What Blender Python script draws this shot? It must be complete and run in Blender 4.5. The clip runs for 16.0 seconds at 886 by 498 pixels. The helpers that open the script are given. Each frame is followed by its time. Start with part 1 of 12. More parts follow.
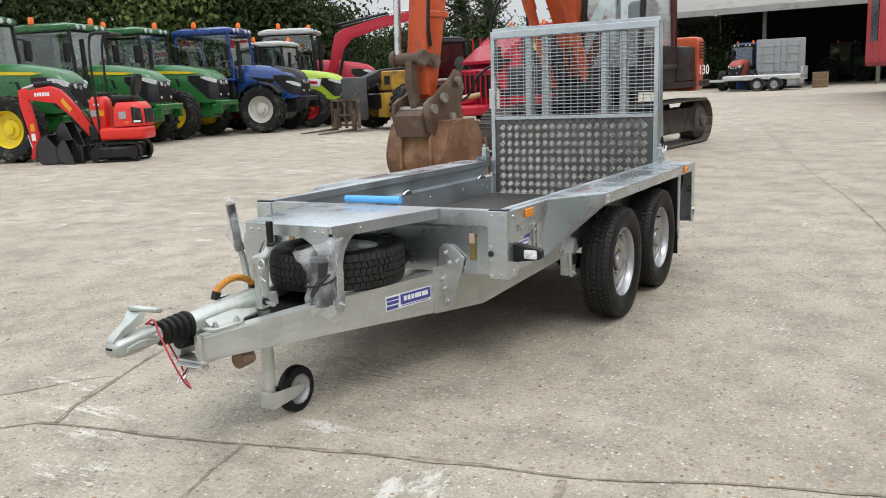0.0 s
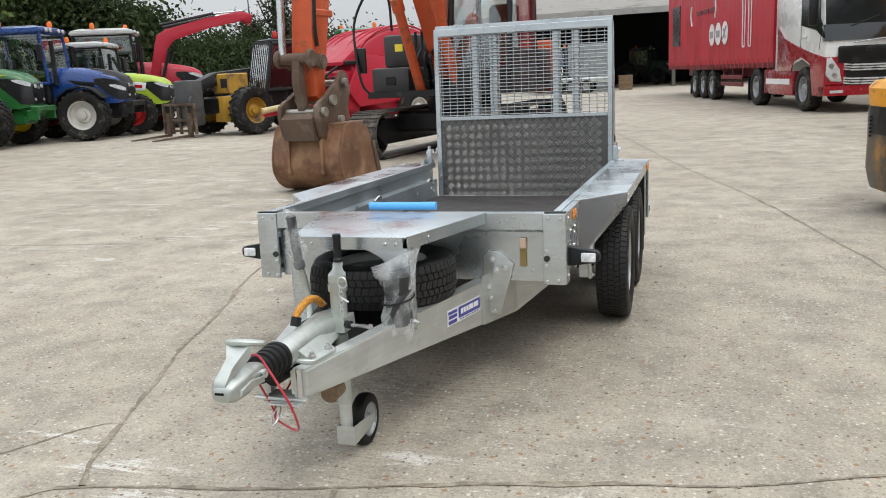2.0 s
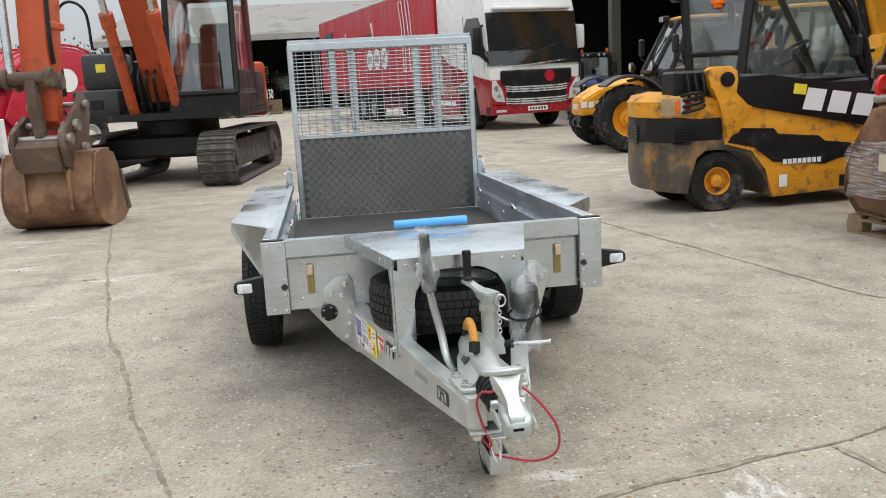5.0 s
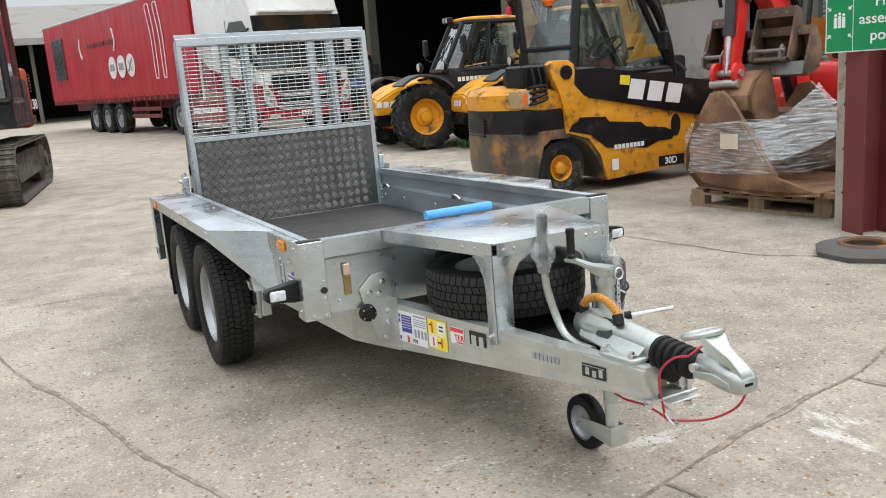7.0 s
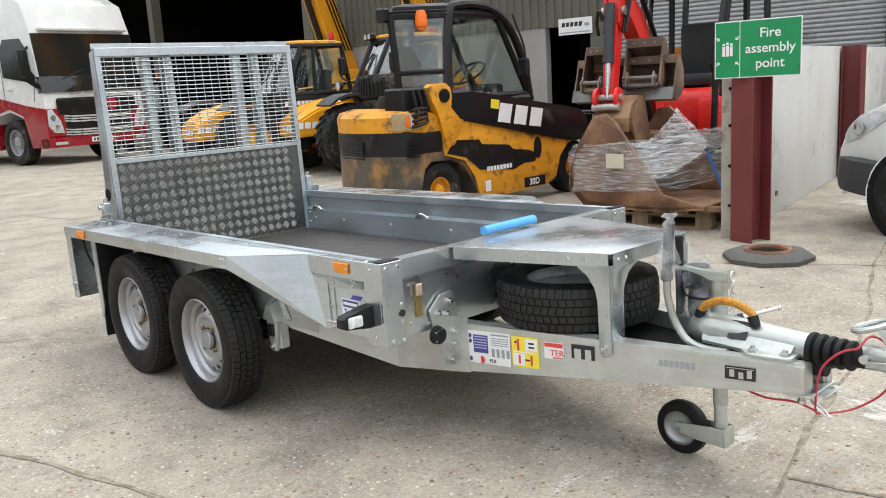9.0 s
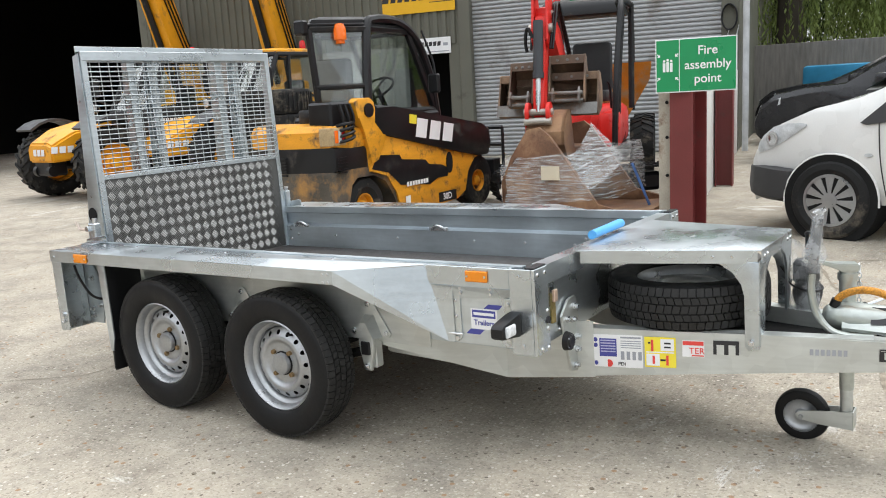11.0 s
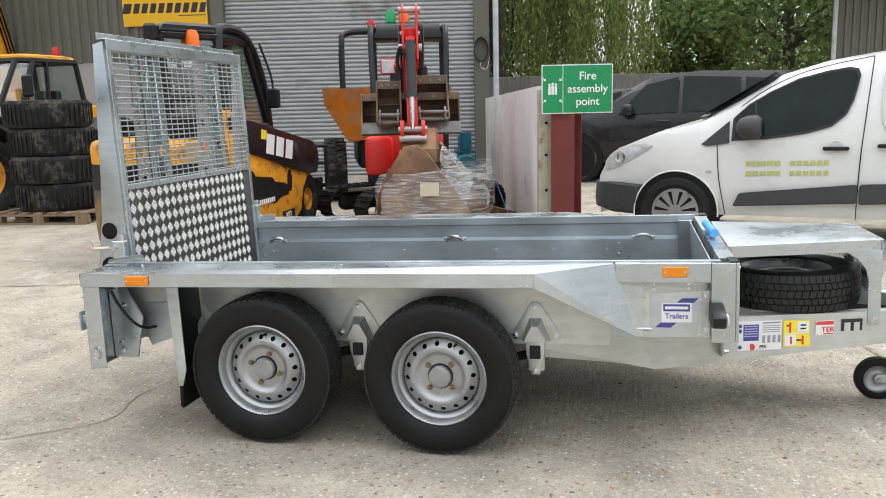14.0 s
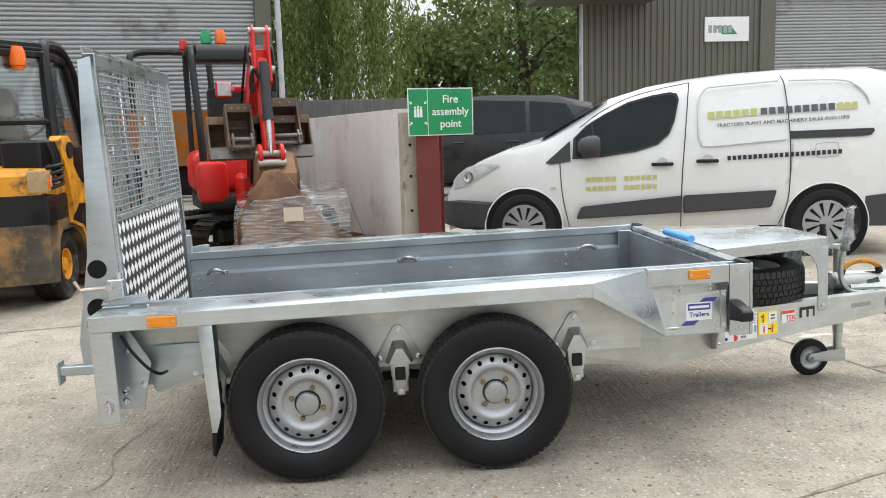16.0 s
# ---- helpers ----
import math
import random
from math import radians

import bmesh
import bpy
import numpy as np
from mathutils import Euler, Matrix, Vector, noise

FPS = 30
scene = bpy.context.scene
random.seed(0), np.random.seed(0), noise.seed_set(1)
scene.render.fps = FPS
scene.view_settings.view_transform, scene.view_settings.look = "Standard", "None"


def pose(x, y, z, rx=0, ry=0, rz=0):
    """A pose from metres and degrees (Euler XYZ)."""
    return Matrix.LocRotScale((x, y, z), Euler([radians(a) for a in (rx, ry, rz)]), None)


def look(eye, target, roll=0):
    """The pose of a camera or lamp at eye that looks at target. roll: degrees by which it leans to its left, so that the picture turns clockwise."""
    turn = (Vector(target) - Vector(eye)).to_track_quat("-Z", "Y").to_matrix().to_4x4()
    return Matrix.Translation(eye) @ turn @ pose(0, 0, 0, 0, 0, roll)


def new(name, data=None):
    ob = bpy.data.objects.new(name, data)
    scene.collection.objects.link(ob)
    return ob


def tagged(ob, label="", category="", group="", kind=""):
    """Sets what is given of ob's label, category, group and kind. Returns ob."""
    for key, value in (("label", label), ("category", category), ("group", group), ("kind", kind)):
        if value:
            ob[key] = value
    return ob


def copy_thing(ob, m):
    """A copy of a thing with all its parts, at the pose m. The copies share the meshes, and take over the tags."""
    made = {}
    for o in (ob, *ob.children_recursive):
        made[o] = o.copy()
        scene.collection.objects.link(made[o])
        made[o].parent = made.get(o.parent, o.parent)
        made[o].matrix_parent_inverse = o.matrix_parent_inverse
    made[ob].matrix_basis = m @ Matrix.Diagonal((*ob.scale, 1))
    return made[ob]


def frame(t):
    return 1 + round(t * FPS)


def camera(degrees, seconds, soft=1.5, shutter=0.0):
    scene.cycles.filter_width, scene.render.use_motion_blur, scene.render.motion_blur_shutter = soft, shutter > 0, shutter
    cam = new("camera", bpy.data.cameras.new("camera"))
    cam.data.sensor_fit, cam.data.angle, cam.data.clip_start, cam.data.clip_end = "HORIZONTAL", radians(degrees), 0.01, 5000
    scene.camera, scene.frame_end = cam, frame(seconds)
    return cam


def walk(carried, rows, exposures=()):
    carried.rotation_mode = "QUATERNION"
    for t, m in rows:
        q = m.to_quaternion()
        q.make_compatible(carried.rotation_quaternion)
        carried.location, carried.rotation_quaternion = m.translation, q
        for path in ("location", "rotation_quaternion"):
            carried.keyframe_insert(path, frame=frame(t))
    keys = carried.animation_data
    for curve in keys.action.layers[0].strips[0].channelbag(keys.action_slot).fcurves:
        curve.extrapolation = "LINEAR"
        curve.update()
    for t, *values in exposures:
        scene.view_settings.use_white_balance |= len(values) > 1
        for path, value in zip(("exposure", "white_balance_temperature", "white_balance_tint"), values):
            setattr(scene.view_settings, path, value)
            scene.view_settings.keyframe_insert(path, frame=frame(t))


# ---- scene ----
cam = camera(55.8, 16.0, 1.0)
PATH = [
    (0, (2.162, -3.055, 1.248), (1.176, -1.361, 0.854), -2.7),
    (0.5, (1.94, -2.988, 1.253), (1.042, -1.247, 0.852), -2.6),
    (1, (1.728, -3.049, 1.246), (0.927, -1.262, 0.843), -2.6),
    (1.2, (1.615, -3.122, 1.248), (0.856, -1.316, 0.846), -2.2),
    (1.5, (1.458, -3.216, 1.269), (0.761, -1.385, 0.865), -2.7),
    (2, (1.184, -3.217, 1.262), (0.602, -1.347, 0.856), -2.8),
    (2.5, (0.956, -3.232, 1.271), (0.493, -1.327, 0.874), -2.8),
    (3, (0.663, -3.354, 1.284), (0.333, -1.42, 0.897), -2.6),
    (3.5, (0.411, -3.354, 1.272), (0.225, -1.4, 0.891), -2.4),
    (4, (0.151, -3.278, 1.286), (0.116, -1.315, 0.903), -2.3),
    (4.2, (0.056, -3.268, 1.276), (0.082, -1.305, 0.892), -2.4),
    (6.3, (-1.176, -3.031, 1.281), (-0.526, -1.184, 0.872), -4.1),
    (6.5, (-1.266, -2.997, 1.276), (-0.558, -1.172, 0.865), -4.2),
    (7, (-1.469, -2.82, 1.27), (-0.616, -1.059, 0.854), -4.3),
    (7.5, (-1.657, -2.66, 1.263), (-0.664, -0.973, 0.848), -4.4),
    (8, (-1.933, -2.512, 1.275), (-0.814, -0.906, 0.866), -4.3),
    (8.5, (-2.113, -2.313, 1.25), (-0.889, -0.783, 0.851), -3.9),
    (9, (-2.292, -2.116, 1.272), (-0.98, -0.656, 0.887), -3.4),
    (9.2, (-2.383, -2.039, 1.271), (-1.041, -0.605, 0.892), -3.3),
    (11.3, (-3.017, -1.096, 1.272), (-1.366, -0.027, 0.911), -2.9),
    (11.5, (-3.053, -0.988, 1.255), (-1.376, 0.04, 0.895), -2.7),
    (12, (-3.102, -0.707, 1.282), (-1.366, 0.221, 0.927), -2.4),
    (12.5, (-3.267, -0.441, 1.27), (-1.477, 0.381, 0.922), -2.1),
    (13, (-3.429, -0.195, 1.273), (-1.589, 0.509, 0.931), -1.7),
    (13.5, (-3.538, 0.111, 1.268), (-1.651, 0.683, 0.931), -1.4),
    (14, (-3.664, 0.394, 1.259), (-1.739, 0.822, 0.928), -1.3),
    (14.5, (-3.746, 0.659, 1.25), (-1.793, 0.938, 0.926), -1.2),
    (15, (-3.697, 0.942, 1.273), (-1.725, 1.067, 0.96), -1.4),
    (15.5, (-3.71, 1.216, 1.261), (-1.733, 1.181, 0.961), -1.6),
    (16, (-3.754, 1.532, 1.273), (-1.785, 1.336, 0.982), -1.7),
]
walk(cam, [(t, look(eye, target, roll)) for t, eye, target, roll in PATH], [(0.0, 0.04), (3.5, -0.03), (7.0, 0.12), (9.0, 0.26), (12.5, 0.40), (16.0, 0.30)])

# ---- world and light: overcast afternoon ----
world = bpy.data.worlds.new("overcast_sky")
scene.world = world
world.use_nodes = True
wn, wl = world.node_tree.nodes, world.node_tree.links
wn.clear()
w_out = wn.new("ShaderNodeOutputWorld")
w_bg = wn.new("ShaderNodeBackground")
w_sky = wn.new("ShaderNodeTexSky")
w_sky.sky_type, w_sky.sun_disc = "NISHITA", False
w_sky.sun_elevation, w_sky.sun_rotation = radians(52), radians(60)
w_sky.dust_density, w_sky.air_density = 4.0, 1.5
w_tc, w_cloud, w_ramp, w_mix, w_gain = (wn.new("ShaderNodeTexCoord"), wn.new("ShaderNodeTexNoise"), wn.new("ShaderNodeValToRGB"),
                                        wn.new("ShaderNodeMix"), wn.new("ShaderNodeVectorMath"))
w_cloud.inputs["Scale"].default_value, w_cloud.inputs["Detail"].default_value = 2.2, 5.0
w_ramp.color_ramp.elements[0].position, w_ramp.color_ramp.elements[1].position = 0.3, 0.75
w_ramp.color_ramp.elements[0].color = (6.3, 6.8, 7.3, 1)
w_ramp.color_ramp.elements[1].color = (9.6, 9.8, 10.0, 1)
w_mix.data_type = "RGBA"
w_mix.inputs[0].default_value = 0.88
wl.new(w_tc.outputs["Generated"], w_cloud.inputs["Vector"])
wl.new(w_cloud.outputs["Fac"], w_ramp.inputs[0])
wl.new(w_sky.outputs[0], w_mix.inputs[6])
wl.new(w_ramp.outputs[0], w_mix.inputs[7])
w_sep, w_grad = wn.new("ShaderNodeSeparateXYZ"), wn.new("ShaderNodeMapRange")
w_grad.inputs[1].default_value, w_grad.inputs[2].default_value = 0.0, 1.0
w_grad.inputs[3].default_value, w_grad.inputs[4].default_value = 0.74, 2.5
wl.new(w_tc.outputs["Generated"], w_sep.inputs[0])
wl.new(w_sep.outputs["Z"], w_grad.inputs[0])
w_gain.operation = "SCALE"
wl.new(w_mix.outputs[2], w_gain.inputs[0])
wl.new(w_grad.outputs[0], w_gain.inputs["Scale"])
wl.new(w_gain.outputs[0], w_bg.inputs[0])
w_bg.inputs[1].default_value = 0.1
wl.new(w_bg.outputs[0], w_out.inputs[0])

sun = new("sun", bpy.data.lights.new("sun", "SUN"))
sun.data.energy, sun.data.angle, sun.data.color = 0.9, radians(25), (1.0, 0.96, 0.9)
sun.matrix_world = look((0, 0, 30), (-12, 12, 0))

# ---- geometry helpers ----


def finish(bm, smooth=0.6):
    bmesh.ops.recalc_face_normals(bm, faces=bm.faces)
    for f in bm.faces:
        f.smooth = True
    for e in bm.edges:
        e.smooth = len(e.link_faces) == 2 and e.calc_face_angle(9) < smooth
    me = bpy.data.meshes.new("mesh")
    bm.to_mesh(me)
    bm.free()
    return me


def part(name, bm, material, parent=None, label="", smooth=0.6):
    me = finish(bm, smooth) if isinstance(bm, bmesh.types.BMesh) else bm
    if not me.materials:
        me.materials.append(material)
    ob = new(name, me)
    if parent is not None:
        ob.parent = parent
    if label:
        tagged(ob, label)
    return ob


def pieces(name, bm, material, parent=None, label=""):
    """Every loose piece of a bmesh as a part of its own."""
    left = set(bm.verts)
    while left:
        seed_ = left.pop()
        isle, todo = {seed_}, [seed_]
        while todo:
            for e in todo.pop().link_edges:
                for v in e.verts:
                    if v not in isle:
                        isle.add(v)
                        todo.append(v)
        left -= isle
        one, at = bmesh.new(), {}
        for v in isle:
            at[v] = one.verts.new(v.co)
        for f in {f for v in isle for f in v.link_faces}:
            one.faces.new([at[v] for v in f.verts])
        part(name, one, material, parent, label)
    bm.free()


def thing(name, label, category, m=None, group=""):
    ob = new(name)
    ob.empty_display_size = 0.1
    ob.matrix_world = m or Matrix()
    return tagged(ob, label, category, group)


def B():
    return bmesh.new()


def box(bm, x0, x1, y0, y1, z0, z1, bev=0.0, m=None, segs=1):
    r = bmesh.ops.create_cube(bm, size=1.0)
    vs = r["verts"]
    t = Matrix.Translation(((x0 + x1) / 2, (y0 + y1) / 2, (z0 + z1) / 2)) @ Matrix.Diagonal((abs(x1 - x0), abs(y1 - y0), abs(z1 - z0), 1))
    bmesh.ops.transform(bm, matrix=t, verts=vs)
    if bev > 0:
        es = list({e for v in vs for e in v.link_edges})
        r = bmesh.ops.bevel(bm, geom=es, offset=bev, segments=segs, affect="EDGES", profile=0.5)
        vs = list({v for f in r["faces"] for v in f.verts} | {v for v in vs if v.is_valid})
    if m is not None:
        bmesh.ops.transform(bm, matrix=m, verts=vs)
    return vs


def prism(bm, pts, axis, a, b, bev=0.0, m=None):
    """An outline in the plane across an axis, drawn out from a to b. x: (y, z); y: (x, z); z: (x, y)."""
    def at(u, v, w):
        return {"x": (w, u, v), "y": (u, w, v), "z": (u, v, w)}[axis]
    lo = [bm.verts.new(at(u, v, a)) for u, v in pts]
    hi = [bm.verts.new(at(u, v, b)) for u, v in pts]
    n = len(pts)
    fs = [bm.faces.new(lo[::-1]), bm.faces.new(hi)]
    fs += [bm.faces.new((lo[i], lo[(i + 1) % n], hi[(i + 1) % n], hi[i])) for i in range(n)]
    vs = lo + hi
    if bev > 0:
        es = list({e for f in fs[:2] for e in f.edges})
        r = bmesh.ops.bevel(bm, geom=es, offset=bev, segments=2, affect="EDGES", profile=0.5)
        vs = list({v for f in r["faces"] for v in f.verts} | {v for v in vs if v.is_valid})
    if m is not None:
        bmesh.ops.transform(bm, matrix=m, verts=vs)
    return vs


def quad(bm, pts):
    vs = [bm.verts.new(p) for p in pts]
    bm.faces.new(vs)
    return vs


def sheet(bm, pts, thick):
    """A plate through the points, thickened along its normal."""
    p = [Vector(q) for q in pts]
    n = (p[1] - p[0]).cross(p[2] - p[0]).normalized() * thick
    a = [bm.verts.new(q) for q in p]
    b = [bm.verts.new(q - n) for q in p]
    k = len(p)
    bm.faces.new(a)
    bm.faces.new(b[::-1])
    for i in range(k):
        bm.faces.new((a[i], b[i], b[(i + 1) % k], a[(i + 1) % k]))
    return a + b


def cyl(bm, p0, p1, r0, r1=None, n=16, caps=True):
    p0, p1 = Vector(p0), Vector(p1)
    r1 = r0 if r1 is None else r1
    q = (p1 - p0).to_track_quat("Z", "Y").to_matrix()
    ring = [q @ Vector((math.cos(2 * math.pi * i / n), math.sin(2 * math.pi * i / n), 0)) for i in range(n)]
    a = [bm.verts.new(p0 + v * r0) for v in ring]
    b = [bm.verts.new(p1 + v * r1) for v in ring]
    for i in range(n):
        bm.faces.new((a[i], a[(i + 1) % n], b[(i + 1) % n], b[i]))
    if caps:
        bm.faces.new(a[::-1])
        bm.faces.new(b)
    return a + b


def tube(bm, pts, r, n=8, caps=True):
    pts = [Vector(p) for p in pts]
    rs = r if isinstance(r, (list, tuple)) else [r] * len(pts)
    rings, ref = [], None
    for i, p in enumerate(pts):
        d = (pts[min(i + 1, len(pts) - 1)] - pts[max(i - 1, 0)]).normalized()
        if ref is None:
            ref = d.orthogonal().normalized()
        ref = (ref - d * ref.dot(d)).normalized()
        s = d.cross(ref)
        rings.append([bm.verts.new(p + (ref * math.cos(2 * math.pi * k / n) + s * math.sin(2 * math.pi * k / n)) * rs[i]) for k in range(n)])
    for a, b in zip(rings, rings[1:]):
        for k in range(n):
            bm.faces.new((a[k], a[(k + 1) % n], b[(k + 1) % n], b[k]))
    if caps:
        bm.faces.new(rings[0][::-1])
        bm.faces.new(rings[-1])
    return [v for g in rings for v in g]


def curve(pts, steps=6):
    """Catmull-Rom through the points."""
    p = [Vector(q) for q in pts]
    p = [p[0] * 2 - p[1]] + p + [p[-1] * 2 - p[-2]]
    out = []
    for i in range(1, len(p) - 2):
        for k in range(steps):
            t = k / steps
            a, b, c, d = p[i - 1], p[i], p[i + 1], p[i + 2]
            out.append(0.5 * (2 * b + (c - a) * t + (2 * a - 5 * b + 4 * c - d) * t * t + (3 * b - a - 3 * c + d) * t ** 3))
    return out + [p[-2]]


def lathe(bm, prof, n=32, m=None, closed=False):
    """A profile of (radius, height) turned round z."""
    rings = []
    for r, h in prof:
        rings.append([bm.verts.new((r * math.cos(2 * math.pi * k / n), r * math.sin(2 * math.pi * k / n), h)) for k in range(n)]
                     if r > 1e-6 else [bm.verts.new((0, 0, h))])
    pairs = list(zip(rings, rings[1:])) + ([(rings[-1], rings[0])] if closed else [])
    for a, b in pairs:
        for k in range(n):
            j = (k + 1) % n
            if len(a) == 1 and len(b) == 1:
                continue
            if len(a) == 1:
                bm.faces.new((a[0], b[j], b[k]))
            elif len(b) == 1:
                bm.faces.new((a[k], a[j], b[0]))
            else:
                bm.faces.new((a[k], a[j], b[j], b[k]))
    vs = [v for g in rings for v in g]
    if m is not None:
        bmesh.ops.transform(bm, matrix=m, verts=vs)
    return vs


def loft(bm, rings, close_ends=True):
    """Skin over equal rings of points."""
    vr = [[bm.verts.new(p) for p in ring] for ring in rings]
    for a, b in zip(vr, vr[1:]):
        n = len(a)
        for k in range(n):
            bm.faces.new((a[k], a[(k + 1) % n], b[(k + 1) % n], b[k]))
    if close_ends:
        bm.faces.new(vr[0][::-1])
        bm.faces.new(vr[-1])
    return [v for g in vr for v in g]


def holed(bm, u0, u1, v0, v1, ru, rv, fmap, n=12):
    """One cell of a pressed plate with a round hole in it; fmap takes (u, v) to a place."""
    cu, cv, hu, hv = (u0 + u1) / 2, (v0 + v1) / 2, (u1 - u0) / 2, (v1 - v0) / 2
    ins, outs = [], []
    for k in range(n):
        c, s = math.cos(2 * math.pi * (k + 0.5) / n), math.sin(2 * math.pi * (k + 0.5) / n)
        ins.append(bm.verts.new(fmap(cu + ru * c, cv + rv * s)))
        f = min(1 / max(abs(c), 1e-6), 1 / max(abs(s), 1e-6))
        outs.append(bm.verts.new(fmap(cu + hu * c * f, cv + hv * s * f)))
    for k in range(n):
        j = (k + 1) % n
        bm.faces.new((ins[k], ins[j], outs[j], outs[k]))
    for q in range(4):
        k = (q * n // 4 + n // 8) % n
        c1, s1 = ((1, 1), (-1, 1), (-1, -1), (1, -1))[q]
        corner = bm.verts.new(fmap(cu + hu * c1, cv + hv * s1))
        bm.faces.new((outs[k], outs[(k + 1) % n], corner))


AX = {"x": Matrix.Rotation(radians(90), 4, "Y"), "-x": Matrix.Rotation(radians(-90), 4, "Y"), "y": Matrix.Rotation(radians(-90), 4, "X"),
      "-y": Matrix.Rotation(radians(90), 4, "X"), "z": Matrix()}


def along(axis, x, y, z):
    return Matrix.Translation((x, y, z)) @ AX[axis]


def text(name, body, size, m, material, parent, bold=0.0, width=1.0, align="CENTER", label=""):
    """Raised lettering in the built-in font, turned into a mesh."""
    cu = bpy.data.curves.new("letters", "FONT")
    cu.body, cu.size, cu.extrude, cu.offset, cu.align_x, cu.align_y = body, size, 0.0006, bold, align, "CENTER"
    tmp = bpy.data.objects.new("letters", cu)
    scene.collection.objects.link(tmp)
    bpy.context.view_layer.update()
    me = bpy.data.meshes.new_from_object(tmp.evaluated_get(bpy.context.evaluated_depsgraph_get()))
    bpy.data.objects.remove(tmp)
    me.transform(m @ Matrix.Diagonal((width, 1, 1, 1)))
    me.materials.clear()
    me.materials.append(material)
    ob = new(name, me)
    ob.parent = parent
    return tagged(ob, label) if label else ob


def print_marks(runs, size, m, material, parent, width=1.0, tall=0.70, gap=0.14, slant=0.0):
    """A printed mark as plain blocks: run lengths in letter widths, with gaps between them."""
    bm = B()
    total = sum(runs) + gap * (len(runs) - 1)
    x = -total / 2
    sh = Matrix(((1, slant, 0, 0), (0, 1, 0, 0), (0, 0, 1, 0), (0, 0, 0, 1)))
    for r in runs:
        box(bm, x * size * width, (x + r) * size * width, -tall / 2 * size, tall / 2 * size, -0.0006, 0.0006, 0.0, m @ sh)
        x += r + gap
    pieces("print_mark", bm, material, parent)


def facing(axis, x, y, z, tilt=0.0):
    """A frame whose local xy lies on a face that looks along axis, upright."""
    r = {"-x": (90, 0, -90), "x": (90, 0, 90), "-y": (90, 0, 0), "y": (90, 0, 180), "z": (0, 0, 0)}[axis]
    return pose(x, y, z, *r) @ pose(0, 0, 0, 0, 0, tilt)


# ---- materials ----


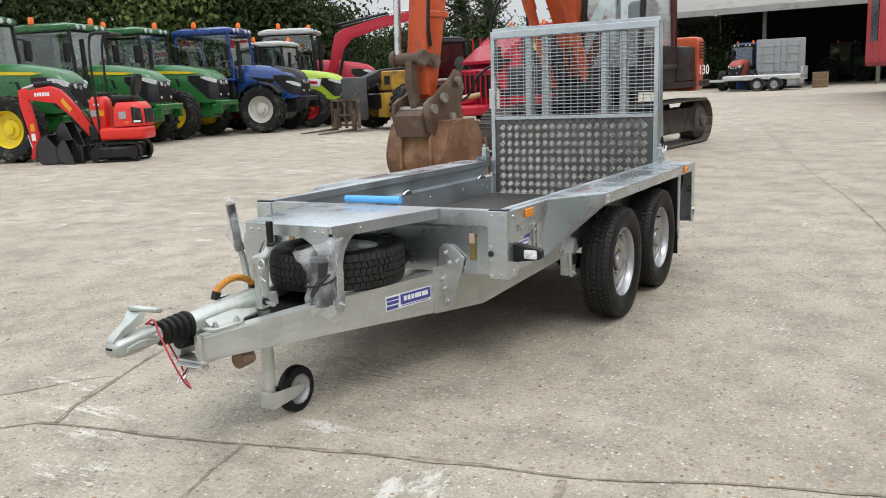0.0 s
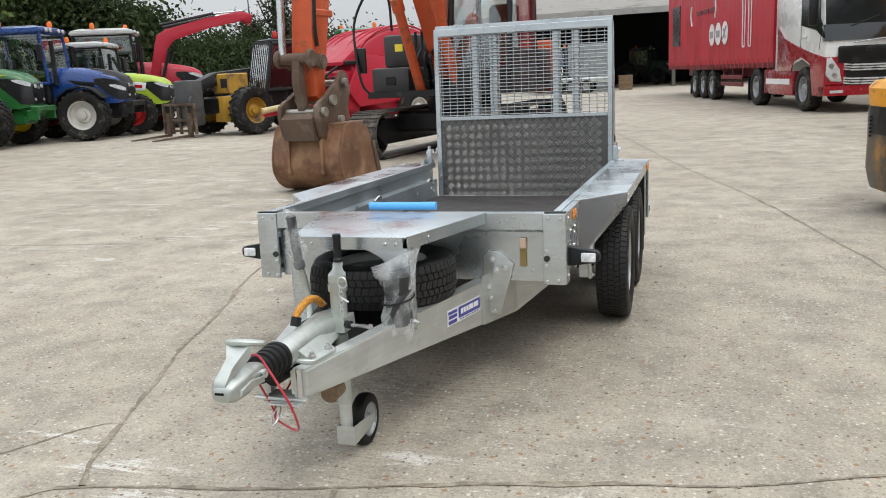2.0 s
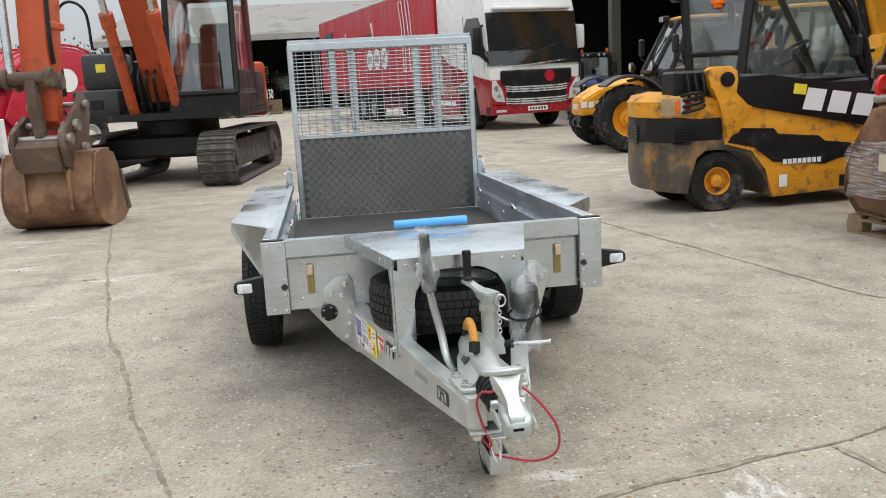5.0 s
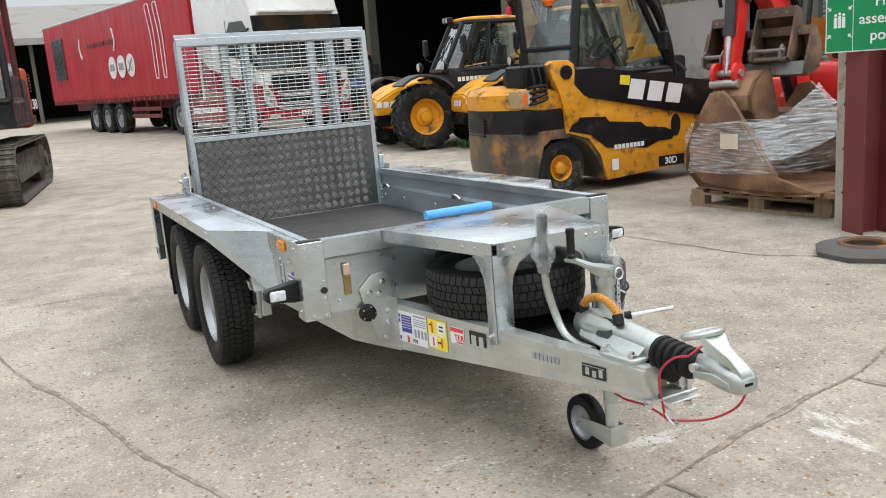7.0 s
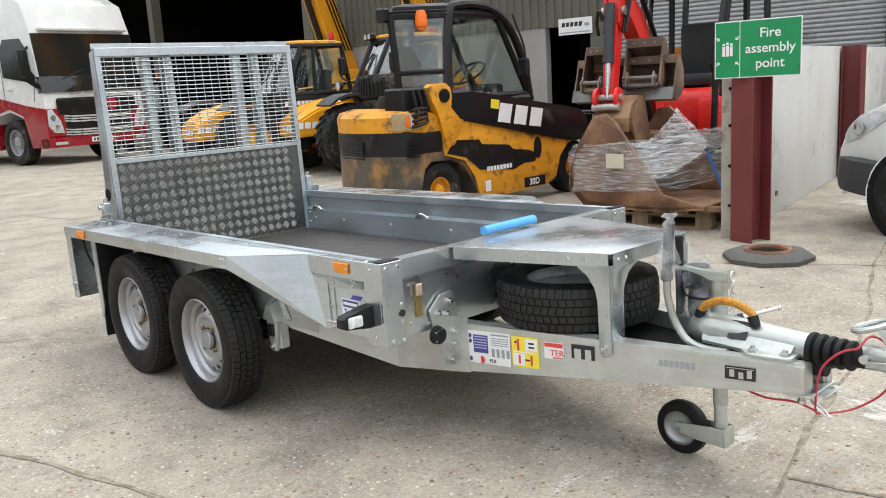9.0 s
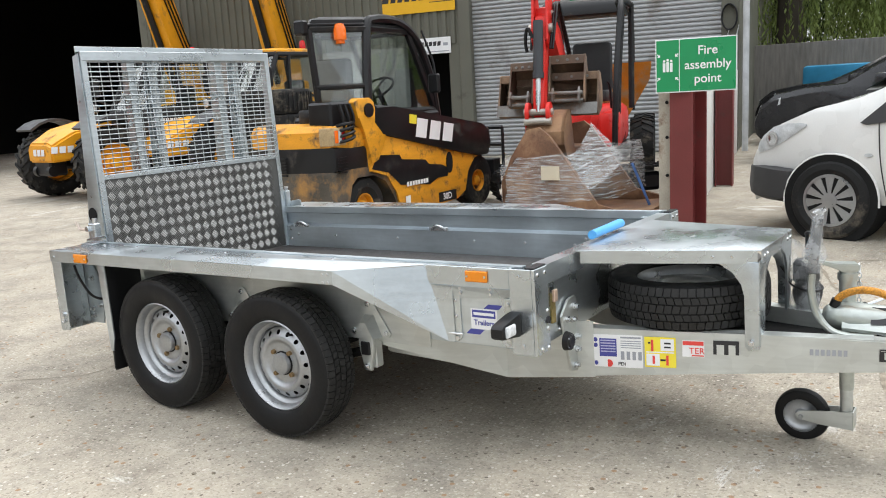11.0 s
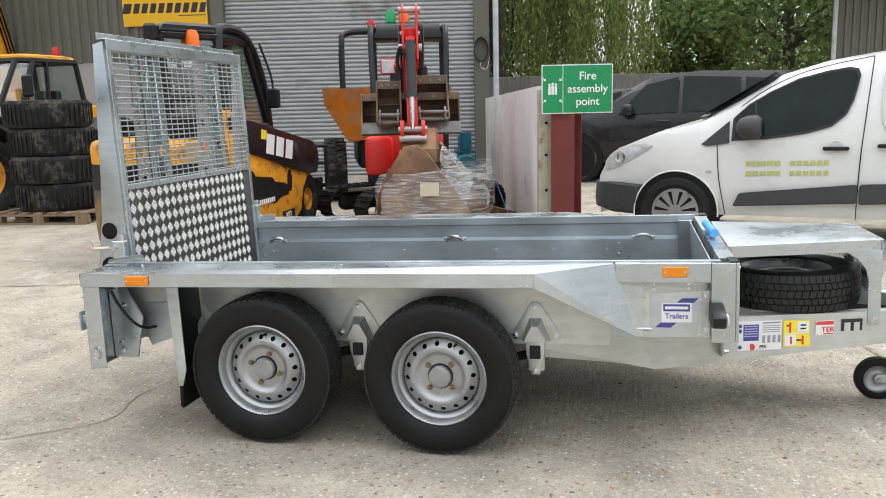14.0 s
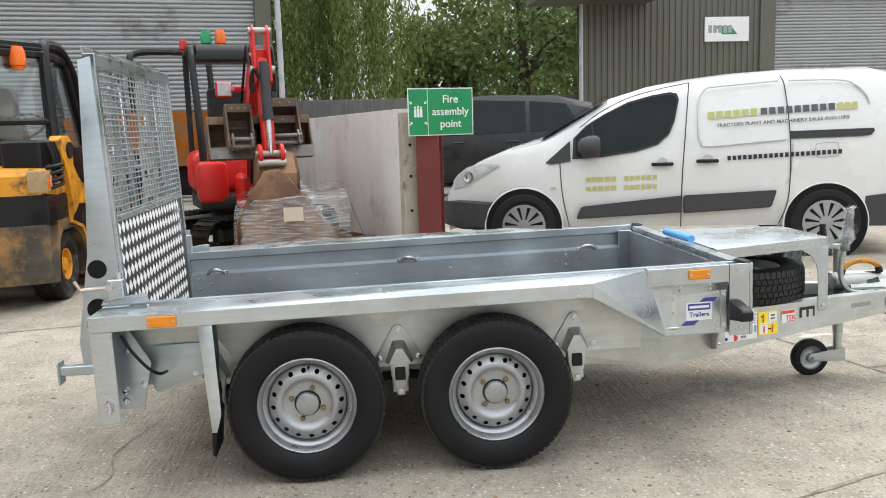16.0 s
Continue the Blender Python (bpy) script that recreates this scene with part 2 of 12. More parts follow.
def mat(name, col, rough=0.55, metal=0.0, var=0.2, scale=6.0, fine=90.0, bump=0.15, dirt=None, dirt_amount=0.0, dirt_scale=2.0, rvar=0.12,
        coat=0.0, stretch=(1, 1, 1), jitter=0.0, spec=0.5):
    m = bpy.data.materials.new(name)
    m.use_nodes = True
    nt = m.node_tree
    nd, ln = nt.nodes, nt.links
    b = nd["Principled BSDF"]
    tc, mp = nd.new("ShaderNodeTexCoord"), nd.new("ShaderNodeMapping")
    mp.inputs["Scale"].default_value = stretch
    ln.new(tc.outputs["Object"], mp.inputs[0])
    n1, n2 = nd.new("ShaderNodeTexNoise"), nd.new("ShaderNodeTexNoise")
    n1.inputs["Scale"].default_value, n1.inputs["Detail"].default_value = scale, 6
    n2.inputs["Scale"].default_value, n2.inputs["Detail"].default_value = fine, 4
    for n in (n1, n2):
        ln.new(mp.outputs[0], n.inputs["Vector"])
    r1 = nd.new("ShaderNodeMapRange")
    r1.inputs[1].default_value, r1.inputs[2].default_value = 0.3, 0.7
    r1.inputs[3].default_value, r1.inputs[4].default_value = 1 - var, 1 + var * 0.6
    ln.new(n1.outputs["Fac"], r1.inputs[0])
    r2 = nd.new("ShaderNodeMapRange")
    r2.inputs[1].default_value, r2.inputs[2].default_value = 0.3, 0.7
    r2.inputs[3].default_value, r2.inputs[4].default_value = 1 - var * 0.5, 1 + var * 0.4
    ln.new(n2.outputs["Fac"], r2.inputs[0])
    mul = nd.new("ShaderNodeMath")
    mul.operation = "MULTIPLY"
    ln.new(r1.outputs[0], mul.inputs[0])
    ln.new(r2.outputs[0], mul.inputs[1])
    fac = mul.outputs[0]
    if jitter:
        oi = nd.new("ShaderNodeObjectInfo")
        rj = nd.new("ShaderNodeMapRange")
        rj.inputs[3].default_value, rj.inputs[4].default_value = 1 - jitter, 1 + jitter
        ln.new(oi.outputs["Random"], rj.inputs[0])
        mj = nd.new("ShaderNodeMath")
        mj.operation = "MULTIPLY"
        ln.new(fac, mj.inputs[0])
        ln.new(rj.outputs[0], mj.inputs[1])
        fac = mj.outputs[0]
    sc = nd.new("ShaderNodeVectorMath")
    sc.operation = "SCALE"
    sc.inputs[0].default_value = col
    ln.new(fac, sc.inputs["Scale"])
    out = sc.outputs[0]
    rough_in = None
    rr = nd.new("ShaderNodeMapRange")
    rr.inputs[1].default_value, rr.inputs[2].default_value = 0.3, 0.7
    rr.inputs[3].default_value, rr.inputs[4].default_value = max(0.03, rough - rvar), min(1.0, rough + rvar)
    ln.new(n1.outputs["Fac"], rr.inputs[0])
    rough_in = rr.outputs[0]
    if dirt is not None:
        n3 = nd.new("ShaderNodeTexNoise")
        n3.inputs["Scale"].default_value, n3.inputs["Detail"].default_value, n3.inputs["Roughness"].default_value = dirt_scale, 9, 0.68
        ln.new(tc.outputs["Object"], n3.inputs["Vector"])
        cr = nd.new("ShaderNodeMapRange")
        cr.inputs[1].default_value, cr.inputs[2].default_value = 0.62 - dirt_amount * 0.4, 0.72 - dirt_amount * 0.25
        ln.new(n3.outputs["Fac"], cr.inputs[0])
        mx = nd.new("ShaderNodeMix")
        mx.data_type = "RGBA"
        ln.new(cr.outputs[0], mx.inputs[0])
        ln.new(out, mx.inputs[6])
        mx.inputs[7].default_value = (*dirt, 1)
        out = mx.outputs[2]
        mr = nd.new("ShaderNodeMix")
        ln.new(cr.outputs[0], mr.inputs[0])
        ln.new(rough_in, mr.inputs[2])
        mr.inputs[3].default_value = 0.85
        rough_in = mr.outputs[0]
        if metal:
            mm = nd.new("ShaderNodeMix")
            ln.new(cr.outputs[0], mm.inputs[0])
            mm.inputs[2].default_value, mm.inputs[3].default_value = metal, 0.0
            ln.new(mm.outputs[0], b.inputs["Metallic"])
    ln.new(out, b.inputs["Base Color"])
    ln.new(rough_in, b.inputs["Roughness"])
    if not (dirt is not None and metal):
        b.inputs["Metallic"].default_value = metal
    b.inputs["Coat Weight"].default_value = coat
    b.inputs["Coat Roughness"].default_value = 0.08
    b.inputs["Specular IOR Level"].default_value = spec
    if bump:
        bp = nd.new("ShaderNodeBump")
        bp.inputs["Strength"].default_value, bp.inputs["Distance"].default_value = bump, 0.004
        ln.new(n2.outputs["Fac"], bp.inputs["Height"])
        ln.new(bp.outputs[0], b.inputs["Normal"])
    return m


def galvanised(name, col, rough, spangle=28.0, contrast=0.06, streak=0.05, metal=0.85):
    """Zinc coating: crystal spangle, cloudy bloom and rolling streaks."""
    m = bpy.data.materials.new(name)
    m.use_nodes = True
    nd, ln = m.node_tree.nodes, m.node_tree.links
    b = nd["Principled BSDF"]
    tc = nd.new("ShaderNodeTexCoord")
    vo, n1, n2 = nd.new("ShaderNodeTexVoronoi"), nd.new("ShaderNodeTexNoise"), nd.new("ShaderNodeTexNoise")
    vo.inputs["Scale"].default_value = spangle
    n1.inputs["Scale"].default_value, n1.inputs["Detail"].default_value = 3.5, 7
    mp = nd.new("ShaderNodeMapping")
    mp.inputs["Scale"].default_value = (7, 7, 60)
    n2.inputs["Scale"].default_value = 1.0
    for n in (vo, n1):
        ln.new(tc.outputs["Object"], n.inputs["Vector"])
    ln.new(tc.outputs["Object"], mp.inputs[0])
    ln.new(mp.outputs[0], n2.inputs["Vector"])
    bw = nd.new("ShaderNodeSeparateColor")
    ln.new(vo.outputs["Color"], bw.inputs[0])
    a = nd.new("ShaderNodeMapRange")
    a.inputs[3].default_value, a.inputs[4].default_value = 1 - contrast, 1 + contrast
    ln.new(bw.outputs[0], a.inputs[0])
    c = nd.new("ShaderNodeMapRange")
    c.inputs[1].default_value, c.inputs[2].default_value, c.inputs[3].default_value, c.inputs[4].default_value = 0.3, 0.7, 0.84, 1.09
    ln.new(n1.outputs["Fac"], c.inputs[0])
    d = nd.new("ShaderNodeMapRange")
    d.inputs[1].default_value, d.inputs[2].default_value, d.inputs[3].default_value, d.inputs[4].default_value = 0.3, 0.7, 1 - streak, 1 + streak
    ln.new(n2.outputs["Fac"], d.inputs[0])
    m1, m2 = nd.new("ShaderNodeMath"), nd.new("ShaderNodeMath")
    m1.operation = m2.operation = "MULTIPLY"
    ln.new(a.outputs[0], m1.inputs[0])
    ln.new(c.outputs[0], m1.inputs[1])
    ln.new(m1.outputs[0], m2.inputs[0])
    ln.new(d.outputs[0], m2.inputs[1])
    sc = nd.new("ShaderNodeVectorMath")
    sc.operation = "SCALE"
    sc.inputs[0].default_value = col
    ln.new(m2.outputs[0], sc.inputs["Scale"])
    ln.new(sc.outputs[0], b.inputs["Base Color"])
    r = nd.new("ShaderNodeMapRange")
    r.inputs[1].default_value, r.inputs[2].default_value, r.inputs[3].default_value, r.inputs[4].default_value = 0.30, 0.70, rough - 0.10, rough + 0.16
    ln.new(n1.outputs["Fac"], r.inputs[0])
    ln.new(r.outputs[0], b.inputs["Roughness"])
    b.inputs["Metallic"].default_value = metal
    bp = nd.new("ShaderNodeBump")
    bp.inputs["Strength"].default_value, bp.inputs["Distance"].default_value = 0.06, 0.003
    ln.new(n1.outputs["Fac"], bp.inputs["Height"])
    ln.new(bp.outputs[0], b.inputs["Normal"])
    return m


def glass(name, tint=(0.6, 0.66, 0.68), alpha_rough=0.02):
    m = bpy.data.materials.new(name)
    m.use_nodes = True
    nd, ln = m.node_tree.nodes, m.node_tree.links
    nd.remove(nd["Principled BSDF"])
    out = nd["Material Output"]
    tr, gl, mx, fr = nd.new("ShaderNodeBsdfTransparent"), nd.new("ShaderNodeBsdfGlossy"), nd.new("ShaderNodeMixShader"), nd.new("ShaderNodeLayerWeight")
    pw, mr = nd.new("ShaderNodeMath"), nd.new("ShaderNodeMapRange")
    tr.inputs[0].default_value = (*tint, 1)
    gl.inputs["Roughness"].default_value = alpha_rough
    fr.inputs[0].default_value = 0.5
    pw.operation = "POWER"
    pw.inputs[1].default_value = 3.0
    mr.inputs[3].default_value, mr.inputs[4].default_value = 0.11, 0.85
    ln.new(fr.outputs["Facing"], pw.inputs[0])
    ln.new(pw.outputs[0], mr.inputs[0])
    ln.new(mr.outputs[0], mx.inputs[0])
    ln.new(tr.outputs[0], mx.inputs[1])
    ln.new(gl.outputs[0], mx.inputs[2])
    ln.new(mx.outputs[0], out.inputs[0])
    return m


ZINC = galvanised("bright_galvanised_sheet", (0.57, 0.615, 0.64), 0.26, spangle=45, contrast=0.022, metal=0.88)
ZINC_WIRE = galvanised("dull_galvanised_wire", (0.36, 0.385, 0.39), 0.42, spangle=45, contrast=0.03, metal=0.8)
ZINC_IN = galvanised("blue_grey_galvanised_sheet", (0.50, 0.555, 0.59), 0.36, spangle=40, contrast=0.02, metal=0.85)
ZINC_DIP = galvanised("hot_dipped_steel", (0.60, 0.62, 0.60), 0.44, spangle=16, contrast=0.05, metal=0.82)
CAST = galvanised("pale_zinc_casting", (0.50, 0.53, 0.50), 0.36, spangle=60, contrast=0.05, streak=0.03, metal=0.75)
RUBBER = mat("tyre_rubber", (0.007, 0.007, 0.0075), 0.55, var=0.35, scale=12, bump=0.1, spec=0.28)
RUBBER_TREAD = mat("dusty_tread_rubber", (0.020, 0.0195, 0.019), 0.6, var=0.35, scale=14, bump=0.1, spec=0.35)
RUBBER_OLD = mat("worn_tyre_rubber", (0.014, 0.014, 0.014), 0.75, var=0.3, scale=8, bump=0.3, spec=0.3, dirt=(0.11, 0.095, 0.075), dirt_amount=0.22, dirt_scale=5)
PLASTIC = mat("black_plastic", (0.009, 0.009, 0.010), 0.42, var=0.2, bump=0.05, spec=0.35)
RIM = mat("silver_wheel_paint", (0.40, 0.41, 0.42), 0.36, metal=0.75, var=0.12, bump=0.03)
# near-black for dark parts, and for shade put into holes and interiors
DARK = mat("near_black_parts_and_shade", (0.012, 0.012, 0.012), 0.85, var=0.3, spec=0.2)
PLY = mat("dark_phenolic_floor", (0.055, 0.05, 0.047), 0.6, var=0.3, scale=14, fine=220, bump=0.25)
# one plate in two tones: sky shine and shade put into bar and base
TREAD = mat("aluminium_tread_bar", (0.42, 0.415, 0.40), 0.42, metal=0.9, var=0.12, bump=0.03, rvar=0.06)
CHECKER = mat("shade_darkened_checker_plate", (0.10, 0.098, 0.093), 0.48, metal=0.45, var=0.2, bump=0.15, dirt=(0.09, 0.085, 0.08), dirt_amount=0.05, dirt_scale=12)
AMBER = mat("amber_reflector", (0.80, 0.25, 0.01), 0.2, var=0.1, fine=400, bump=0.4)
BRASS = mat("brass_bolt", (0.62, 0.38, 0.18), 0.35, metal=0.9, var=0.15)
BOLT_BRONZE = mat("dull_bronze_bolt", (0.30, 0.21, 0.11), 0.4, metal=0.8, var=0.2, bump=0.0)
RUST_ROD = mat("rusty_rod_steel", (0.20, 0.14, 0.09), 0.7, metal=0.3, var=0.4)
CHROME = mat("bright_zinc_fastener", (0.66, 0.67, 0.68), 0.25, metal=0.95, var=0.1, bump=0.0)
WHITE_INK = mat("white_sticker", (0.80, 0.80, 0.80), 0.4, var=0.03, bump=0.0)
BLUE_INK = mat("navy_sticker_print", (0.055, 0.06, 0.28), 0.4, var=0.05, bump=0.0)
YELLOW_INK = mat("yellow_sticker_print", (0.85, 0.70, 0.05), 0.4, var=0.05, bump=0.0)
RED_INK = mat("red_sticker_print", (0.72, 0.06, 0.05), 0.4, var=0.05, bump=0.0)
BLACK_INK = mat("black_print", (0.02, 0.02, 0.022), 0.45, var=0.05, bump=0.0)
GREY_INK = mat("grey_print", (0.32, 0.33, 0.36), 0.45, var=0.05, bump=0.0)
ORANGE_CABLE = mat("orange_braided_sleeve", (0.62, 0.27, 0.03), 0.6, var=0.5, scale=160, fine=420, bump=0.8)
RED_CABLE = mat("red_cable", (0.45, 0.03, 0.05), 0.35, var=0.1)
LAMP_LENS = mat("clear_lamp_lens", (0.72, 0.74, 0.76), 0.12, var=0.25, scale=60, bump=0.3)
BLUE_FOAM = mat("sky_blue_foam", (0.10, 0.40, 0.80), 0.55, var=0.12, bump=0.2)

# ---- ground ----


def concrete_ground():
    m = bpy.data.materials.new("weathered_yard_concrete")
    m.use_nodes = True
    nd, ln = m.node_tree.nodes, m.node_tree.links
    b = nd["Principled BSDF"]
    tc = nd.new("ShaderNodeTexCoord")

    def noise_at(scale, detail=8, rough=0.6, stretch=(1, 1, 1)):
        mp, n = nd.new("ShaderNodeMapping"), nd.new("ShaderNodeTexNoise")
        mp.inputs["Scale"].default_value = stretch
        mp.inputs["Rotation"].default_value = (0, 0, 0.3)
        n.inputs["Scale"].default_value, n.inputs["Detail"].default_value, n.inputs["Roughness"].default_value = scale, detail, rough
        ln.new(tc.outputs["Object"], mp.inputs[0])
        ln.new(mp.outputs[0], n.inputs["Vector"])
        return n.outputs["Fac"]

    def ranged(x, a, c, lo, hi):
        r = nd.new("ShaderNodeMapRange")
        for i, v in enumerate((a, c, lo, hi)):
            r.inputs[i + 1].default_value = v
        ln.new(x, r.inputs[0])
        return r.outputs[0]

    def mixc(f, a, c):
        x = nd.new("ShaderNodeMix")
        x.data_type = "RGBA"
        ln.new(f, x.inputs[0])
        for s, v in ((6, a), (7, c)):
            if isinstance(v, tuple):
                x.inputs[s].default_value = (*v, 1)
            else:
                ln.new(v, x.inputs[s])
        return x.outputs[2]

    base = mixc(ranged(noise_at(0.35), 0.35, 0.65, 0, 1), (0.37, 0.325, 0.258), (0.475, 0.425, 0.345))
    base = mixc(ranged(noise_at(2.6, 9, 0.7), 0.42, 0.68, 0, 0.85), base, (0.215, 0.192, 0.158))
    base = mixc(ranged(noise_at(1.1, 10, 0.72, (1, 2.2, 1)), 0.60, 0.72, 0, 0.75), base, (0.50, 0.465, 0.40))
    base = mixc(ranged(noise_at(0.8, 10, 0.75, (2.0, 0.8, 1)), 0.625, 0.665, 0, 0.9), base, (0.64, 0.625, 0.58))
    base = mixc(ranged(noise_at(0.62, 8, 0.7), 0.32, 0.42, 0.75, 0), base, (0.175, 0.148, 0.118))
    # crisp chalky scrapes
    patch = nd.new("ShaderNodeMath")
    patch.operation = "MULTIPLY"
    ln.new(ranged(noise_at(2.0, 12, 0.80, (0.5, 1.9, 1)), 0.565, 0.595, 0, 0.75), patch.inputs[0])
    ln.new(ranged(noise_at(0.16, 3, 0.5), 0.50, 0.58, 0.04, 1), patch.inputs[1])
    base = mixc(patch.outputs[0], base, (0.70, 0.685, 0.64))
    # exposed aggregate
    vo = nd.new("ShaderNodeTexVoronoi")
    vo.inputs["Scale"].default_value = 135
    ln.new(tc.outputs["Object"], vo.inputs["Vector"])
    sep = nd.new("ShaderNodeSeparateColor")
    ln.new(vo.outputs["Color"], sep.inputs[0])
    base = mixc(ranged(sep.outputs[0], 0.80, 0.95, 0, 0.5), base, (0.58, 0.53, 0.445))
    base = mixc(ranged(sep.outputs[1], 0.80, 0.95, 0, 0.5), base, (0.17, 0.14, 0.11))
    # sharp flecks: pale chips and dark pits
    for sc_, pick, keep, size_, tone in ((48, 0, 0.90, 0.30, (0.66, 0.62, 0.55)), (40, 1, 0.88, 0.26, (0.11, 0.085, 0.065)), (22, 2, 0.93, 0.20, (0.30, 0.17, 0.08))):
        v2, s2, lt, gt, an = nd.new("ShaderNodeTexVoronoi"), nd.new("ShaderNodeSeparateColor"), nd.new("ShaderNodeMath"), nd.new("ShaderNodeMath"), nd.new("ShaderNodeMath")
        v2.inputs["Scale"].default_value = sc_
        ln.new(tc.outputs["Object"], v2.inputs["Vector"])
        ln.new(v2.outputs["Color"], s2.inputs[0])
        lt.operation, gt.operation, an.operation = "LESS_THAN", "GREATER_THAN", "MULTIPLY"
        lt.inputs[1].default_value, gt.inputs[1].default_value = size_, keep
        ln.new(v2.outputs["Distance"], lt.inputs[0])
        ln.new(s2.outputs[pick], gt.inputs[0])
        ln.new(lt.outputs[0], an.inputs[0])
        ln.new(gt.outputs[0], an.inputs[1])
        base = mixc(ranged(an.outputs[0], 0, 1, 0, 0.8), base, tone)
    fine = noise_at(55, 6, 0.7)
    base = mixc(ranged(fine, 0.50, 0.70, 0, 0.40), base, (0.17, 0.15, 0.125))
    base = mixc(ranged(noise_at(7.0, 8, 0.75, (4, 0.6, 1)), 0.56, 0.70, 0, 0.5), base, (0.54, 0.50, 0.43))
    base = mixc(ranged(noise_at(11.0, 9, 0.8, (0.7, 2.2, 1)), 0.54, 0.72, 0, 0.45), base, (0.215, 0.183, 0.145))
    base = mixc(ranged(noise_at(20.0, 8, 0.8, (0.5, 2.6, 1)), 0.60, 0.72, 0, 0.5), base, (0.60, 0.55, 0.465))
    ln.new(base, b.inputs["Base Color"])
    ln.new(ranged(noise_at(1.6), 0.3, 0.7, 0.62, 0.95), b.inputs["Roughness"])
    b.inputs["Specular IOR Level"].default_value = 0.3
    bp = nd.new("ShaderNodeBump")
    bp.inputs["Strength"].default_value, bp.inputs["Distance"].default_value = 0.7, 0.008
    ln.new(fine, bp.inputs["Height"])
    bp2 = nd.new("ShaderNodeBump")
    bp2.inputs["Strength"].default_value, bp2.inputs["Distance"].default_value = 0.4, 0.025
    ln.new(noise_at(16, 5, 0.55, (0.35, 3.2, 1)), bp2.inputs["Height"])
    ln.new(bp.outputs[0], bp2.inputs["Normal"])
    ln.new(bp2.outputs[0], b.inputs["Normal"])
    return m


CONCRETE = concrete_ground()
JOINT = mat("dirty_joint_filler", (0.215, 0.178, 0.134), 0.95, var=0.35, scale=9, fine=120, bump=0.5, dirt=(0.34, 0.295, 0.23), dirt_amount=0.42, dirt_scale=16)
bm = B()
quad(bm, [(-600, -600, 0), (600, -600, 0), (600, 900, 0), (-600, 900, 0)])
tagged(part("ground", bm, CONCRETE), "weathered pale concrete yard with stains and worn aggregate", "ground", kind="structure")


def joint(pts, w, seed):
    """A crooked slab joint with broken edges."""
    rnd = random.Random(seed)
    line = curve([(x, y, 0) for x, y in pts], 10)
    w *= 1.5
    fine_line = []
    for a, c in zip(line, line[1:]):
        k = max(1, int((c - a).length / 0.05))
        fine_line += [a.lerp(c, i / k) for i in range(k)]
    bm = B()
    prev = None
    for i, p in enumerate(fine_line[:-1]):
        d = (fine_line[i + 1] - p).normalized()
        s = Vector((-d.y, d.x, 0))
        off = noise.noise(Vector((p.x * 2.2, p.y * 2.2, seed))) * w * 0.7
        l = w * (0.35 + 0.5 * rnd.random()) * (0.25 + 1.6 * abs(noise.noise(Vector((p.x * 3, p.y * 3, seed + 7)))))
        r = w * (0.35 + 0.5 * rnd.random()) * (0.25 + 1.6 * abs(noise.noise(Vector((p.x * 3, p.y * 3, seed + 3)))))
        a, c = bm.verts.new(p + s * (l + off) + Vector((0, 0, 0.003))), bm.verts.new(p - s * (r - off) + Vector((0, 0, 0.003)))
        if prev:
            bm.faces.new((prev[0], a, c, prev[1]))
        prev = (a, c)
    tagged(part("slab_joint", bm, JOINT), "dark dirt-filled joint between concrete slabs", "joint", "slab joints", "structure")


# ---- plant trailer ----
TILT_M = Matrix.Translation((0.012, 1.395, 0)) @ pose(0, 0, 0, -1.2) @ Matrix.Translation((0, -1.395, 0))
trailer = thing("plant_trailer", "galvanised twin-axle plant trailer with raised mesh loading ramp", "trailer", TILT_M)


def both(fn):
    for s in (-1, 1):
        fn(s)


# bed and sides
bm = B()
box(bm, -0.61, 0.61, 0.05, 2.42, 0.425, 0.445, 0.002)
part("bed_floor", bm, PLY, trailer, "dark brown phenolic plywood floor")
bm = B()
for y in (0.9, 1.4, 1.9, 2.3):
    box(bm, -0.59, 0.59, y - 0.03, y + 0.03, 0.345, 0.424, 0.004)
part("floor_bearer", bm, ZINC_DIP, trailer)


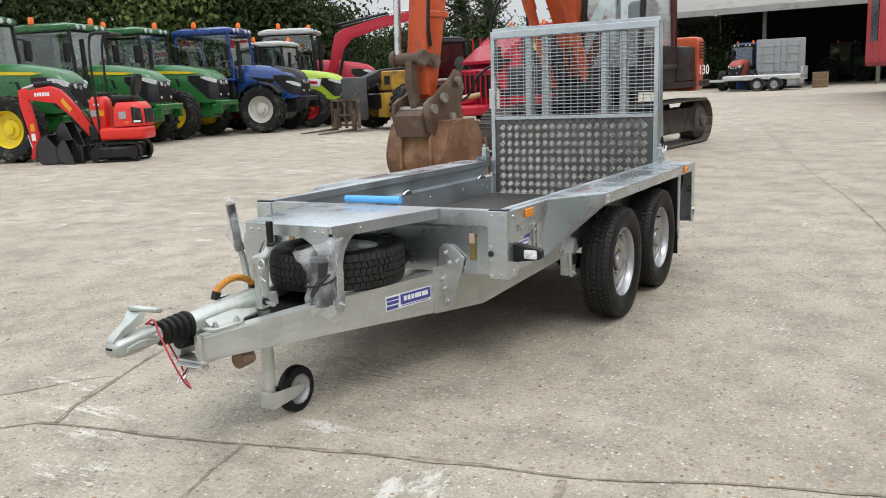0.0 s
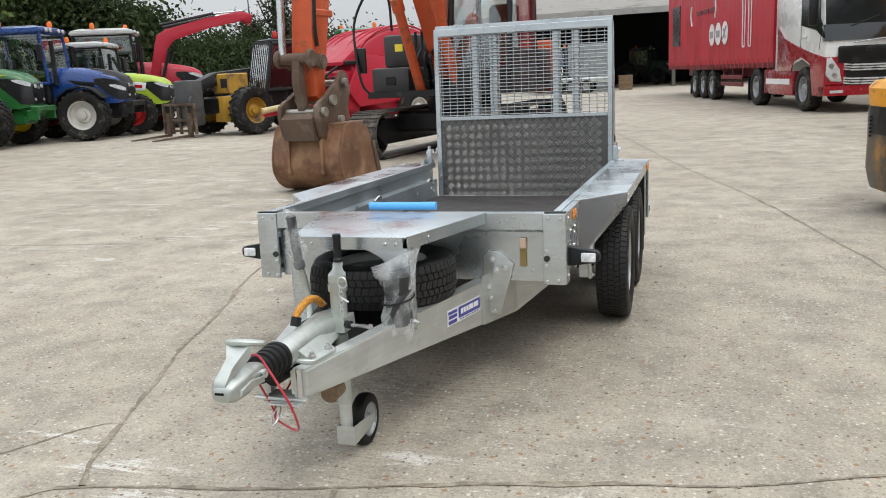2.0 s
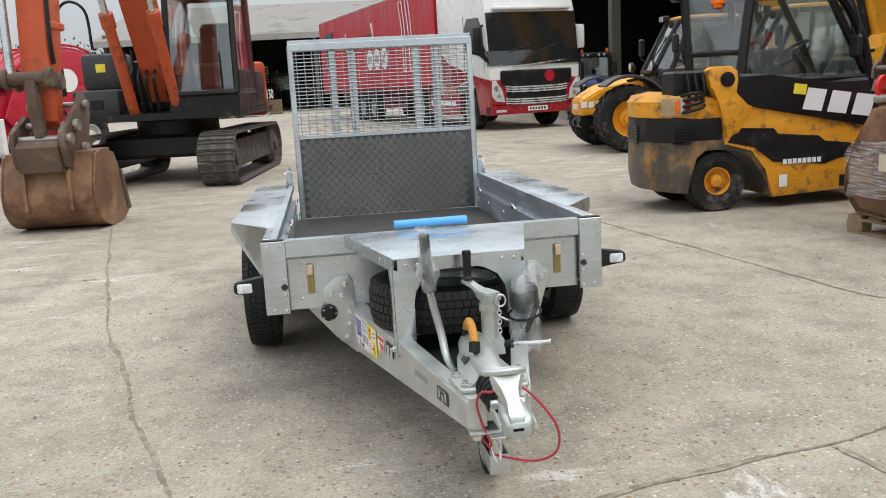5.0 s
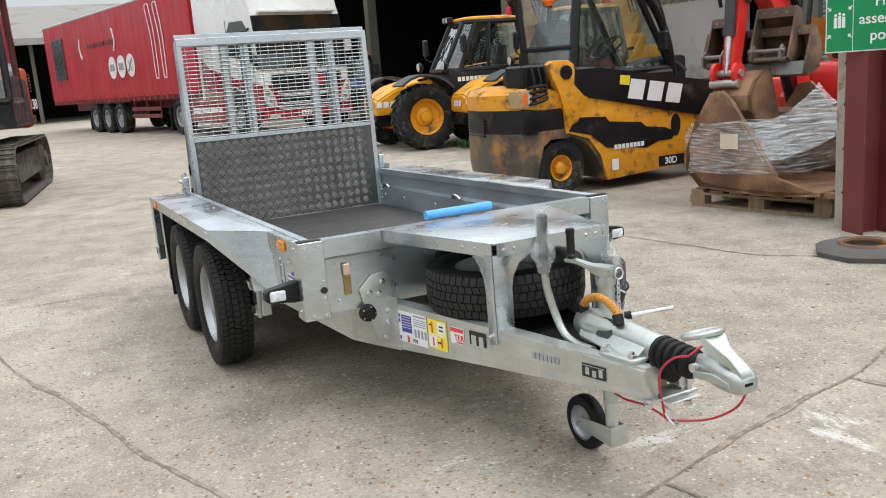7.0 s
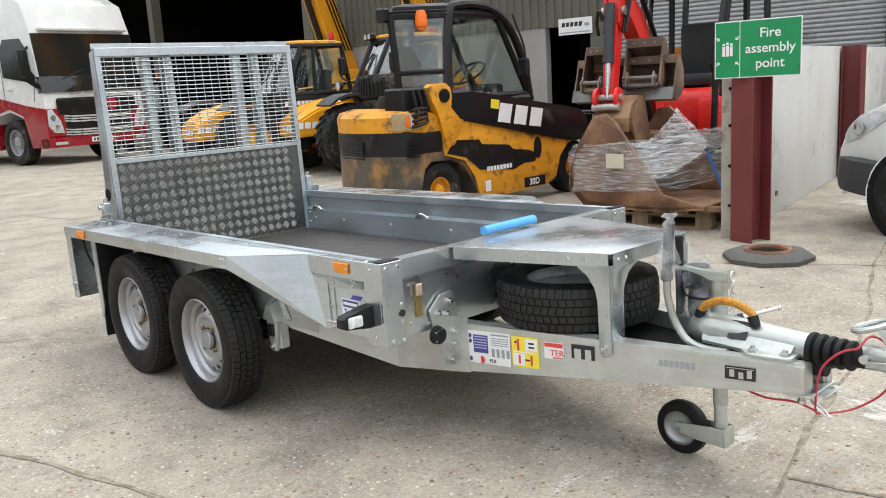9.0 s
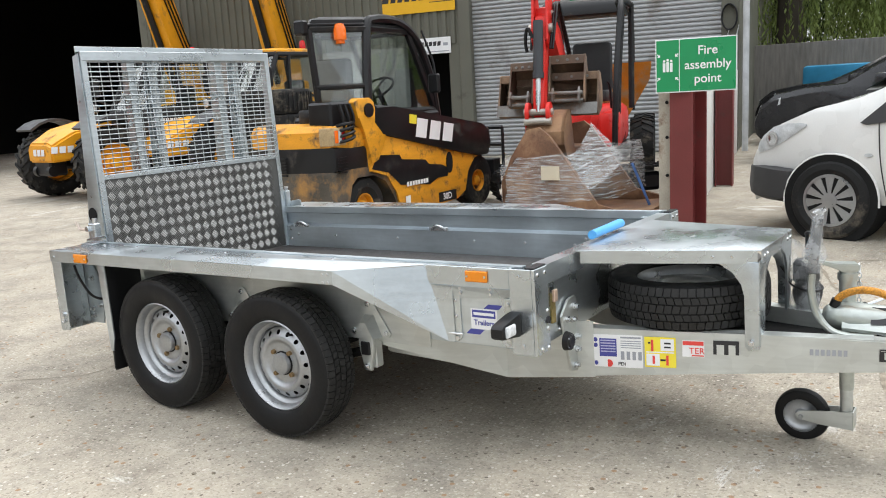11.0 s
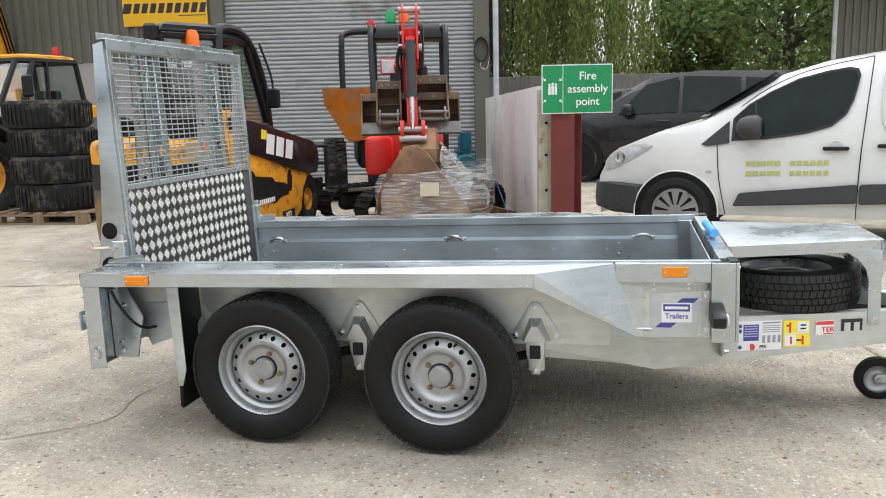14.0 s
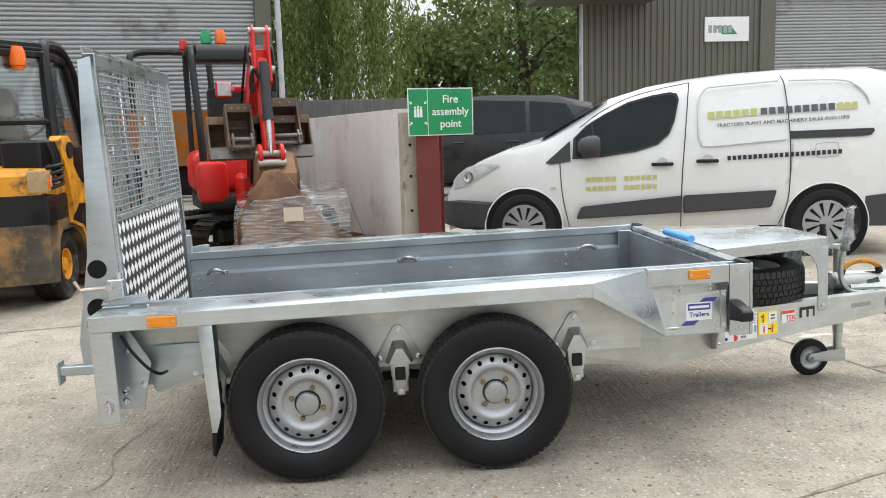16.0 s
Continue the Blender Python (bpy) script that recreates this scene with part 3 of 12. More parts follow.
def side(s):
    bm = B()
    prof = [(0.612, 0.40), (0.612, 0.565), (0.640, 0.578), (0.640, 0.640), (0.618, 0.648), (0.618, 0.682), (0.6465, 0.682), (0.6465, 0.40)]
    prism(bm, [(s * x, z) for x, z in prof], "y", 0.055, 2.44)
    part("side_wall", bm, ZINC_IN, trailer, "blue-grey folded galvanised side wall")
    bm = B()
    for y0, y1 in ((0.44, 2.44),):
        sheet(bm, [(s * 0.651, y0, 0.37), (s * 0.651, y1, 0.37), (s * 0.651, y1, 0.671), (s * 0.651, y0, 0.671)], 0.004 * s)
    part("outer_skin", bm, ZINC_DIP, trailer)
    # lower chassis plate, flaring from the drawbar line out to the side
    bm = B()
    for (xa, ya, za), (xb, yb, zb) in (((0.410, 0.27, 0.207), (0.632, 0.72, 0.355)), ((0.336, -0.045, 0.226), (0.410, 0.27, 0.207))):
        sheet(bm, [(s * (xa + 0.004), ya, za), (s * (xb + 0.004), yb, zb), (s * (xb + 0.004), yb, 0.43), (s * (xa + 0.004), ya, 0.43)], 0.005 * s)
    part("chassis_plate", bm, ZINC_DIP, trailer)
    # mudguard shelf
    bm = B()
    pts = [(0.647, 2.462), (0.858, 2.462), (0.858, 0.690), (0.676, 0.425), (0.647, 0.425)]
    prism(bm, [(s * x, y) for x, y in pts], "z", 0.673, 0.678, 0.001)
    box(bm, s * 0.852, s * 0.858, 0.690, 2.462, 0.626, 0.675, 0.001)
    box(bm, s * 0.647, s * 0.858, 2.456, 2.462, 0.626, 0.675, 0.001)
    guard = part("mudguard", bm, ZINC, trailer, "flat galvanised mudguard shelf")
    bm = B()
    sheet(bm, [(s * 0.858, 0.689, 0.676), (s * 0.674, 0.424, 0.677), (s * 0.672, 0.345, 0.41), (s * 0.858, 0.689, 0.626)], 0.004 * s)
    sheet(bm, [(s * 0.674, 0.424, 0.677), (s * 0.668, 0.320, 0.60), (s * 0.668, 0.320, 0.41), (s * 0.672, 0.345, 0.41)], 0.004 * s)
    part("mudguard_nose", bm, ZINC, guard, "angled galvanised nose panel", 0.9)
    bm = B()
    for y in (0.715, 0.738):
        for z in (0.634, 0.662):
            lathe(bm, [(0.0055, 0), (0.0045, 0.003), (0, 0.004)], 8, along("x" if s > 0 else "-x", s * 0.858, y, z))
    lathe(bm, [(0.0055, 0), (0.0045, 0.003), (0, 0.004)], 8, along("x" if s > 0 else "-x", s * 0.858, 2.43, 0.65))
    for y in (0.85, 1.45, 2.05, 2.3):
        lathe(bm, [(0.006, 0), (0.005, 0.003), (0, 0.004)], 8, Matrix.Translation((s * 0.675, y, 0.678)))
    pieces("rivet", bm, CHROME, guard)
    # front side band with its folded underside, locker panel, straps and corner post
    bm = B()
    box(bm, s * 0.648, s * 0.676, 0.0885, 0.418, 0.610, 0.679, 0.002)
    part("side_band", bm, ZINC, trailer)
    bm = B()
    sheet(bm, [(s * 0.6755, 0.418, 0.6095), (s * 0.6755, 0.0885, 0.6095), (s * 0.660, 0.0885, 0.578), (s * 0.660, 0.337, 0.562)], 0.003 * s)
    part("band_fold", bm, ZINC, trailer)
    bm = B()
    box(bm, s * 0.6515, s * 0.656, 0.0885, 0.331, 0.405, 0.60, 0.001)
    panel_ = part("locker_panel", bm, ZINC, trailer, "flat galvanised locker panel")
    for y0, y1 in ((0.296, 0.330), (0.094, 0.118)):
        bm = B()
        box(bm, s * 0.6562, s * 0.662, y0, y1, 0.42, 0.575, 0.0015)
        part("strap", bm, ZINC_DIP, panel_)
    bm = B()
    box(bm, s * 0.6625, s * 0.671, 0.288, 0.348, 0.434, 0.442, 0.002)
    part("drop_pin", bm, CHROME, panel_)
    bm = B()
    for y, z, r in ((0.313, 0.555, 0.006), (0.313, 0.50, 0.006), (0.313, 0.422, 0.011), (0.106, 0.556, 0.008), (0.106, 0.436, 0.008)):
        lathe(bm, [(r, 0), (r * 0.8, 0.005), (0, 0.006)], 10, along("x" if s > 0 else "-x", s * 0.662, y, z))
    for y, z in ((0.285, 0.585), (0.285, 0.603), (0.165, 0.588), (0.165, 0.606)):
        lathe(bm, [(0.0065, 0), (0.005, 0.005), (0, 0.006)], 10, along("x" if s > 0 else "-x", s * 0.669, y, z))
    pieces("panel_screw", bm, CHROME, panel_)
    bm = B()
    box(bm, s * 0.585, s * 0.6775, -0.006, 0.006, 0.393, 0.680, 0.002)
    box(bm, s * 0.6775, s * 0.6715, 0.0065, 0.088, 0.393, 0.680, 0.0015)
    part("corner_post", bm, ZINC, trailer, "folded galvanised corner post")
    bm = B()
    box(bm, s * 0.590, s * 0.676, -0.004, 0.03, 0.6805, 0.686, 0.002)
    part("corner_cap", bm, PLASTIC, trailer, "black plastic corner cap")
    # black disc on the post face: darkness of the cable hole as colour
    bm = B()
    cyl(bm, (s * 0.60, -0.0065, 0.50), (s * 0.60, -0.011, 0.50), 0.0125, n=16)
    part("cable_hole_shade", bm, BLACK_INK, trailer)
    bm = B()
    for z, x in ((0.66, 0.605), (0.41, 0.645), (0.405, 0.60), (0.66, 0.655), (0.53, 0.598), (0.47, 0.598)):
        lathe(bm, [(0.0075, 0), (0.006, 0.004), (0, 0.005)], 10, along("-y", s * x, -0.006, z))
    for y, z in ((0.052, 0.655), (0.045, 0.425)):
        lathe(bm, [(0.0065, 0), (0.005, 0.004), (0, 0.005)], 10, along("x" if s > 0 else "-x", s * 0.6775, y, z))
    pieces("front_bolt", bm, CHROME, trailer)
    # amber reflectors, marker lamp
    for name_, xr, y0, y1, z0, z1 in (("side_reflector", 0.676, 0.168, 0.255, 0.629, 0.667), ("rear_side_reflector", 0.858, 2.163, 2.262, 0.631, 0.670)):
        bm = B()
        box(bm, s * (xr + 0.0005), s * (xr + 0.0075), y0, y1, z0, z1, 0.003)
        rf = part(name_, bm, AMBER, trailer, "amber plastic side reflector")
        bm = B()
        for y in (y0 + 0.009, y1 - 0.009):
            lathe(bm, [(0.0045, 0), (0.004, 0.002), (0, 0.003)], 8, along("x" if s > 0 else "-x", s * (xr + 0.0075), y, (z0 + z1) / 2))
        pieces("reflector_screw", bm, CHROME, rf)
    bm = B()
    prism(bm, [(s * 0.679, 0.460), (s * 0.679, 0.538), (s * 0.70, 0.534), (s * 0.79, 0.520), (s * 0.80, 0.510), (s * 0.80, 0.482), (s * 0.79, 0.474), (s * 0.70, 0.462)], "y", 0.048, 0.094, 0.006)
    lamp = part("marker_lamp", bm, PLASTIC, trailer, "black rubber arm with clear marker lamp")
    bm = B()
    box(bm, s * 0.728, s * 0.786, 0.038, 0.049, 0.478, 0.516, 0.006, segs=2)
    part("lens", bm, LAMP_LENS, lamp, "clear ribbed lens")
    # mud flap panel and rear post
    bm = B()
    box(bm, s * 0.851, s * 0.857, 2.384, 2.456, 0.298, 0.6255, 0.002)
    box(bm, s * 0.66, s * 0.851, 2.447, 2.460, 0.29, 0.6255, 0.002)
    part("rear_post", bm, ZINC, trailer)
    bm = B()
    prism(bm, [(2.34, 0.30), (2.445, 0.30), (2.445, 0.58), (2.37, 0.60), (2.30, 0.47)], "x", s * 0.70, s * 0.708, 0.002)
    prism(bm, [(2.12, 0.40), (2.12, 0.52), (2.30, 0.52), (2.34, 0.44), (2.30, 0.34)], "x", s * 0.657, s * 0.663, 0.002)
    part("rear_gusset", bm, ZINC_IN, trailer)
    bm = B()
    for y, z in ((2.40, 0.335), (2.40, 0.37), (2.33, 0.39), (2.38, 0.52)):
        lathe(bm, [(0.013, 0), (0.013, 0.008), (0.007, 0.009), (0.007, 0.022), (0, 0.022)], 6, along("x" if s > 0 else "-x", s * 0.708, y, z))
    pieces("gusset_nut", bm, CHROME, trailer)
    bm = B()
    prism(bm, [(2.045, 0.625), (2.095, 0.625), (2.078, 0.235), (2.060, 0.235), (2.040, 0.30)], "x", s * 0.850, s * 0.857, 0.002)
    part("flap_carrier", bm, ZINC, trailer)
    bm = B()
    prism(bm, [(2.064, 0.62), (2.074, 0.62), (2.072, 0.26), (2.062, 0.26)], "x", s * 0.664, s * 0.8495, 0.001)
    part("flap_board", bm, PLASTIC, trailer, "black plastic mudguard board")
    bm = B()
    prism(bm, [(2.058, 0.285), (2.078, 0.285), (2.084, 0.15), (2.074, 0.14)], "x", s * 0.675, s * 0.848, 0.002)
    part("mud_flap", bm, RUBBER, trailer, "black rubber mud flap")
    bm = B()
    tube(bm, curve([(s * 0.80, 2.37, 0.60), (s * 0.80, 2.34, 0.54), (s * 0.79, 2.29, 0.47), (s * 0.76, 2.26, 0.44), (s * 0.70, 2.25, 0.43)]), 0.006)
    part("lighting_cable", bm, PLASTIC, trailer)
    bm = B()
    box(bm, s * 0.8575, s * 0.862, 2.405, 2.43, 0.335, 0.385, 0.008)
    cyl(bm, (s * 0.857, 2.417, 0.372), (s * 0.869, 2.417, 0.372), 0.007, n=10)
    cyl(bm, (s * 0.857, 2.417, 0.345), (s * 0.866, 2.417, 0.345), 0.007, n=10)
    part("tie_loop", bm, CHROME, trailer)
    # suspension hangers
    for y in (0.71, 1.395, 2.08):
        bm = B()
        prism(bm, [(y - 0.095, 0.402), (y - 0.085, 0.388), (y + 0.085, 0.388), (y + 0.095, 0.402), (y + 0.018, 0.525), (y, 0.532), (y - 0.018, 0.525)], "x", s * 0.6515, s * 0.658, 0.002)
        hang = part("spring_hanger", bm, ZINC_DIP, trailer)
        bm = B()
        loft(bm, [[(s * 0.658, y + dx, z) for dx, z in ((-0.055, 0.388), (0.055, 0.388), (0.022, 0.47), (-0.022, 0.47))],
                  [(s * 0.70, y + dx, z) for dx, z in ((-0.042, 0.390), (0.042, 0.390), (0.012, 0.448), (-0.012, 0.448))]])
        prism(bm, [(y - 0.036, 0.39), (y + 0.036, 0.39), (y + 0.034, 0.34), (y + 0.014, 0.262), (y - 0.014, 0.262), (y - 0.034, 0.34)], "x", s * 0.672, s * 0.69, 0.004)
        box(bm, s * 0.63, s * 0.672, y - 0.03, y + 0.03, 0.27, 0.40, 0.004)
        part("shackle", bm, ZINC_DIP, hang)
        bm = B()
        box(bm, s * 0.688, s * 0.7, y - 0.02, y + 0.02, 0.325, 0.375, 0.003)
        part("rubber_block", bm, PLASTIC, hang)
        bm = B()
        for dy, z in ((-0.075, 0.405), (0.075, 0.405), (0, 0.512), (-0.0, 0.28)):
            lathe(bm, [(0.011, 0), (0.011, 0.007), (0.006, 0.008), (0.006, 0.014), (0, 0.014)], 6, along("x" if s > 0 else "-x", s * (0.658 if z != 0.28 else 0.69), y + dy, z))
        pieces("hanger_bolt", bm, CHROME, hang)
    # leaf beam behind the wheels
    bm = B()
    tube(bm, curve([(s * 0.625, 0.71, 0.33), (s * 0.625, 1.05, 0.26), (s * 0.625, 1.395, 0.33), (s * 0.625, 1.74, 0.26), (s * 0.625, 2.08, 0.33)], 5), 0.02, 6)
    part("leaf_spring", bm, DARK, trailer)
    # catches on the inner ledge
    for y in (0.30, 1.27, 2.27):
        bm = B()
        box(bm, s * 0.6195, s * 0.611, y - 0.06, y + 0.06, 0.560, 0.5825, 0.002)
        tube(bm, curve([(s * 0.612, y - 0.045, 0.566), (s * 0.604, y - 0.028, 0.583), (s * 0.600, y, 0.590), (s * 0.604, y + 0.028, 0.583), (s * 0.612, y + 0.045, 0.566)]), 0.0085, 8)
        part("lashing_ring", bm, CHROME, trailer, "bright zinc lashing loop")
    bm = B()
    for y in (0.42, 0.48, 0.75, 1.05, 1.55, 2.0, 2.30, 2.36):
        for z in ((0.49, 0.545) if y in (0.42, 2.36) else (0.515,)):
            lathe(bm, [(0.008, 0), (0.006, 0.004), (0, 0.005)], 8, along("-x" if s > 0 else "x", s * 0.612, y, z))
    pieces("wall_rivet", bm, CHROME, trailer)


both(side)
# front panel with top rail
bm = B()
prism(bm, [(0.055, 0.40), (0.055, 0.680), (0.0, 0.680), (0.0, 0.615), (0.030, 0.600), (0.030, 0.40)], "x", -0.5845, 0.5845)
part("front_panel", bm, ZINC, trailer, "folded galvanised front panel")
bm = B()
sheet(bm, [(-0.60, 0.062, 0.446), (0.60, 0.062, 0.446), (0.60, 0.075, 0.66), (-0.60, 0.075, 0.66)], 0.004)
part("front_inner", bm, ZINC_IN, trailer)
bm = B()
for s in (-1, 1):
    prism(bm, [(s * 0.606, 0.46), (s * 0.606, 0.66), (s * 0.57, 0.66)], "y", 0.064, 0.13, 0.0)
pieces("inner_corner_gusset", bm, ZINC_IN, trailer)
# rear cross member
bm = B()
box(bm, -0.65, 0.65, 2.425, 2.46, 0.33, 0.445, 0.004)
part("rear_crossmember", bm, ZINC_DIP, trailer)
for s in (-1, 1):
    bm = B()
    box(bm, s * 0.485, s * 0.512, 0.022, 0.0295, 0.46, 0.565, 0.001)
    slot = part("slot_plate", bm, mat("yellow_passivated_plate", (0.34, 0.26, 0.10), 0.4, metal=0.6), trailer, "yellow passivated latch slot")
    bm = B()
    box(bm, s * 0.487, s * 0.513, 0.010, 0.0215, 0.535, 0.578, 0.003)
    part("latch_tab", bm, mat("copper_tab", (0.75, 0.55, 0.42), 0.35, metal=0.5), slot, "pale copper latch tab")
    bm = B()
    for x, z in ((0.535, 0.58), (0.535, 0.44), (0.45, 0.425)):
        lathe(bm, [(0.007, 0), (0.005, 0.004), (0, 0.005)], 10, along("-y", s * x, 0.030, z))
    pieces("panel_bolt", bm, CHROME, trailer)


# drawbar beams, closing in towards the coupling
def beam_x(y):
    return 0.338 + (y + 0.035) * 0.226


def drawbar(s):
    bm = B()
    rings = []
    for y, zb, zt in ((0.75, 0.28, 0.385), (0.25, 0.215, 0.40), (0.06, 0.222, 0.405), (-0.6, 0.270, 0.400), (-1.135, 0.303, 0.392)):
        x = beam_x(y)
        rings.append([(s * x, y, zb), (s * x, y, zt), (s * (x - 0.055), y, zt), (s * (x - 0.055), y, zb)])
    loft(bm, rings)
    bmesh.ops.bevel(bm, geom=[e for e in bm.edges if abs((e.verts[0].co - e.verts[1].co).y) > 0.05], offset=0.008, segments=2, affect="EDGES")
    beam = part("drawbar_beam", bm, ZINC_DIP, trailer, "hot-dip galvanised drawbar beam")
    # gusset plate bolted to front panel
    bm = B()
    x = beam_x(0.0)
    prism(bm, [(s * 0.345, 0.245), (s * 0.325, 0.29), (s * 0.335, 0.50), (s * 0.355, 0.525), (s * 0.405, 0.52), (s * 0.46, 0.47), (s * 0.45, 0.43), (s * 0.40, 0.26)], "y", 0.014, 0.024, 0.002)
    plate = part("gusset_plate", bm, ZINC_DIP, trailer)
    bm = B()
    for gx, gz in ((0.37, 0.49), (0.385, 0.445), (0.425, 0.455), (0.355, 0.375), (0.36, 0.33), (0.375, 0.275)):
        lathe(bm, [(0.012, 0), (0.012, 0.009), (0.007, 0.010), (0.007, 0.02), (0, 0.02)], 6, along("-y", s * gx, 0.014, gz))
    pieces("gusset_bolt", bm, CHROME, plate)
    # shelf leg: front face and side face meeting at the corner, with rounded spandrels
    bm = B()
    yb = -0.572
    xo = beam_x(yb) + 0.004
    xi = xo - 0.065
    sp = [(xo, 0.36), (xo, 0.645), (xi - 0.115, 0.645), (xi - 0.075, 0.635), (xi - 0.03, 0.61), (xi - 0.006, 0.57), (xi, 0.53), (xi, 0.40), (xo - 0.04, 0.36)]
    prism(bm, [(s * a, c) for a, c in sp], "y", yb - 0.012, yb - 0.004, 0.001)
    sp = [(yb - 0.010, 0.355), (yb - 0.010, 0.645), (yb + 0.15, 0.645), (yb + 0.115, 0.635), (yb + 0.075, 0.61), (yb + 0.046, 0.57), (yb + 0.036, 0.53), (yb + 0.036, 0.36), (yb + 0.025, 0.345)]
    prism(bm, sp, "x", s * (xo + 0.001), s * (xo + 0.007), 0.001)
    leg = part("shelf_leg", bm, ZINC, trailer)
    bm = B()
    lathe(bm, [(0.011, 0), (0.011, 0.008), (0.006, 0.009), (0.006, 0.016), (0, 0.016)], 6, along("x" if s > 0 else "-x", s * (xo + 0.007), yb + 0.015, 0.375))
    part("leg_bolt", bm, CHROME, leg)


both(drawbar)
KX = -0.437
bm = B()
cyl(bm, (KX, 0.014, 0.380), (KX, -0.006, 0.380), 0.034, 0.030, 24)
cyl(bm, (KX, -0.006, 0.380), (KX, -0.012, 0.380), 0.024, 0.020, 24)
knob = part("plug_holder", bm, PLASTIC, trailer, "round black plastic plug holder")
bm = B()
for a in range(5):
    t = radians(72 * a)
    cyl(bm, (KX + 0.026 * math.cos(t), -0.0055, 0.380 + 0.026 * math.sin(t)), (KX + 0.026 * math.cos(t), -0.010, 0.380 + 0.026 * math.sin(t)), 0.003, n=8)
pieces("holder_screw", bm, CHROME, knob)
# shelf over the spare wheel
bm = B()
out_ = [(-0.358, -0.002), (0.358, -0.002), (0.217, -0.588), (-0.217, -0.588)]
prism(bm, out_, "z", 0.6805, 0.685, 0.0015)
for a, c in ((1, 2), (2, 3), (3, 0)):
    (xa, ya), (xb, yb) = out_[a], out_[c]
    d = Vector((xb - xa, yb - ya, 0)).normalized() * 0.012
    sheet(bm, [(xa + d.x, ya + d.y, 0.682), (xb - d.x, yb - d.y, 0.682), (xb - d.x, yb - d.y, 0.640), (xa + d.x, ya + d.y, 0.640)], 0.004)
shelf = part("front_shelf", bm, ZINC, trailer, "trapezoid galvanised shelf above the spare wheel")
bm = B()
for x, y, ax in ((-0.235, -0.50, "-x"), (-0.25, -0.44, "-x"), (0.235, -0.50, "x"), (0.25, -0.44, "x")):
    lathe(bm, [(0.007, 0), (0.005, 0.004), (0, 0.005)], 10, along(ax, x, y, 0.662))
for x in (-0.18, -0.14, 0.14, 0.18):
    lathe(bm, [(0.007, 0), (0.005, 0.004), (0, 0.005)], 10, along("-y", x, -0.588, 0.660))
box(bm, -0.02, 0.012, -0.30, -0.29, 0.6845, 0.6865)
pieces("shelf_bolt", bm, CHROME, shelf)
# plate between beams
bm = B()
prism(bm, [(-0.24, -0.30), (0.24, -0.30), (0.10, -0.86), (-0.10, -0.86)], "z", 0.335, 0.343)
part("belly_plate", bm, DARK, trailer)


# wheels
def tyre_mesh(r, w, rim_r, blocks, rows, proud, n=64):
    """Returns carcass and tread meshes, centred, axle along x."""
    bm = B()
    h = w / 2
    prof = [(rim_r, -h * 0.72), (rim_r + (r - rim_r) * 0.12, -h * 0.86), (rim_r + (r - rim_r) * 0.42, -h), (rim_r + (r - rim_r) * 0.72, -h * 0.95), (r - proud * 2.6, -h * 0.90),
            (r - proud * 1.05, -h * 0.72), (r - proud * 0.9, -h * 0.4), (r - proud * 0.9, h * 0.4), (r - proud * 1.05, h * 0.72), (r - proud * 2.6, h * 0.90), (rim_r + (r - rim_r) * 0.72, h * 0.95), (rim_r + (r - rim_r) * 0.42, h),
            (rim_r + (r - rim_r) * 0.12, h * 0.86), (rim_r, h * 0.72), (rim_r - 0.012, 0)]
    lathe(bm, prof, n, AX["x"], closed=True)
    carcass = finish(bm, 0.9)
    verts, faces = [], []
    for k in range(blocks):
        for j in range(rows):
            a0 = 2 * math.pi * (k + (0.5 if j % 2 else 0)) / blocks
            a1 = a0 + 2 * math.pi / blocks * 0.85
            edges = (-0.93, -0.53, -0.20, 0.20, 0.53, 0.93)
            u0, u1 = edges[j] + 0.03, edges[j + 1] - 0.03
            skew = (0.05 if j in (0, rows - 1) else 0.22 * (-1) ** j) * 2 * math.pi / blocks
            base = len(verts)
            for lift, sh in ((-proud * 1.2, 0.0), (0, 0.03)):
                for a, u in ((a0, u0), (a1, u0), (a1 + skew, u1), (a0 + skew, u1)):
                    uu = u * (1 - sh * 0.3)
                    rr = r + lift - (abs(uu) ** 4) * proud * 1.9
                    verts.append((uu * h, rr * math.cos(a), rr * math.sin(a)))
            b = base
            faces += [(b + 4, b + 5, b + 6, b + 7), (b, b + 1, b + 5, b + 4), (b + 1, b + 2, b + 6, b + 5), (b + 2, b + 3, b + 7, b + 6), (b + 3, b, b + 4, b + 7)]
    me = bpy.data.meshes.new("tread")
    me.from_pydata(verts, [], faces)
    me.update()
    return carcass, me


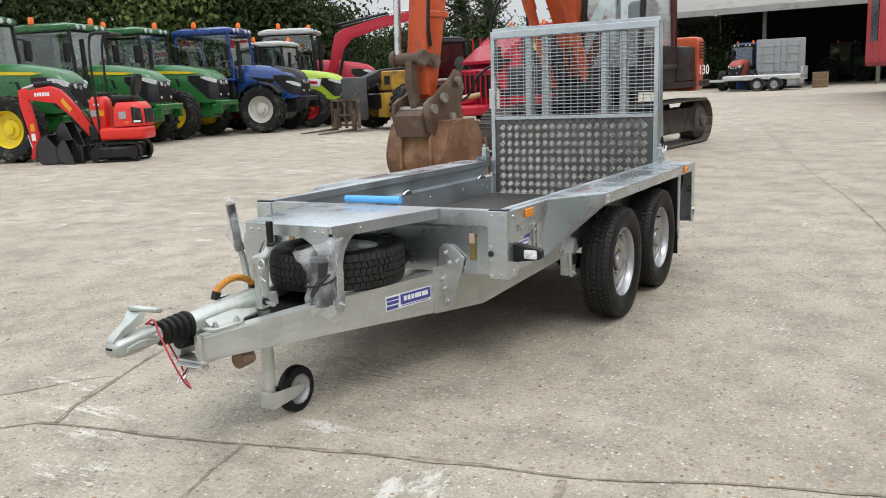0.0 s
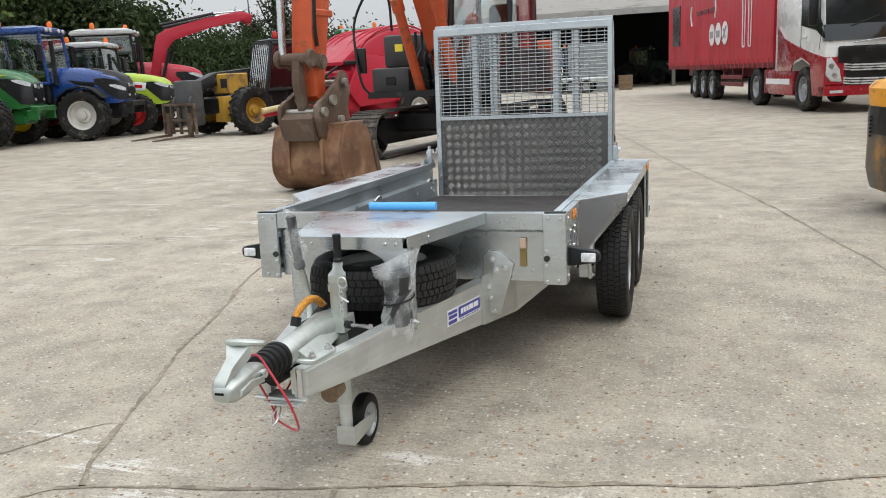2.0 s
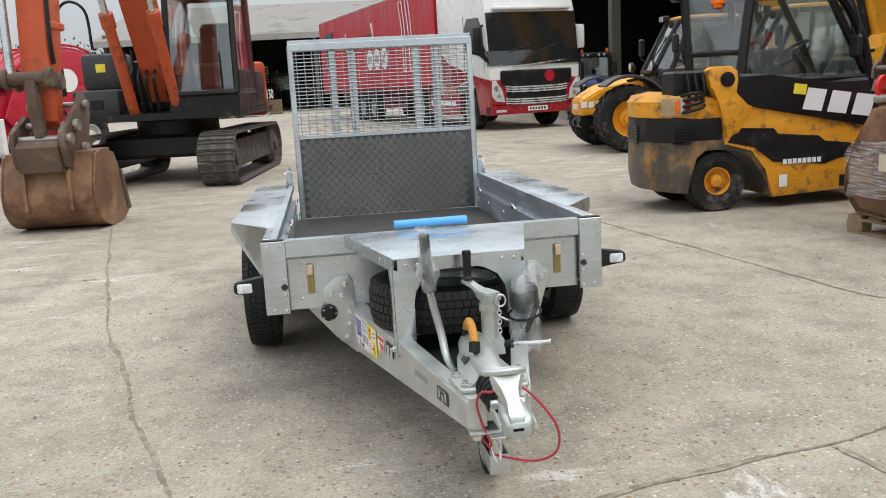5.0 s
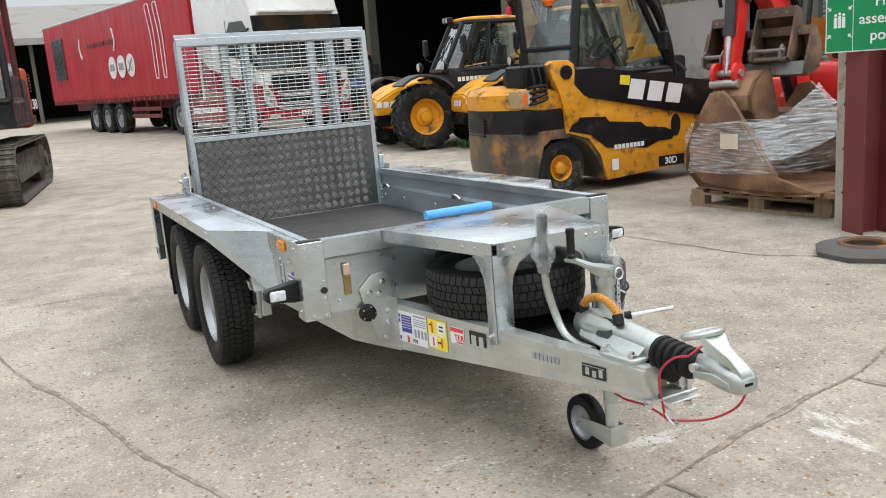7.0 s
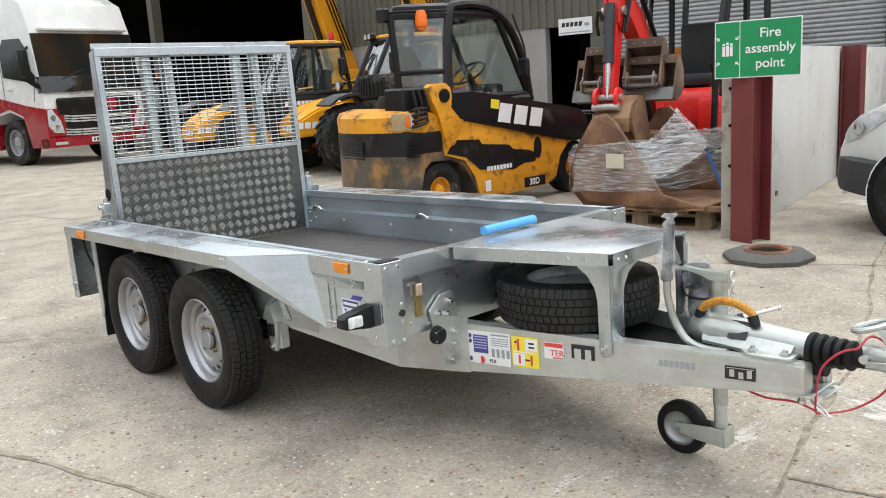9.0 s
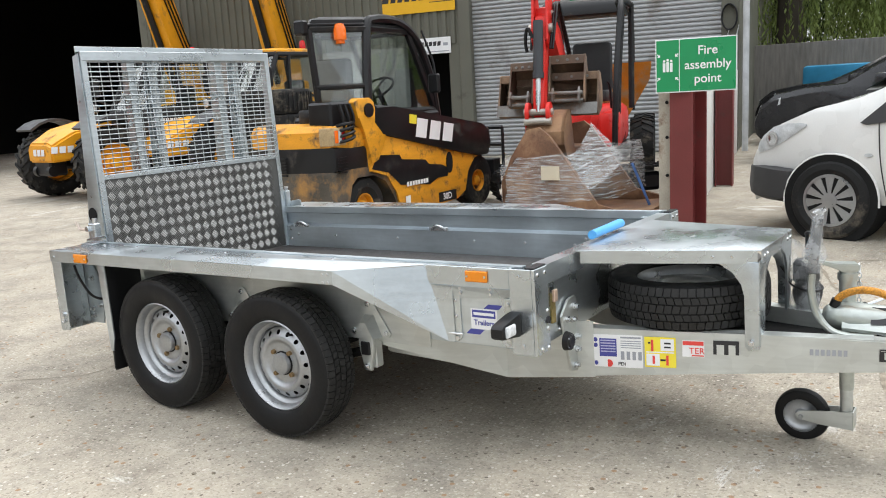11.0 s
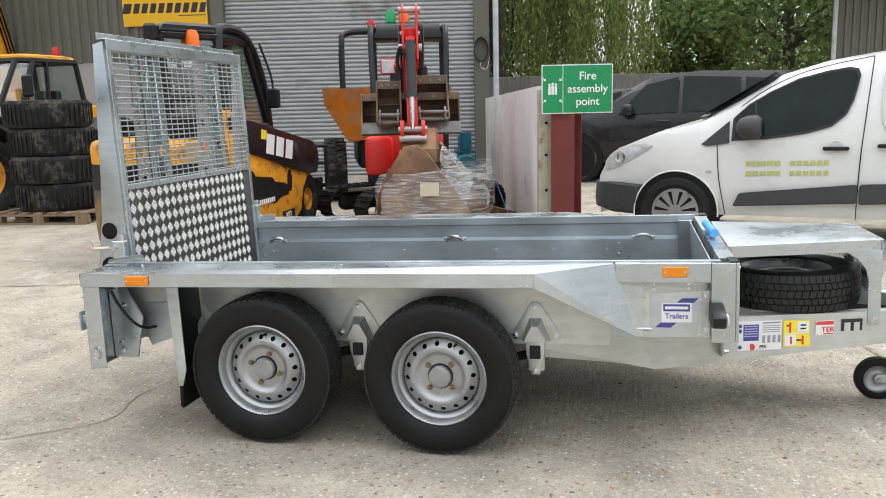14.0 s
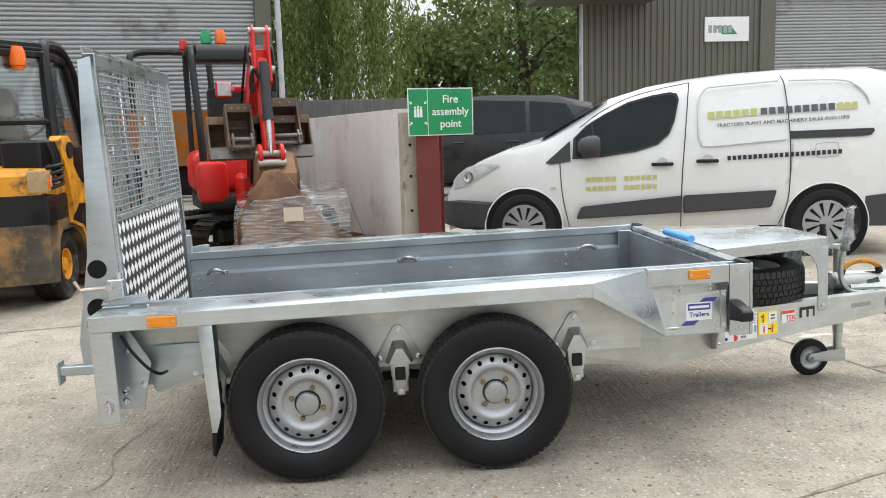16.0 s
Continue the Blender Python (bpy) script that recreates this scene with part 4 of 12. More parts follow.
def steel_rim(d):
    """A pressed 13-inch steel wheel with sixteen round vent holes; outer face towards +x, flange plane at d."""
    bm = B()
    lathe(bm, [(0.1785, d - 0.006), (0.1785, d), (0.174, d + 0.003), (0.168, d - 0.004), (0.163, d - 0.016), (0.160, d - 0.030), (0.150, d - 0.036), (0.1445, d - 0.048),
               (0.142, -d), (0.1785, -d)], 64, AX["x"])
    n = 64

    def ring(rr, hh):
        return [bm.verts.new((hh, rr * math.cos(2 * math.pi * k / n), rr * math.sin(2 * math.pi * k / n))) for k in range(n)]

    def skin(prof):
        rings = [ring(*q) for q in prof]
        for a, b in zip(rings, rings[1:]):
            for k in range(n):
                bm.faces.new((a[k], a[(k + 1) % n], b[(k + 1) % n], b[k]))

    skin([(0.1425, d - 0.054), (0.1405, d - 0.047), (0.1365, d - 0.0435)])
    skin([(0.1115, d - 0.0265), (0.104, d - 0.0235), (0.096, d - 0.0245), (0.090, d - 0.029), (0.083, d - 0.0365), (0.070, d - 0.0375), (0.046, d - 0.038)])

    def web(u, v):
        h = d - 0.0265 - 0.017 * (v - 0.1115) / 0.025
        return (h, v * math.cos(u), v * math.sin(u))

    for k in range(16):
        a = 2 * math.pi * k / 16
        holed(bm, a, a + 2 * math.pi / 16, 0.1115, 0.1365, 0.0088 / 0.124, 0.0088, web)
    bmesh.ops.remove_doubles(bm, verts=bm.verts, dist=0.0004)
    return finish(bm, 0.8)


carc, tread = tyre_mesh(0.288, 0.160, 0.1765, 66, 5, 0.0065)
carc.materials.append(RUBBER)
tread.materials.append(RUBBER_TREAD)
RIM_D = 0.060
rim_me = steel_rim(RIM_D)
rim_me.materials.append(RIM)


def hub_part(name, prof, material, n, label=""):
    bm = B()
    lathe(bm, prof, n, AX["x"])
    return finish(bm), name, material, label


HUB = [hub_part("brake_drum", [(0.135, -0.07), (0.135, -0.018), (0.10, -0.006), (0.0, -0.006)], DARK, 24),
       hub_part("hub_cap", [(0.0425, 0.020), (0.0425, 0.036), (0.0395, 0.042), (0.030, 0.0455), (0, 0.0465)], RIM, 28, "domed grey hub cap"),
       hub_part("hub_seal", [(0.049, 0.019), (0.047, 0.026), (0.043, 0.026)], PLASTIC, 28)]
bm = B()
lathe(bm, [(0.0105, 0.021), (0.0105, 0.031), (0.0085, 0.035), (0.004, 0.0355), (0.004, 0.033), (0, 0.033)], 6, AX["x"])
bolt_me = finish(bm)


def wheel(x, y, z, s, parent, turn, name="wheel"):
    m = Matrix.Translation((x, y, z)) @ (Matrix() if s > 0 else Matrix.Rotation(math.pi, 4, "Z")) @ Matrix.Rotation(radians(turn), 4, "X")
    w = part(name, rim_me, RIM, parent, "grey pressed-steel wheel")
    w.matrix_basis = m
    part("tyre", carc, RUBBER, w, "new black tyre")
    tagged(part("tread_pattern", tread, RUBBER, w), kind="stuff")
    for me, nm, ma, lb in HUB:
        part(nm, me, ma, w, lb)
    for k in range(4):
        a = radians(55 + 90 * k)
        ob = part("wheel_bolt", bolt_me, BOLT_BRONZE, w, "brass-coloured wheel bolt")
        ob.matrix_basis = Matrix.Translation((0, 0.060 * math.cos(a), 0.060 * math.sin(a)))
    bm = B()
    cyl(bm, (0.012, 0.045, 0.125), (0.040, 0.0435, 0.128), 0.0055, 0.0045, n=8)
    part("valve", bm, PLASTIC, w)
    return w


for s in (-1, 1):
    for y, z, turn in ((1.05, 0.2815, 8 * s), (1.742, 0.2955, -14 * s)):
        wheel(0.772 if s > 0 else -0.768, y, z, s, trailer, turn)
for y, z in ((1.05, 0.2815), (1.742, 0.2955)):
    bm = B()
    cyl(bm, (-0.66, y, z), (0.66, y, z), 0.03, n=12)
    part("axle", bm, DARK, trailer)

# loading ramp, leaning back a few degrees on its hinge
RM = Matrix.Translation((0.02, 2.405, 0.44)) @ pose(0, 0, 0, -1.4)
bm = B()
W, HT, MID = 0.605, 1.150, 0.545
for s in (-1, 1):
    box(bm, s * (W - 0.03), s * W, -0.012, 0.03, 0.0, HT, 0.002, RM)
box(bm, -W, W, -0.014, 0.03, HT - 0.045, HT, 0.002, RM)
box(bm, -W + 0.03, W - 0.03, -0.010, 0.014, MID - 0.012, MID + 0.012, 0.002, RM)
ramp = part("loading_ramp", bm, ZINC, trailer, "raised galvanised mesh loading ramp", 0.4)
bm = B()
box(bm, -W, W, 0.024, 0.030, HT - 0.02, HT + 0.026, 0.001, RM)
part("top_flange", bm, ZINC, ramp)


def web_depth(z):
    return 0.105 - 0.065 * z / HT


# stiffening channels behind the mesh, their webs pierced by round holes
for x, d in ((-0.345, 1), (-0.175, -1), (0.215, 1), (0.385, -1)):
    bm = B()
    cells = 9
    for k in range(cells):
        z0, z1 = 0.02 + (HT - 0.07) * k / cells, 0.02 + (HT - 0.07) * (k + 1) / cells

        def on_web(u, v, x=x):
            return RM @ Vector((x, 0.012 + u * web_depth(v), v))
        r_ = 0.022 if k % 2 else 0.016
        holed(bm, 0.0, 1.0, z0, z1, r_ / web_depth((z0 + z1) / 2), r_, on_web)
    bmesh.ops.remove_doubles(bm, verts=bm.verts, dist=0.0004)
    for yf in (0, 1):
        x1 = x + d * 0.045
        quad(bm, [RM @ Vector((a, 0.012 + yf * web_depth(z), z)) for a, z in ((x, 0.02), (x1, 0.02), (x1, HT - 0.05), (x, HT - 0.05))])
    up_ = part("upright", bm, ZINC, ramp)
    so = up_.modifiers.new("plate", "SOLIDIFY")
    so.thickness = 0.004
for s in (-1, 1):
    bm = B()
    prism(bm, [(0.0, 0.0), (0.17, -0.03), (0.175, 0.10), (0.105, 0.42), (0.085, 0.60), (0.045, HT - 0.02), (0.0, HT - 0.01)], "x", s * (W + 0.0005), s * (W + 0.006), 0.001, RM)
    part("side_plate", bm, ZINC_IN, ramp, "tapered galvanised ramp cheek plate")
    # near-black discs laid on the plate stand for the shade in its holes
    bm = B()
    cyl(bm, RM @ Vector((s * (W + 0.007), 0.075, 0.37)), RM @ Vector((s * (W + 0.009), 0.075, 0.37)), 0.035, n=20)
    cyl(bm, RM @ Vector((s * (W + 0.007), 0.09, 0.22)), RM @ Vector((s * (W + 0.009), 0.09, 0.22)), 0.04, n=20)
    pieces("lightening_hole", bm, DARK, ramp)
bm = B()
box(bm, -W + 0.028, W - 0.028, -0.004, 0.000, 0.01, MID - 0.01, 0.0, RM)
part("checker_plate", bm, CHECKER, ramp, "aluminium checker plate, darkened for the shade between its bars")
# raised five-bar tread, alternating direction
verts, faces = [], []
cell = 0.0552
nx, nz = int((2 * W - 0.06) / cell), int((MID - 0.02) / cell)
for i in range(nx * 2 + 1):
    for j in range(nz * 2 + 1):
        if (i + j) % 2:
            continue
        cx, cz = -W + 0.032 + i * cell / 2 * 0.985, 0.020 + j * cell / 2 * 1.04
        if abs(cx) > W - 0.044 or cz > MID - 0.026 or cz < 0.020:
            continue
        flip = 1 if (i % 2) else -1
        for k in range(5):
            o = (k - 2) * 0.0076
            dx, dz = 0.7071, 0.7071 * flip
            px, pz = cx - dz * o * (1), cz + dx * o
            L, w2 = 0.0196 - 0.0008 * abs(k - 2), 0.0019
            b = len(verts)
            for l, ww, hgt in ((-L, 0, 0.0), (-L * 0.8, w2, 0.0), (L * 0.8, w2, 0.0), (L, 0, 0.0), (L * 0.8, -w2, 0.0), (-L * 0.8, -w2, 0.0), (-L * 0.8, 0, 0.0022), (L * 0.8, 0, 0.0022)):
                v = RM @ Vector((px + dx * l - dz * ww, -0.0045 - hgt, pz + dz * l + dx * ww))
                verts.append(v)
            faces += [(b, b + 1, b + 6), (b + 1, b + 2, b + 7, b + 6), (b + 2, b + 3, b + 7), (b + 3, b + 4, b + 7), (b + 4, b + 5, b + 6, b + 7), (b + 5, b, b + 6)]
me = bpy.data.meshes.new("bars")
me.from_pydata([tuple(v) for v in verts], [], faces)
me.update()
tagged(part("tread_bar", me, TREAD, ramp, "bright raised tread bars"), kind="stuff")
# mesh wires, each a rod
bm = B()
cyl(bm, (-W + 0.02, 0, 0), (W - 0.02, 0, 0), 0.0034, n=6)
h_wire = finish(bm)
bm = B()
cyl(bm, (0, 0, MID), (0, 0, HT - 0.03), 0.0027, n=6)
v_wire = finish(bm)
for me in (h_wire, v_wire):
    me.materials.append(ZINC_WIRE)
for k in range(24):
    ob = part("mesh_wire", h_wire, ZINC_WIRE, ramp)
    ob.matrix_basis = RM @ Matrix.Translation((0, -0.006, MID + 0.02 + k * (HT - MID - 0.07) / 23))
for k in range(23):
    ob = part("mesh_wire", v_wire, ZINC_WIRE, ramp)
    ob.matrix_basis = RM @ Matrix.Translation((-W + 0.05 + k * (2 * W - 0.1) / 22, -0.001, 0))
# hinge brackets, latch and foot arms
for s in (-1, 1):
    bm = B()
    prism(bm, [(2.30, 0.683), (2.47, 0.683), (2.46, 0.70), (2.32, 0.72), (2.30, 0.715)], "x", s * 0.655, s * 0.661, 0.002)
    box(bm, s * 0.661, s * 0.70, 2.36, 2.455, 0.6785, 0.684, 0.001)
    box(bm, s * 0.625, s * 0.66, 2.385, 2.44, 0.683, 0.775, 0.004)
    br = part("ramp_bracket", bm, ZINC, trailer)
    bm = B()
    cyl(bm, (s * 0.62, 2.43, 0.75), (s * 0.675, 2.43, 0.75), 0.013, n=12)
    cyl(bm, (s * 0.645, 2.40, 0.775), (s * 0.645, 2.40, 0.80), 0.012, n=12)
    part("pivot", bm, CHROME, br)
    bm = B()
    tube(bm, [(s * 0.64, 2.44, 0.745), (s * 0.64, 2.54, 0.74), (s * 0.64, 2.56, 0.775)], 0.007)
    part("latch_pin", bm, mat("pale_copper_pin", (0.72, 0.60, 0.52), 0.4, metal=0.6), br, "copper-coloured latch pin")
    bm = B()
    box(bm, s * 0.56, s * 0.60, 2.46, 2.665, 0.412, 0.447, 0.003)
    box(bm, s * 0.55, s * 0.61, 2.660, 2.670, 0.380, 0.465, 0.002)
    part("foot_arm", bm, ZINC_IN, trailer)

# coupling
def egg(y, w, zc, hz, px=1.0, pz=1.0, x0=0.0):
    """A ring across y: half width w, half height hz, squared off by powers below one."""
    out = []
    for a in range(0, 360, 15):
        c, d = math.cos(radians(a)), math.sin(radians(a))
        out.append((x0 + w * math.copysign(abs(c) ** px, c), y, zc + hz * math.copysign(abs(d) ** pz, d)))
    return out


bm = B()
loft(bm, [egg(-0.735, 0.030, 0.425, 0.030), egg(-0.755, 0.046, 0.428, 0.044), egg(-0.82, 0.054, 0.430, 0.048), egg(-0.90, 0.050, 0.429, 0.046), egg(-0.98, 0.044, 0.426, 0.044),
          egg(-1.06, 0.041, 0.421, 0.042), egg(-1.12, 0.041, 0.417, 0.042), egg(-1.128, 0.036, 0.417, 0.037)])
# flange that sits on the beams, waisted towards the back
prism(bm, [(-0.088, -1.098), (0.088, -1.098), (0.097, -1.085), (0.112, -0.985), (0.105, -0.962), (0.070, -0.935), (0.055, -0.90), (0.055, -0.80), (-0.055, -0.80), (-0.055, -0.90), (-0.070, -0.935), (-0.105, -0.962), (-0.112, -0.985), (-0.097, -1.085)], "z", 0.3925, 0.406, 0.004)
# shoulders running from the tube down to the flange
for s in (-1, 1):
    loft(bm, [[(s * 0.012, -0.80, 0.405), (s * 0.058, -0.80, 0.405), (s * 0.044, -0.80, 0.440)], [(s * 0.012, -0.94, 0.405), (s * 0.080, -0.95, 0.405), (s * 0.042, -0.94, 0.440)],
              [(s * 0.012, -1.085, 0.405), (s * 0.072, -1.085, 0.405), (s * 0.036, -1.085, 0.432)]])
# boss that holds the jockey tube
loft(bm, [[(0.0, -0.845, 0.415), (0.085, -0.845, 0.415), (0.085, -0.755, 0.415), (0.0, -0.755, 0.415)], [(0.0, -0.842, 0.458), (0.083, -0.842, 0.462), (0.083, -0.758, 0.462), (0.0, -0.758, 0.458)]])
coupling = part("coupling_housing", bm, CAST, trailer, "pale cast overrun coupling housing", 0.9)
bm = B()
for x, y in ((-0.090, -0.985), (0.090, -0.985), (-0.078, -1.075), (0.078, -1.075)):
    lathe(bm, [(0.014, 0), (0.014, 0.009), (0.008, 0.010), (0.008, 0.018), (0, 0.018)], 6, Matrix.Translation((x, y, 0.406)))
pieces("coupling_bolt", bm, CHROME, coupling)
bm = B()
box(bm, -0.030, 0.030, -0.945, -0.885, -0.001, 0.001, 0, Matrix.Translation((-0.040, 0, 0.448)) @ Matrix.Rotation(radians(-52), 4, "Y"))
part("data_plate", bm, BLACK_INK, coupling, "small riveted data plate")
bm = B()
prof = []
for k in range(5):
    r_ = 0.050 - 0.0018 * k
    prof += [(r_ - 0.012, k * 0.027), (r_ - 0.002, k * 0.027 + 0.004), (r_, k * 0.027 + 0.011), (r_ - 0.002, k * 0.027 + 0.018), (r_ - 0.013, k * 0.027 + 0.024)]
lathe(bm, [(0, 0)] + prof + [(0.030, 0.142), (0.028, 0.152), (0, 0.152)], 32, along("-y", -0.010, -1.115, 0.418))
part("bellows", bm, RUBBER, coupling, "black ribbed rubber bellows")
bm = B()
loft(bm, [egg(-1.255, 0.024, 0.424, 0.024), egg(-1.275, 0.028, 0.424, 0.030, 0.7, 0.7, -0.004), egg(-1.31, 0.031, 0.422, 0.031, 0.6, 0.7, -0.006), egg(-1.35, 0.038, 0.420, 0.033, 0.5, 0.7, -0.008), egg(-1.39, 0.040, 0.417, 0.030, 0.5, 0.6, -0.010),
          egg(-1.418, 0.038, 0.416, 0.028, 0.55, 0.6, -0.010), egg(-1.434, 0.026, 0.413, 0.018, 0.6, 0.7, -0.010)])
head = part("ball_head", bm, CAST, coupling, "pale zinc ball coupling head", 0.9)
for s in (-1, 1):
    bm = B()
    prism(bm, [(-1.285, 0.402), (-1.285, 0.420), (-1.35, 0.430), (-1.405, 0.420), (-1.41, 0.406), (-1.35, 0.408)], "x", -0.009 + s * 0.036, -0.009 + s * 0.046, 0.004)
    part("head_rib", bm, CAST, head)
# release handle: a ring that runs forward into a tapering tongue
bm = B()
tube(bm, [(-0.015 + 0.050 * math.cos(radians(a)), -1.284 + 0.042 * math.sin(radians(a)), 0.512 - 0.012 * math.sin(radians(a))) for a in range(0, 361, 12)], 0.0085, 8)
loft(bm, [[(-0.015 - w, y, z), (-0.015 + w, y, z), (-0.015 + w * 0.9, y, z + h), (-0.015 - w * 0.9, y, z + h)] for y, w, z, h in
          ((-1.318, 0.042, 0.508, 0.010), (-1.330, 0.036, 0.482, 0.030), (-1.355, 0.022, 0.462, 0.028), (-1.39, 0.018, 0.450, 0.022), (-1.42, 0.021, 0.432, 0.020), (-1.430, 0.018, 0.424, 0.016))])
part("coupling_handle", bm, CAST, head, "ring-shaped release handle", 0.7)
bm = B()
box(bm, -0.028, -0.002, -1.4365, -1.4325, 0.414, 0.421, 0.001)
part("wear_mark", bm, DARK, head)
bm = B()
box(bm, -0.030, 0.0, -1.325, -1.312, 0.5035, 0.509, 0.002)
part("handle_latch", bm, PLASTIC, head)
for s in (-1, 1):
    bm = B()
    cyl(bm, (-0.006 + s * 0.026, -1.277, 0.424), (-0.006 + s * 0.043, -1.277, 0.424), 0.012, n=12)
    part("head_bolt", bm, CHROME, head)
# underside of the nose: damper, bottom bracket, guide bolts
bm = B()
cyl(bm, (-0.008, -1.165, 0.372), (-0.008, -0.90, 0.360), 0.028, n=16)
part("damper", bm, RUBBER, trailer, "black draw damper between the beams")
bm = B()
box(bm, -0.085, 0.085, -1.150, -1.075, 0.293, 0.302, 0.002)
box(bm, -0.030, 0.075, -1.175, -1.135, 0.287, 0.2925, 0.002)
bracket = part("nose_bracket", bm, ZINC_DIP, trailer)
bm = B()
for x, y in ((-0.060, -1.115), (0.060, -1.12), (0.04, -1.16)):
    lathe(bm, [(0, 0.0), (0.012, 0.0), (0.012, 0.012), (0.007, 0.013), (0.007, 0.03), (0, 0.03)], 6, along("z", x, y, 0.268))
pieces("bracket_bolt", bm, CHROME, bracket)
bm = B()
cyl(bm, (0.064, -1.138, 0.300), (0.064, -1.138, 0.392), 0.010, n=10)
part("nose_bolt", bm, CHROME, trailer)
bm = B()
cyl(bm, (0.085, -0.93, 0.265), (0.085, -0.99, 0.262), 0.030, n=18)
part("brake_rod_boss", bm, RUST_ROD, trailer, "rusty brake rod boss")
# handbrake lever, with wrapped grip
bm = B()
tube(bm, curve([(-0.080, -0.90, 0.385), (-0.082, -0.82, 0.385), (-0.086, -0.765, 0.405), (-0.092, -0.728, 0.462), (-0.108, -0.716, 0.54), (-0.120, -0.722, 0.605)], 6), 0.0125, 10)
lever = part("handbrake_lever", bm, CAST, trailer, "grey tubular handbrake lever")
bm = B()
cyl(bm, (-0.1195, -0.7215, 0.600), (-0.1225, -0.725, 0.625), 0.019, n=14)
cyl(bm, (-0.1225, -0.725, 0.625), (-0.131, -0.742, 0.780), 0.0155, 0.0165, n=14)
part("grip", bm, mat("grey_rubber_grip", (0.045, 0.047, 0.052), 0.5), lever, "grey rubber grip")
FILM = bpy.data.materials.new("clear_plastic_film")
FILM.use_nodes = True
_n, _l = FILM.node_tree.nodes, FILM.node_tree.links
_b = _n["Principled BSDF"]
_b.inputs["Base Color"].default_value = (0.80, 0.82, 0.83, 1)
_b.inputs["Roughness"].default_value = 0.22
_b.inputs["Alpha"].default_value = 0.34
_t, _no, _mr = _n.new("ShaderNodeTexCoord"), _n.new("ShaderNodeTexNoise"), _n.new("ShaderNodeMapRange")
_no.inputs["Scale"].default_value, _no.inputs["Detail"].default_value = 14, 5
_mr.inputs[1].default_value, _mr.inputs[2].default_value, _mr.inputs[3].default_value, _mr.inputs[4].default_value = 0.38, 0.72, 0.06, 0.52
_l.new(_t.outputs["Object"], _no.inputs["Vector"])
_l.new(_no.outputs["Fac"], _mr.inputs[0])
_l.new(_mr.outputs[0], _b.inputs["Alpha"])
_bp = _n.new("ShaderNodeBump")
_bp.inputs["Strength"].default_value, _bp.inputs["Distance"].default_value = 0.8, 0.01
_l.new(_no.outputs["Fac"], _bp.inputs["Height"])
_l.new(_bp.outputs[0], _b.inputs["Normal"])


def crumple(bm, amp, freq, seed):
    for v in bm.verts:
        n = noise.noise_vector(v.co * freq + Vector((seed, 0, 0)))
        v.co += n * amp


bm = B()
rings = []
for z, r in ((0.60, 0.020), (0.63, 0.026), (0.655, 0.038), (0.675, 0.034), (0.70, 0.025), (0.74, 0.021), (0.775, 0.020), (0.792, 0.012), (0.800, 0.024), (0.806, 0.018)):
    k = (z - 0.6) / 0.18
    rings.append([(-0.119 - 0.012 * k + r * math.cos(radians(a)), -0.7215 - 0.021 * k + r * math.sin(radians(a)), z) for a in range(0, 360, 20)])
loft(bm, rings, False)
crumple(bm, 0.010, 38, 3)
part("film_sleeve", bm, FILM, lever, "torn clear plastic film sleeve", 1.5)
# jockey wheel and its clamp
JX, JY = 0.050, -0.800
bm = B()
cyl(bm, (JX, JY, 0.45), (JX, JY, 0.582), 0.027, n=24)
cyl(bm, (JX, JY, 0.545), (JX, JY, 0.568), 0.032, n=24)
cyl(bm, (JX, JY, 0.16), (JX, JY, 0.40), 0.024, n=20)
cyl(bm, (JX, JY, 0.255), (JX, JY, 0.30), 0.030, n=20)
clamp = part("jockey_tube", bm, CAST, trailer, "galvanised jockey wheel tube")
bm = B()
aw = Vector((-0.046, 0.114, 0)).normalized()
an = Vector((-aw.y, aw.x, 0))
rings = []
for d, z, h, w in ((-0.030, 0.575, 0.026, 0.028), (0.022, 0.575, 0.028, 0.028), (0.050, 0.588, 0.016, 0.020), (0.085, 0.600, 0.013, 0.015), (0.112, 0.606, 0.012, 0.018), (0.142, 0.606, 0.012, 0.014)):
    c = Vector((JX, JY, 0)) + aw * d
    rings.append([c + an * -w + Vector((0, 0, z)), c + an * w + Vector((0, 0, z)), c + an * w + Vector((0, 0, z + h)), c + an * -w + Vector((0, 0, z + h))])
loft(bm, rings)
bmesh.ops.bevel(bm, geom=list(bm.edges), offset=0.004, segments=2, affect="EDGES")
part("winding_arm", bm, CAST, clamp)
bm = B()
lathe(bm, [(0, 0.617), (0.014, 0.617), (0.0165, 0.626), (0.0125, 0.632), (0.0135, 0.66), (0.0135, 0.695), (0.0155, 0.705), (0.0125, 0.713), (0, 0.713)], 14, Matrix.Translation((0.006, -0.688, 0)))
part("winding_grip", bm, PLASTIC, clamp, "black ribbed grip")
bm = B()
ring = [(JX + 0.030 + 0.015 * math.cos(radians(a)), JY - 0.03, 0.578 + 0.018 * math.sin(radians(a))) for a in range(0, 361, 20)]
tube(bm, ring, 0.0028, 6)
for k in range(7):
    z = 0.555 - k * 0.014
    ring = [(JX + 0.024 + 0.006 * math.cos(radians(a)) * (1 if k % 2 else 0.2), JY - 0.032 + 0.006 * math.cos(radians(a)) * (0.2 if k % 2 else 1), z + 0.010 * math.sin(radians(a))) for a in range(0, 361, 40)]
    tube(bm, ring, 0.0018, 5)
tube(bm, [(JX + 0.024, JY - 0.032, 0.53), (JX + 0.05, JY - 0.032, 0.515)], 0.003)
part("retaining_chain", bm, CHROME, clamp, "small chain with split ring")
bm = B()
tube(bm, [(0.105, -0.845, 0.444), (0.207, -0.921, 0.463)], 0.0062, 8)
